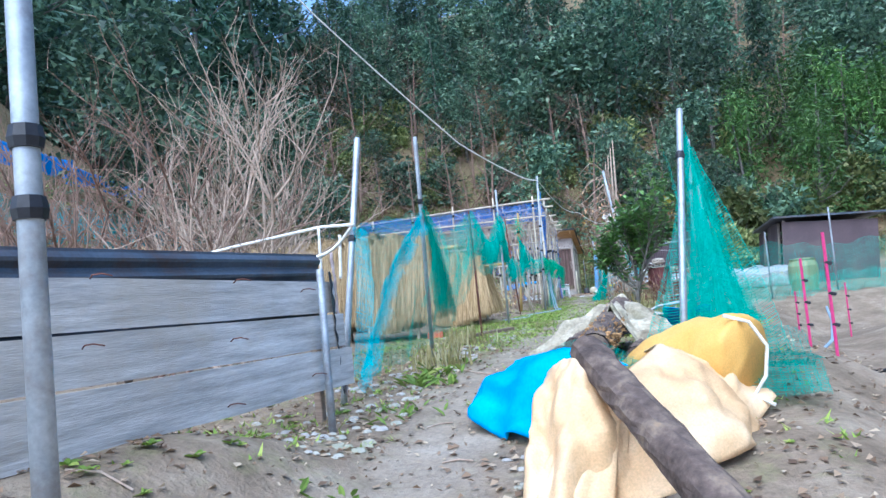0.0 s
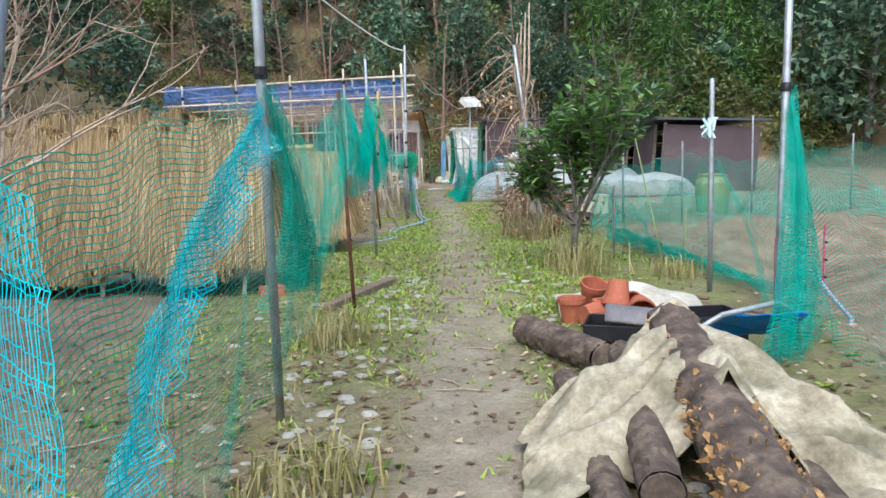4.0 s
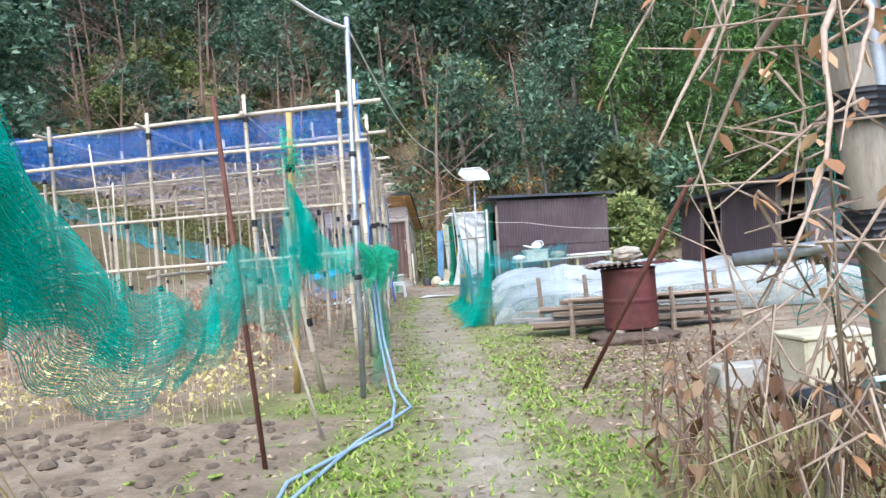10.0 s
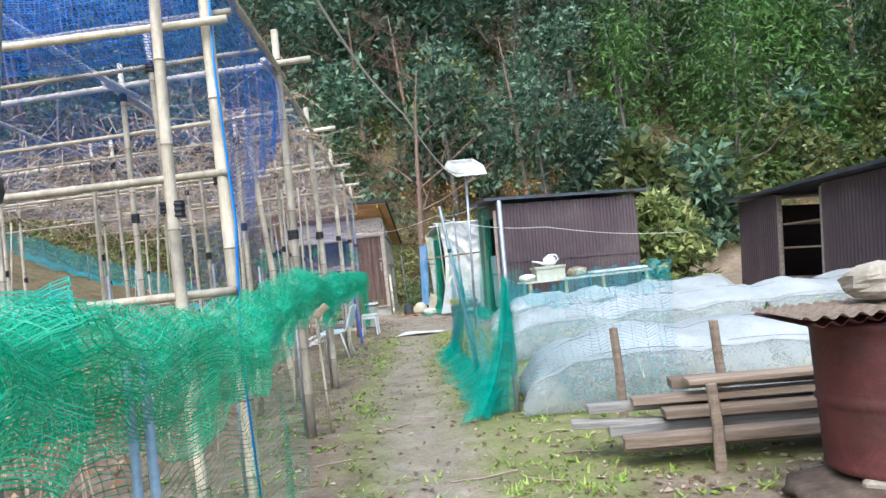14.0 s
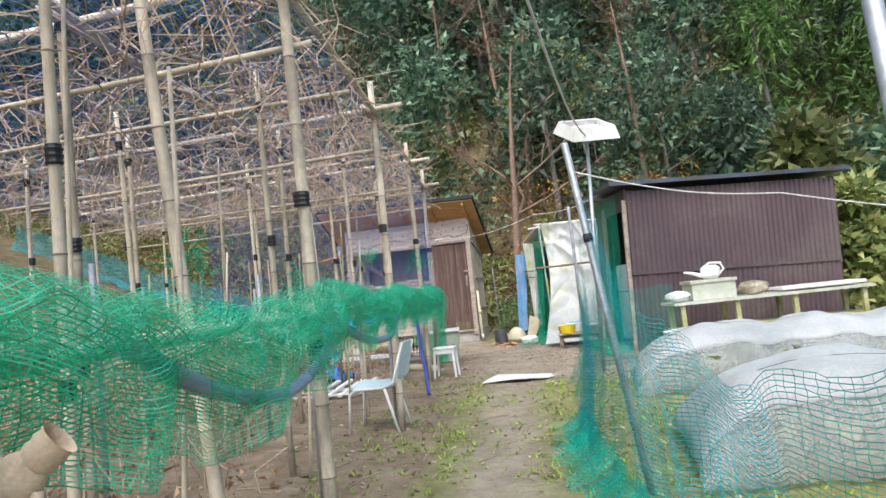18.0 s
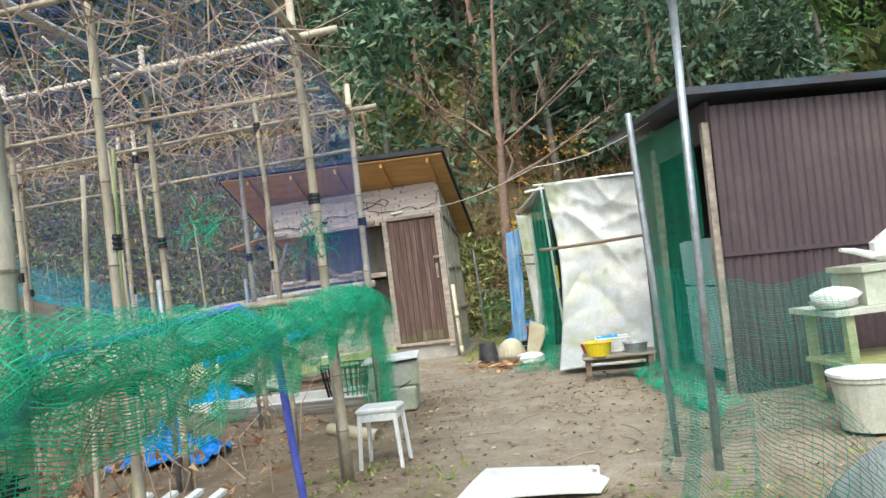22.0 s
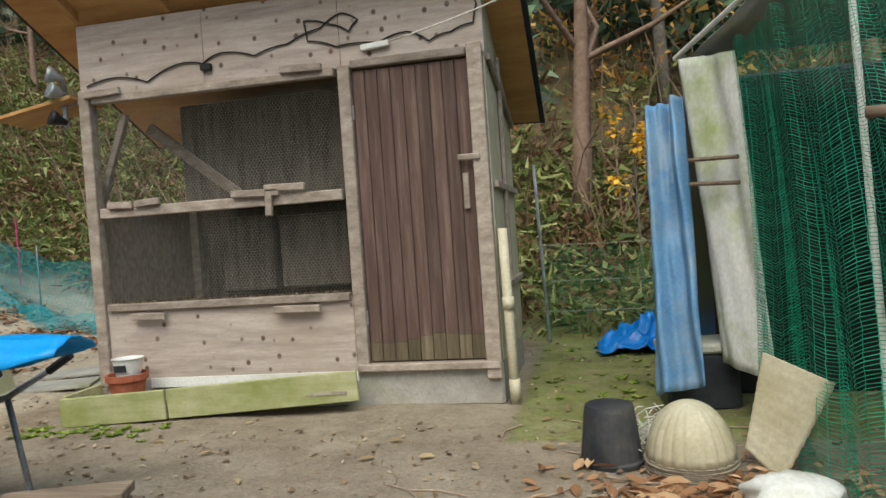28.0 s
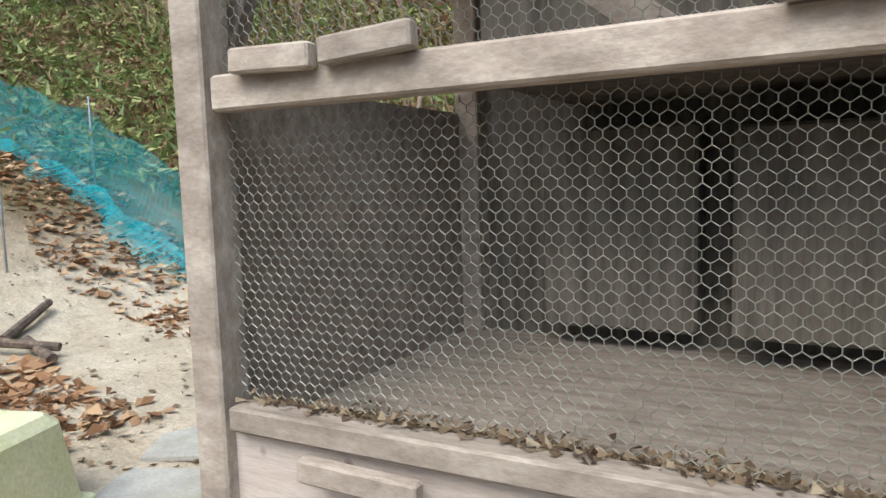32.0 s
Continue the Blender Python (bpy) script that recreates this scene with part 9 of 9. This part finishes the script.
# bare shrubs behind the plank fence
for k, (x, y, h) in enumerate(((-0.6, 3.4, 2.6), (0.5, 3.1, 2.2), (-1.9, 3.2, 2.9), (-0.2, 4.4, 2.8), (-3.2, 3.8, 3.2), (-1.4, 5.2, 3.0), (-4.4, 2.8, 3.4))):
    root = thing("bare_shrub", (x, y, gz(x, y)), "leafless garden shrub with pale twigs and a few buds", "shrub", "bare shrubs behind the fence")
    q, bl = Shape(), Shape()

    def sprout(p, d, L, r, depth):
        pts = [p]
        for i in range(4):
            d = (d + Vector((rnd.gauss(0, 0.14), rnd.gauss(0, 0.14), rnd.gauss(0.05, 0.1)))).normalized()
            pts.append(pts[-1] + d * L / 4)
        q.tube(pts, [r, r * 0.85, r * 0.7, r * 0.55, r * 0.35], 5 if depth < 2 else 3, False)
        if depth < 3:
            for _ in range(5 if depth < 2 else 3):
                o = rnd.choice(pts[1:])
                sprout(o, (d + Vector((rnd.gauss(0, 0.55), rnd.gauss(0, 0.55), rnd.gauss(0.1, 0.4)))).normalized(), L * rnd.uniform(0.4, 0.7), r * 0.5, depth + 1)
        elif rnd.random() < 0.05:
            clump(bl, pts[-1], 0.012, 0.02, 3)

    for _ in range(6):
        sprout(Vector((x + rnd.gauss(0, 0.12), y + rnd.gauss(0, 0.12), gz(x, y))), Vector((rnd.gauss(0, 0.35), rnd.gauss(0, 0.3), 1)).normalized(), h * rnd.uniform(0.5, 0.75), 0.026, 0)
    tagged(part("twig_crown", q, TWIG if k % 2 else BROWNTWIG, root, smooth=True), kind="stuff")
    if bl.v:
        tagged(part("bud_spray", bl, DEADLEAF, root), kind="stuff")
q = Nets()
net(q, draped([(-9, 6, 1.0), (-5, 8.2, 1.25), (-2.5, 12, 1.75)], [(-9, 6, 0.2), (-5, 8.2, 0.3), (-2.5, 12, 0.9)], 0.1, 0.06, 6, 0, 0.1), 9, 0.9, 0.04, 0.004)
net(q, draped([(-8, 3.4, 1.3), (-5.2, 4.2, 1.1), (-3.4, 5.6, 0.9)], [(-8, 3.4, 0.3), (-5.2, 4.2, 0.25), (-3.4, 5.6, 0.2)], 0.1, 0.06, 5, 0, 0.1), 5.4, 0.9, 0.034, 0.004)
single("garden_net", q, NETTEAL, "teal net strung behind the shrubs", "net")

# ---- ground cover ----
q, q2, q3 = Shape(), Shape(), Shape()
for _ in range(42000):
    y = rnd.uniform(-1.5, 27)
    x = path_x(y) + rnd.gauss(0, 1.25)
    tr_, gr, sa, hi = masks(x, y)
    if rnd.random() > gr * (0.6 if y < 5 else 1.5 if y < 15 else 0.75) * max(0.0, 0.55 + wob(x, y, 4, 0.9)) or rnd.random() < tr_ * 1.2 or x < -0.4 - 0.15 * max(0, y - 14) + 0.8:
        continue
    z = ground_z(x, y)
    for _ in range(4):
        a, L = rnd.uniform(0, 6.283), rnd.uniform(0.025, 0.07)
        px, py = x + rnd.gauss(0, 0.025), y + rnd.gauss(0, 0.025)
        wv = rnd.uniform(0.004, 0.011)
        sx, sy = -math.sin(a) * wv, math.cos(a) * wv
        q.add([(px - sx, py - sy, z), (px + sx, py + sy, z), (px + math.cos(a) * L * 0.8, py + math.sin(a) * L * 0.8, z + L * rnd.uniform(0.3, 0.8))], [(0, 1, 2)])
for _ in range(27000):
    if rnd.random() < 0.66:
        y = rnd.uniform(-2, 30) if rnd.random() < 0.72 else rnd.uniform(-1.5, 5)
        x = path_x(y) + rnd.gauss(0, 1.8)
    elif rnd.random() < 0.5:
        x, y = rnd.gauss(3.4, 0.9), rnd.gauss(14.8, 1.2)
    else:
        x, y = rnd.uniform(-9, 1.5), rnd.uniform(28, 37)
        if -4.6 < x < -1.4 and 33 < y < 34.8:
            continue
    if abs(x - path_x(y)) < 0.25 and rnd.random() < 0.6:
        continue
    if -4.5 < x < 0.8 and 29.5 < y < 33 and rnd.random() < 0.15:
        continue
    z = ground_z(x, y) + 0.006
    a, L = rnd.uniform(0, 6.283), rnd.uniform(0.015, 0.055)
    ca, sa_ = math.cos(a), math.sin(a)
    wv = L * rnd.uniform(0.2, 0.5)
    t = rnd.uniform(0, 0.02)
    q2.add([(x, y, z), (x + ca * L * 0.5 - sa_ * wv, y + sa_ * L * 0.5 + ca * wv, z + t), (x + ca * L, y + sa_ * L, z + rnd.uniform(0, 0.012)), (x + ca * L * 0.5 + sa_ * wv, y + sa_ * L * 0.5 - ca * wv, z + rnd.uniform(0, 0.01))], [(0, 1, 2, 3)])
for _ in range(800):
    y = rnd.uniform(-2, 33)
    x = path_x(y) + rnd.gauss(0, 1.4)
    r = rnd.uniform(0.003, 0.013)
    z = ground_z(x, y)
    q3.turned((x, y, z - r * 0.3), [(r * 0.6, 0), (r, r * 0.4), (r * 0.75, r * 0.9), (r * 0.2, r * 1.1)], 5, True, rnd.uniform(0.6, 1))
q4 = Shape()
for _ in range(7000):
    if rnd.random() < 0.75:
        x, y = rnd.uniform(-11, -4.7), rnd.uniform(34.2, 37.2)
        if y < 35.2 + 0.12 * (-4.7 - x) + 0.25 * wob(x, y, 2, 1):
            continue
    else:
        x, y = rnd.uniform(-8.5, -6.2), rnd.uniform(32.5, 34.6)
    z = ground_z(x, y) + 0.008
    a, L = rnd.uniform(0, 6.283), rnd.uniform(0.05, 0.15)
    ca, sa_ = math.cos(a), math.sin(a)
    wv = L * rnd.uniform(0.15, 0.3)
    q4.add([(x, y, z), (x + ca * L * 0.5 - sa_ * wv, y + sa_ * L * 0.5 + ca * wv, z + rnd.uniform(0, 0.05)), (x + ca * L, y + sa_ * L, z + rnd.uniform(0, 0.03)), (x + ca * L * 0.5 + sa_ * wv, y + sa_ * L * 0.5 - ca * wv, z + rnd.uniform(0, 0.02))], [(0, 1, 2, 3)])
single("fallen_leaves", q4, DEADLEAF, "reddish brown fallen leaves below the blue net", "leaf litter", kind="stuff")
single("grass", q, GRASS, "short patchy grass along the path", "grass", kind="stuff")
single("leaf_litter", q2, LITTER, "dry leaves and straw bits scattered on the ground", "leaf litter", kind="stuff")
single("pebbles", q3, STONE, "small stones scattered on the path", "pebbles", kind="stuff")
q = Shape()
for _ in range(700):
    x, y = rnd.uniform(-4.6, 0.7), rnd.uniform(10.0, 13.3)
    r = rnd.uniform(0.02, 0.06)
    q.turned((x, y, ground_z(x, y) - r * 0.4), [(r * 0.7, 0), (r, r * 0.45), (r * 0.7, r * 0.9), (r * 0.2, r * 1.05)], 7, True, rnd.uniform(0.6, 1))
single("soil_clods", q, simple("dark_soil", [(0.3, (0.08, 0.06, 0.045)), (0.7, (0.18, 0.14, 0.1))], 12, rough=0.95, bump=0.6), "dark soil clods in the tilled bed", "soil clods", kind="stuff")
q, q2 = Shape(), Shape()
for _ in range(700):
    y = rnd.uniform(-1.6, 24)
    x = path_x(y) + rnd.choice((-1, 1)) * (0.6 + abs(rnd.gauss(0, 0.7)))
    z = ground_z(x, y)
    r = rnd.uniform(0.02, 0.052)
    for k in range(7):
        a = 2 * math.pi * k / 7 + rnd.uniform(-0.3, 0.3)
        d = Vector((math.cos(a), math.sin(a), rnd.uniform(0.1, 0.5)))
        big_leaf(q, Vector((x, y, z)), d.normalized(), r, 0.5)
for _ in range(260):
    y = rnd.uniform(-1, 32) if rnd.random() < 0.65 else rnd.uniform(28.5, 33)
    x = path_x(y) + rnd.gauss(0, 1.2)
    a, L = rnd.uniform(0, 6.283), rnd.uniform(0.08, 0.4)
    z = ground_z(x, y) + 0.008
    q2.tube([(x, y, z), (x + L * 0.5 * math.cos(a), y + L * 0.5 * math.sin(a), ground_z(x + L * 0.5 * math.cos(a), y + L * 0.5 * math.sin(a)) + 0.012), (x + L * math.cos(a + 0.2), y + L * math.sin(a + 0.2), ground_z(x + L * math.cos(a + 0.2), y + L * math.sin(a + 0.2)) + 0.008)], 0.004, 4, False)
for _ in range(60):
    # weeds along the planter and beside the hen house
    x, y = (rnd.uniform(-4.7, -3.6), rnd.uniform(32.5, 32.85)) if rnd.random() < 0.5 else (rnd.uniform(-1.4, -0.5), rnd.uniform(33.2, 35.2))
    r = rnd.uniform(0.03, 0.07)
    for k in range(6):
        a = 2 * math.pi * k / 6 + rnd.uniform(-0.3, 0.3)
        big_leaf(q, Vector((x, y, ground_z(x, y))), Vector((math.cos(a), math.sin(a), rnd.uniform(0.2, 0.6))).normalized(), r, 0.5)
pale = Shape()
for _ in range(90):
    x, y = rnd.uniform(-3.6, 0.3), rnd.uniform(29.6, 32.9)
    a = rnd.uniform(0, 6.283)
    big_leaf(pale, Vector((x, y, ground_z(x, y) + 0.012)), Vector((math.cos(a), math.sin(a), rnd.uniform(-0.02, 0.12))).normalized(), rnd.uniform(0.04, 0.1), 0.45)
single("pale_leaves", pale, STRAW, "pale yellow leaves scattered over the yard", "leaf litter", kind="stuff")
heap = Shape()
for _ in range(260):
    x, y = rnd.gauss(-0.45, 0.35), rnd.gauss(31.65, 0.25)
    a = rnd.uniform(0, 6.283)
    big_leaf(heap, Vector((x, y, ground_z(x, y) + rnd.uniform(0.005, 0.03))), Vector((math.cos(a), math.sin(a), rnd.uniform(-0.1, 0.3))).normalized(), rnd.uniform(0.05, 0.14), 0.4)
single("bark_scraps", heap, DEADLEAF, "brown leaves and bark scraps by the upturned bucket", "leaf litter", kind="stuff")
single("weeds", q, GRASS, "low green weeds beside the path", "weeds", kind="stuff")
single("twigs", q2, TWIG, "small twigs lying on the ground", "twigs", kind="stuff")

# pale rubble, straw and leaf scraps along the first stretch
q, q2, q3 = Shape(), Shape(), Shape()
for _ in range(520):
    y = rnd.uniform(0.6, 8.0)
    x = path_x(y) + (-1 if rnd.random() < 0.7 else 1) * (0.35 + abs(rnd.gauss(0, 0.45)))
    r = rnd.uniform(0.012, 0.045)
    q.turned((x, y, ground_z(x, y) - r * 0.25), [(r * 0.6, 0), (r, r * 0.3), (r * 0.7, r * 0.6), (r * 0.2, r * 0.7)], 6, True, rnd.uniform(0.5, 1))
for _ in range(2600):
    y = rnd.uniform(1.4, 9.0) if rnd.random() < 0.6 else rnd.uniform(14.5, 28.0)
    x = rnd.uniform(1.2, 2.5) if y < 9 else row_x(y) + rnd.uniform(-3.5, 0.7)
    a, L = rnd.uniform(0, 6.283), rnd.uniform(0.05, 0.22)
    z = ground_z(x, y) + 0.012
    ca, sa_ = math.cos(a), math.sin(a)
    w_ = 0.0035
    q2.add([(x - sa_ * w_, y + ca * w_, z), (x + sa_ * w_, y - ca * w_, z), (x + ca * L, y + sa_ * L, z + rnd.uniform(0.0, 0.07))], [(0, 1, 2)])
for x, y, n, r in ((2.5, 2.55, 34, 0.16), (2.42, 3.0, 26, 0.12), (2.62, 1.7, 22, 0.1), (2.3, 3.5, 20, 0.13), (2.85, 0.4, 16, 0.1)):
    for _ in range(n):
        a = rnd.uniform(0, 6.283)
        px, py = x + rnd.gauss(0, 0.12), y + rnd.gauss(0, 0.12)
        big_leaf(q3, Vector((px, py, ground_z(px, py))), Vector((math.cos(a), math.sin(a), rnd.uniform(0.3, 0.9))).normalized(), r * rnd.uniform(0.6, 1.1), 0.34)
single("rubble", q, CONCRETE, "pale stone chips beside the trodden path", "rubble", kind="stuff")
single("straw_scraps", q2, STRAW, "dry straw scattered over the beds", "straw", kind="stuff")
single("weed_clumps", q3, GRASS, "broad-leaved weeds by the end of the plank fence", "weeds", kind="stuff")


GLOVE = simple("pale_work_glove", [(0.3, (0.5, 0.36, 0.25)), (0.7, (0.68, 0.55, 0.42))], 9, rough=0.9, bump=0.3, fine=80)


def glove(x, y, z, tilt, label):
    """A work glove hanging fingers down from a stake, with a ribbed cuff."""
    root = thing("work_glove", (x, y, z), label, "glove")
    palm = part("palm", lump((0, 0, 0), (0.05, 0.022, 0.065), 16, 10, 0.12, x), GLOVE, None, smooth=True)
    pieces = [palm]
    for k in range(4):
        f = Shape().tube([(-0.034 + 0.023 * k, 0, -0.05), (-0.038 + 0.026 * k, -0.008, -0.09), (-0.04 + 0.027 * k, -0.02, -0.125 + 0.012 * abs(k - 1.5))], [0.012, 0.0125, 0.009], 8)
        pieces.append(part("finger", f, GLOVE, None, smooth=True))
    pieces.append(part("thumb", Shape().tube([(0.045, 0, 0.01), (0.075, -0.01, -0.03), (0.08, -0.015, -0.06)], [0.013, 0.013, 0.009], 8), GLOVE, None, smooth=True))
    pieces.append(part("cuff", Shape().turned((0, 0, 0.05), [(0.036, 0), (0.04, 0.015), (0.037, 0.03), (0.041, 0.045), (0.038, 0.06), (0.042, 0.075)], 16, False, 0.6), GLOVE, None, "pale orange knitted cuff", smooth=True))
    for ob in pieces:
        ob.parent = root
    root.matrix_world = pose(x, y, z, *tilt)
    root.scale = (0.72, 0.72, 0.72)
    return root


glove(0.4, 18.24, 0.94, (20, 50, 30), "pale tan work glove hung on a cane")
cane("bamboo_stake", (0.36, 18.4, gz(0.36, 18.4)), (0.37, 18.22, 1.08), "thin cane stake carrying a work glove", 0.01, 0.008, BAMBOO)

# black seed tray with a grey tile by the pots, and an open black crate
gt = ground_z(3.62, 5.25)
tray = thing("seed_tray", (3.62, 5.25, gt), "black plastic seed tray under a grey roof tile", "tray")
part("base", Shape().box((3.62, 5.25, gt + 0.02), (0.5, 0.3, 0.02), (0, 0, -12), 0.004), BLACKPL, tray)
c_ = Matrix.Rotation(radians(-12), 3, "Z")
for off, size in (((0, -0.145), (0.5, 0.014, 0.09)), ((0, 0.145), (0.5, 0.014, 0.09)), ((-0.245, 0), (0.014, 0.28, 0.09)), ((0.245, 0), (0.014, 0.28, 0.09))):
    o = c_ @ Vector((off[0], off[1], 0))
    part("side", Shape().box((3.62 + o.x, 5.25 + o.y, gt + 0.065), size, (0, 0, -12), 0.004), BLACKPL, tray)
single("roof_tile", Shape().slab(lambda u, v: (3.46 + 0.36 * u + 0.03 * v, 5.12 + 0.2 * v - 0.07 * u, gt + 0.14 + 0.05 * v - 0.03 * u + 0.018 * math.sin(3.1416 * v)), 12, 12, 0.018), simple("grey_roof_tile", [(0.3, (0.13, 0.12, 0.125)), (0.7, (0.24, 0.22, 0.225))], 9, rough=0.8, bump=0.2), "weathered grey roof tile lying on the seed tray", "roof tile", smooth=True)
gt2 = ground_z(4.0, 5.25)
crate = thing("black_crate", (4.0, 5.2, gt2), "open black plastic crate lying by the pots", "crate")
part("base", Shape().box((4.0, 5.2, gt2 + 0.02), (0.4, 0.3, 0.02), (0, 0, 10), 0.004), BLACKPL, crate)
c_ = Matrix.Rotation(radians(10), 3, "Z")
for off, size in (((0, -0.145), (0.4, 0.016, 0.17)), ((0, 0.145), (0.4, 0.016, 0.17)), ((-0.195, 0), (0.016, 0.28, 0.17)), ((0.195, 0), (0.016, 0.28, 0.17))):
    o = c_ @ Vector((off[0], off[1], 0))
    part("side", Shape().box((4.0 + o.x, 5.2 + o.y, gt2 + 0.105), size, (0, 0, 10), 0.004), BLACKPL, crate)
for x, y, k in ((5.7, 30.6, 0.56), (6.5, 31.4, 0.5), (5.2, 33.0, 0.6)):
    planted(protos["autumn"][0], x, y, k)

# a sapling still in yellow autumn leaf on the slope behind the hen house
ms = thing("autumn_sapling", (-0.42, 36.35, gz(-0.42, 36.35)), "slender sapling with bright orange-yellow autumn leaves on the slope", "sapling")
AUTUMN = leafy("autumn_leaf", (0.45, 0.25, 0.02), (0.62, 0.37, 0.04), (0.7, 0.46, 0.1), 0.5, 0.3)
tr, lf = Shape(), Shape()
b = Vector((-0.42, 36.4, gz(-0.42, 36.4) - 0.05))
tr.tube([b, b + Vector((0.04, -0.02, 0.7)), Vector((-0.4, 36.34, 1.7)), Vector((-0.36, 36.3, 2.3))], [0.018, 0.014, 0.009, 0.004], 7)
for k in range(13):
    o = Vector((-0.41, 36.35, rnd.uniform(1.3, 2.15)))
    d = Vector((rnd.uniform(-1, 1), rnd.uniform(-0.6, 0.4), rnd.uniform(-0.1, 0.5))).normalized()
    e = o + d * rnd.uniform(0.2, 0.42)
    tr.tube([o, o.lerp(e, 0.5) + Vector((0, 0, 0.03)), e], [0.006, 0.004, 0.002], 5)
    for _ in range(13):
        p = o.lerp(e, rnd.uniform(0.35, 1.05)) + Vector((rnd.gauss(0, 0.03), rnd.gauss(0, 0.03), rnd.gauss(0, 0.03)))
        big_leaf(lf, p, Vector((rnd.gauss(0, 1), rnd.gauss(0, 0.8), rnd.uniform(-0.8, 0.3))).normalized(), rnd.uniform(0.05, 0.095), 0.7)
part("trunk", tr, TREEBARK, ms, smooth=True)
part("crown", lf, AUTUMN, ms)

# the path net carried on past the crop tunnels
q = Nets()
for j in range(2):
    net(q, draped([(1.84, 18.78, 1.02), (2.1, 18.5, 0.94), (2.36, 18.22, 1.1), (2.9, 17.7, 1.08)], [(1.82, 18.62, 0.86 - 0.7 * j), (2.1, 18.42, 0.8 - 0.66 * j), (2.36, 18.16, 0.84 - 0.7 * j), (2.9, 17.62, 0.9 - 0.7 * j)], 0.05, 0.03, 6, 0.8 * j, 0.04), 1.5, 0.3 + 0.7 * j, 0.022 + 0.012 * j, 0.0024)
single("garden_net", q, NETTEAL, "teal net sagging along the crop tunnels", "net")
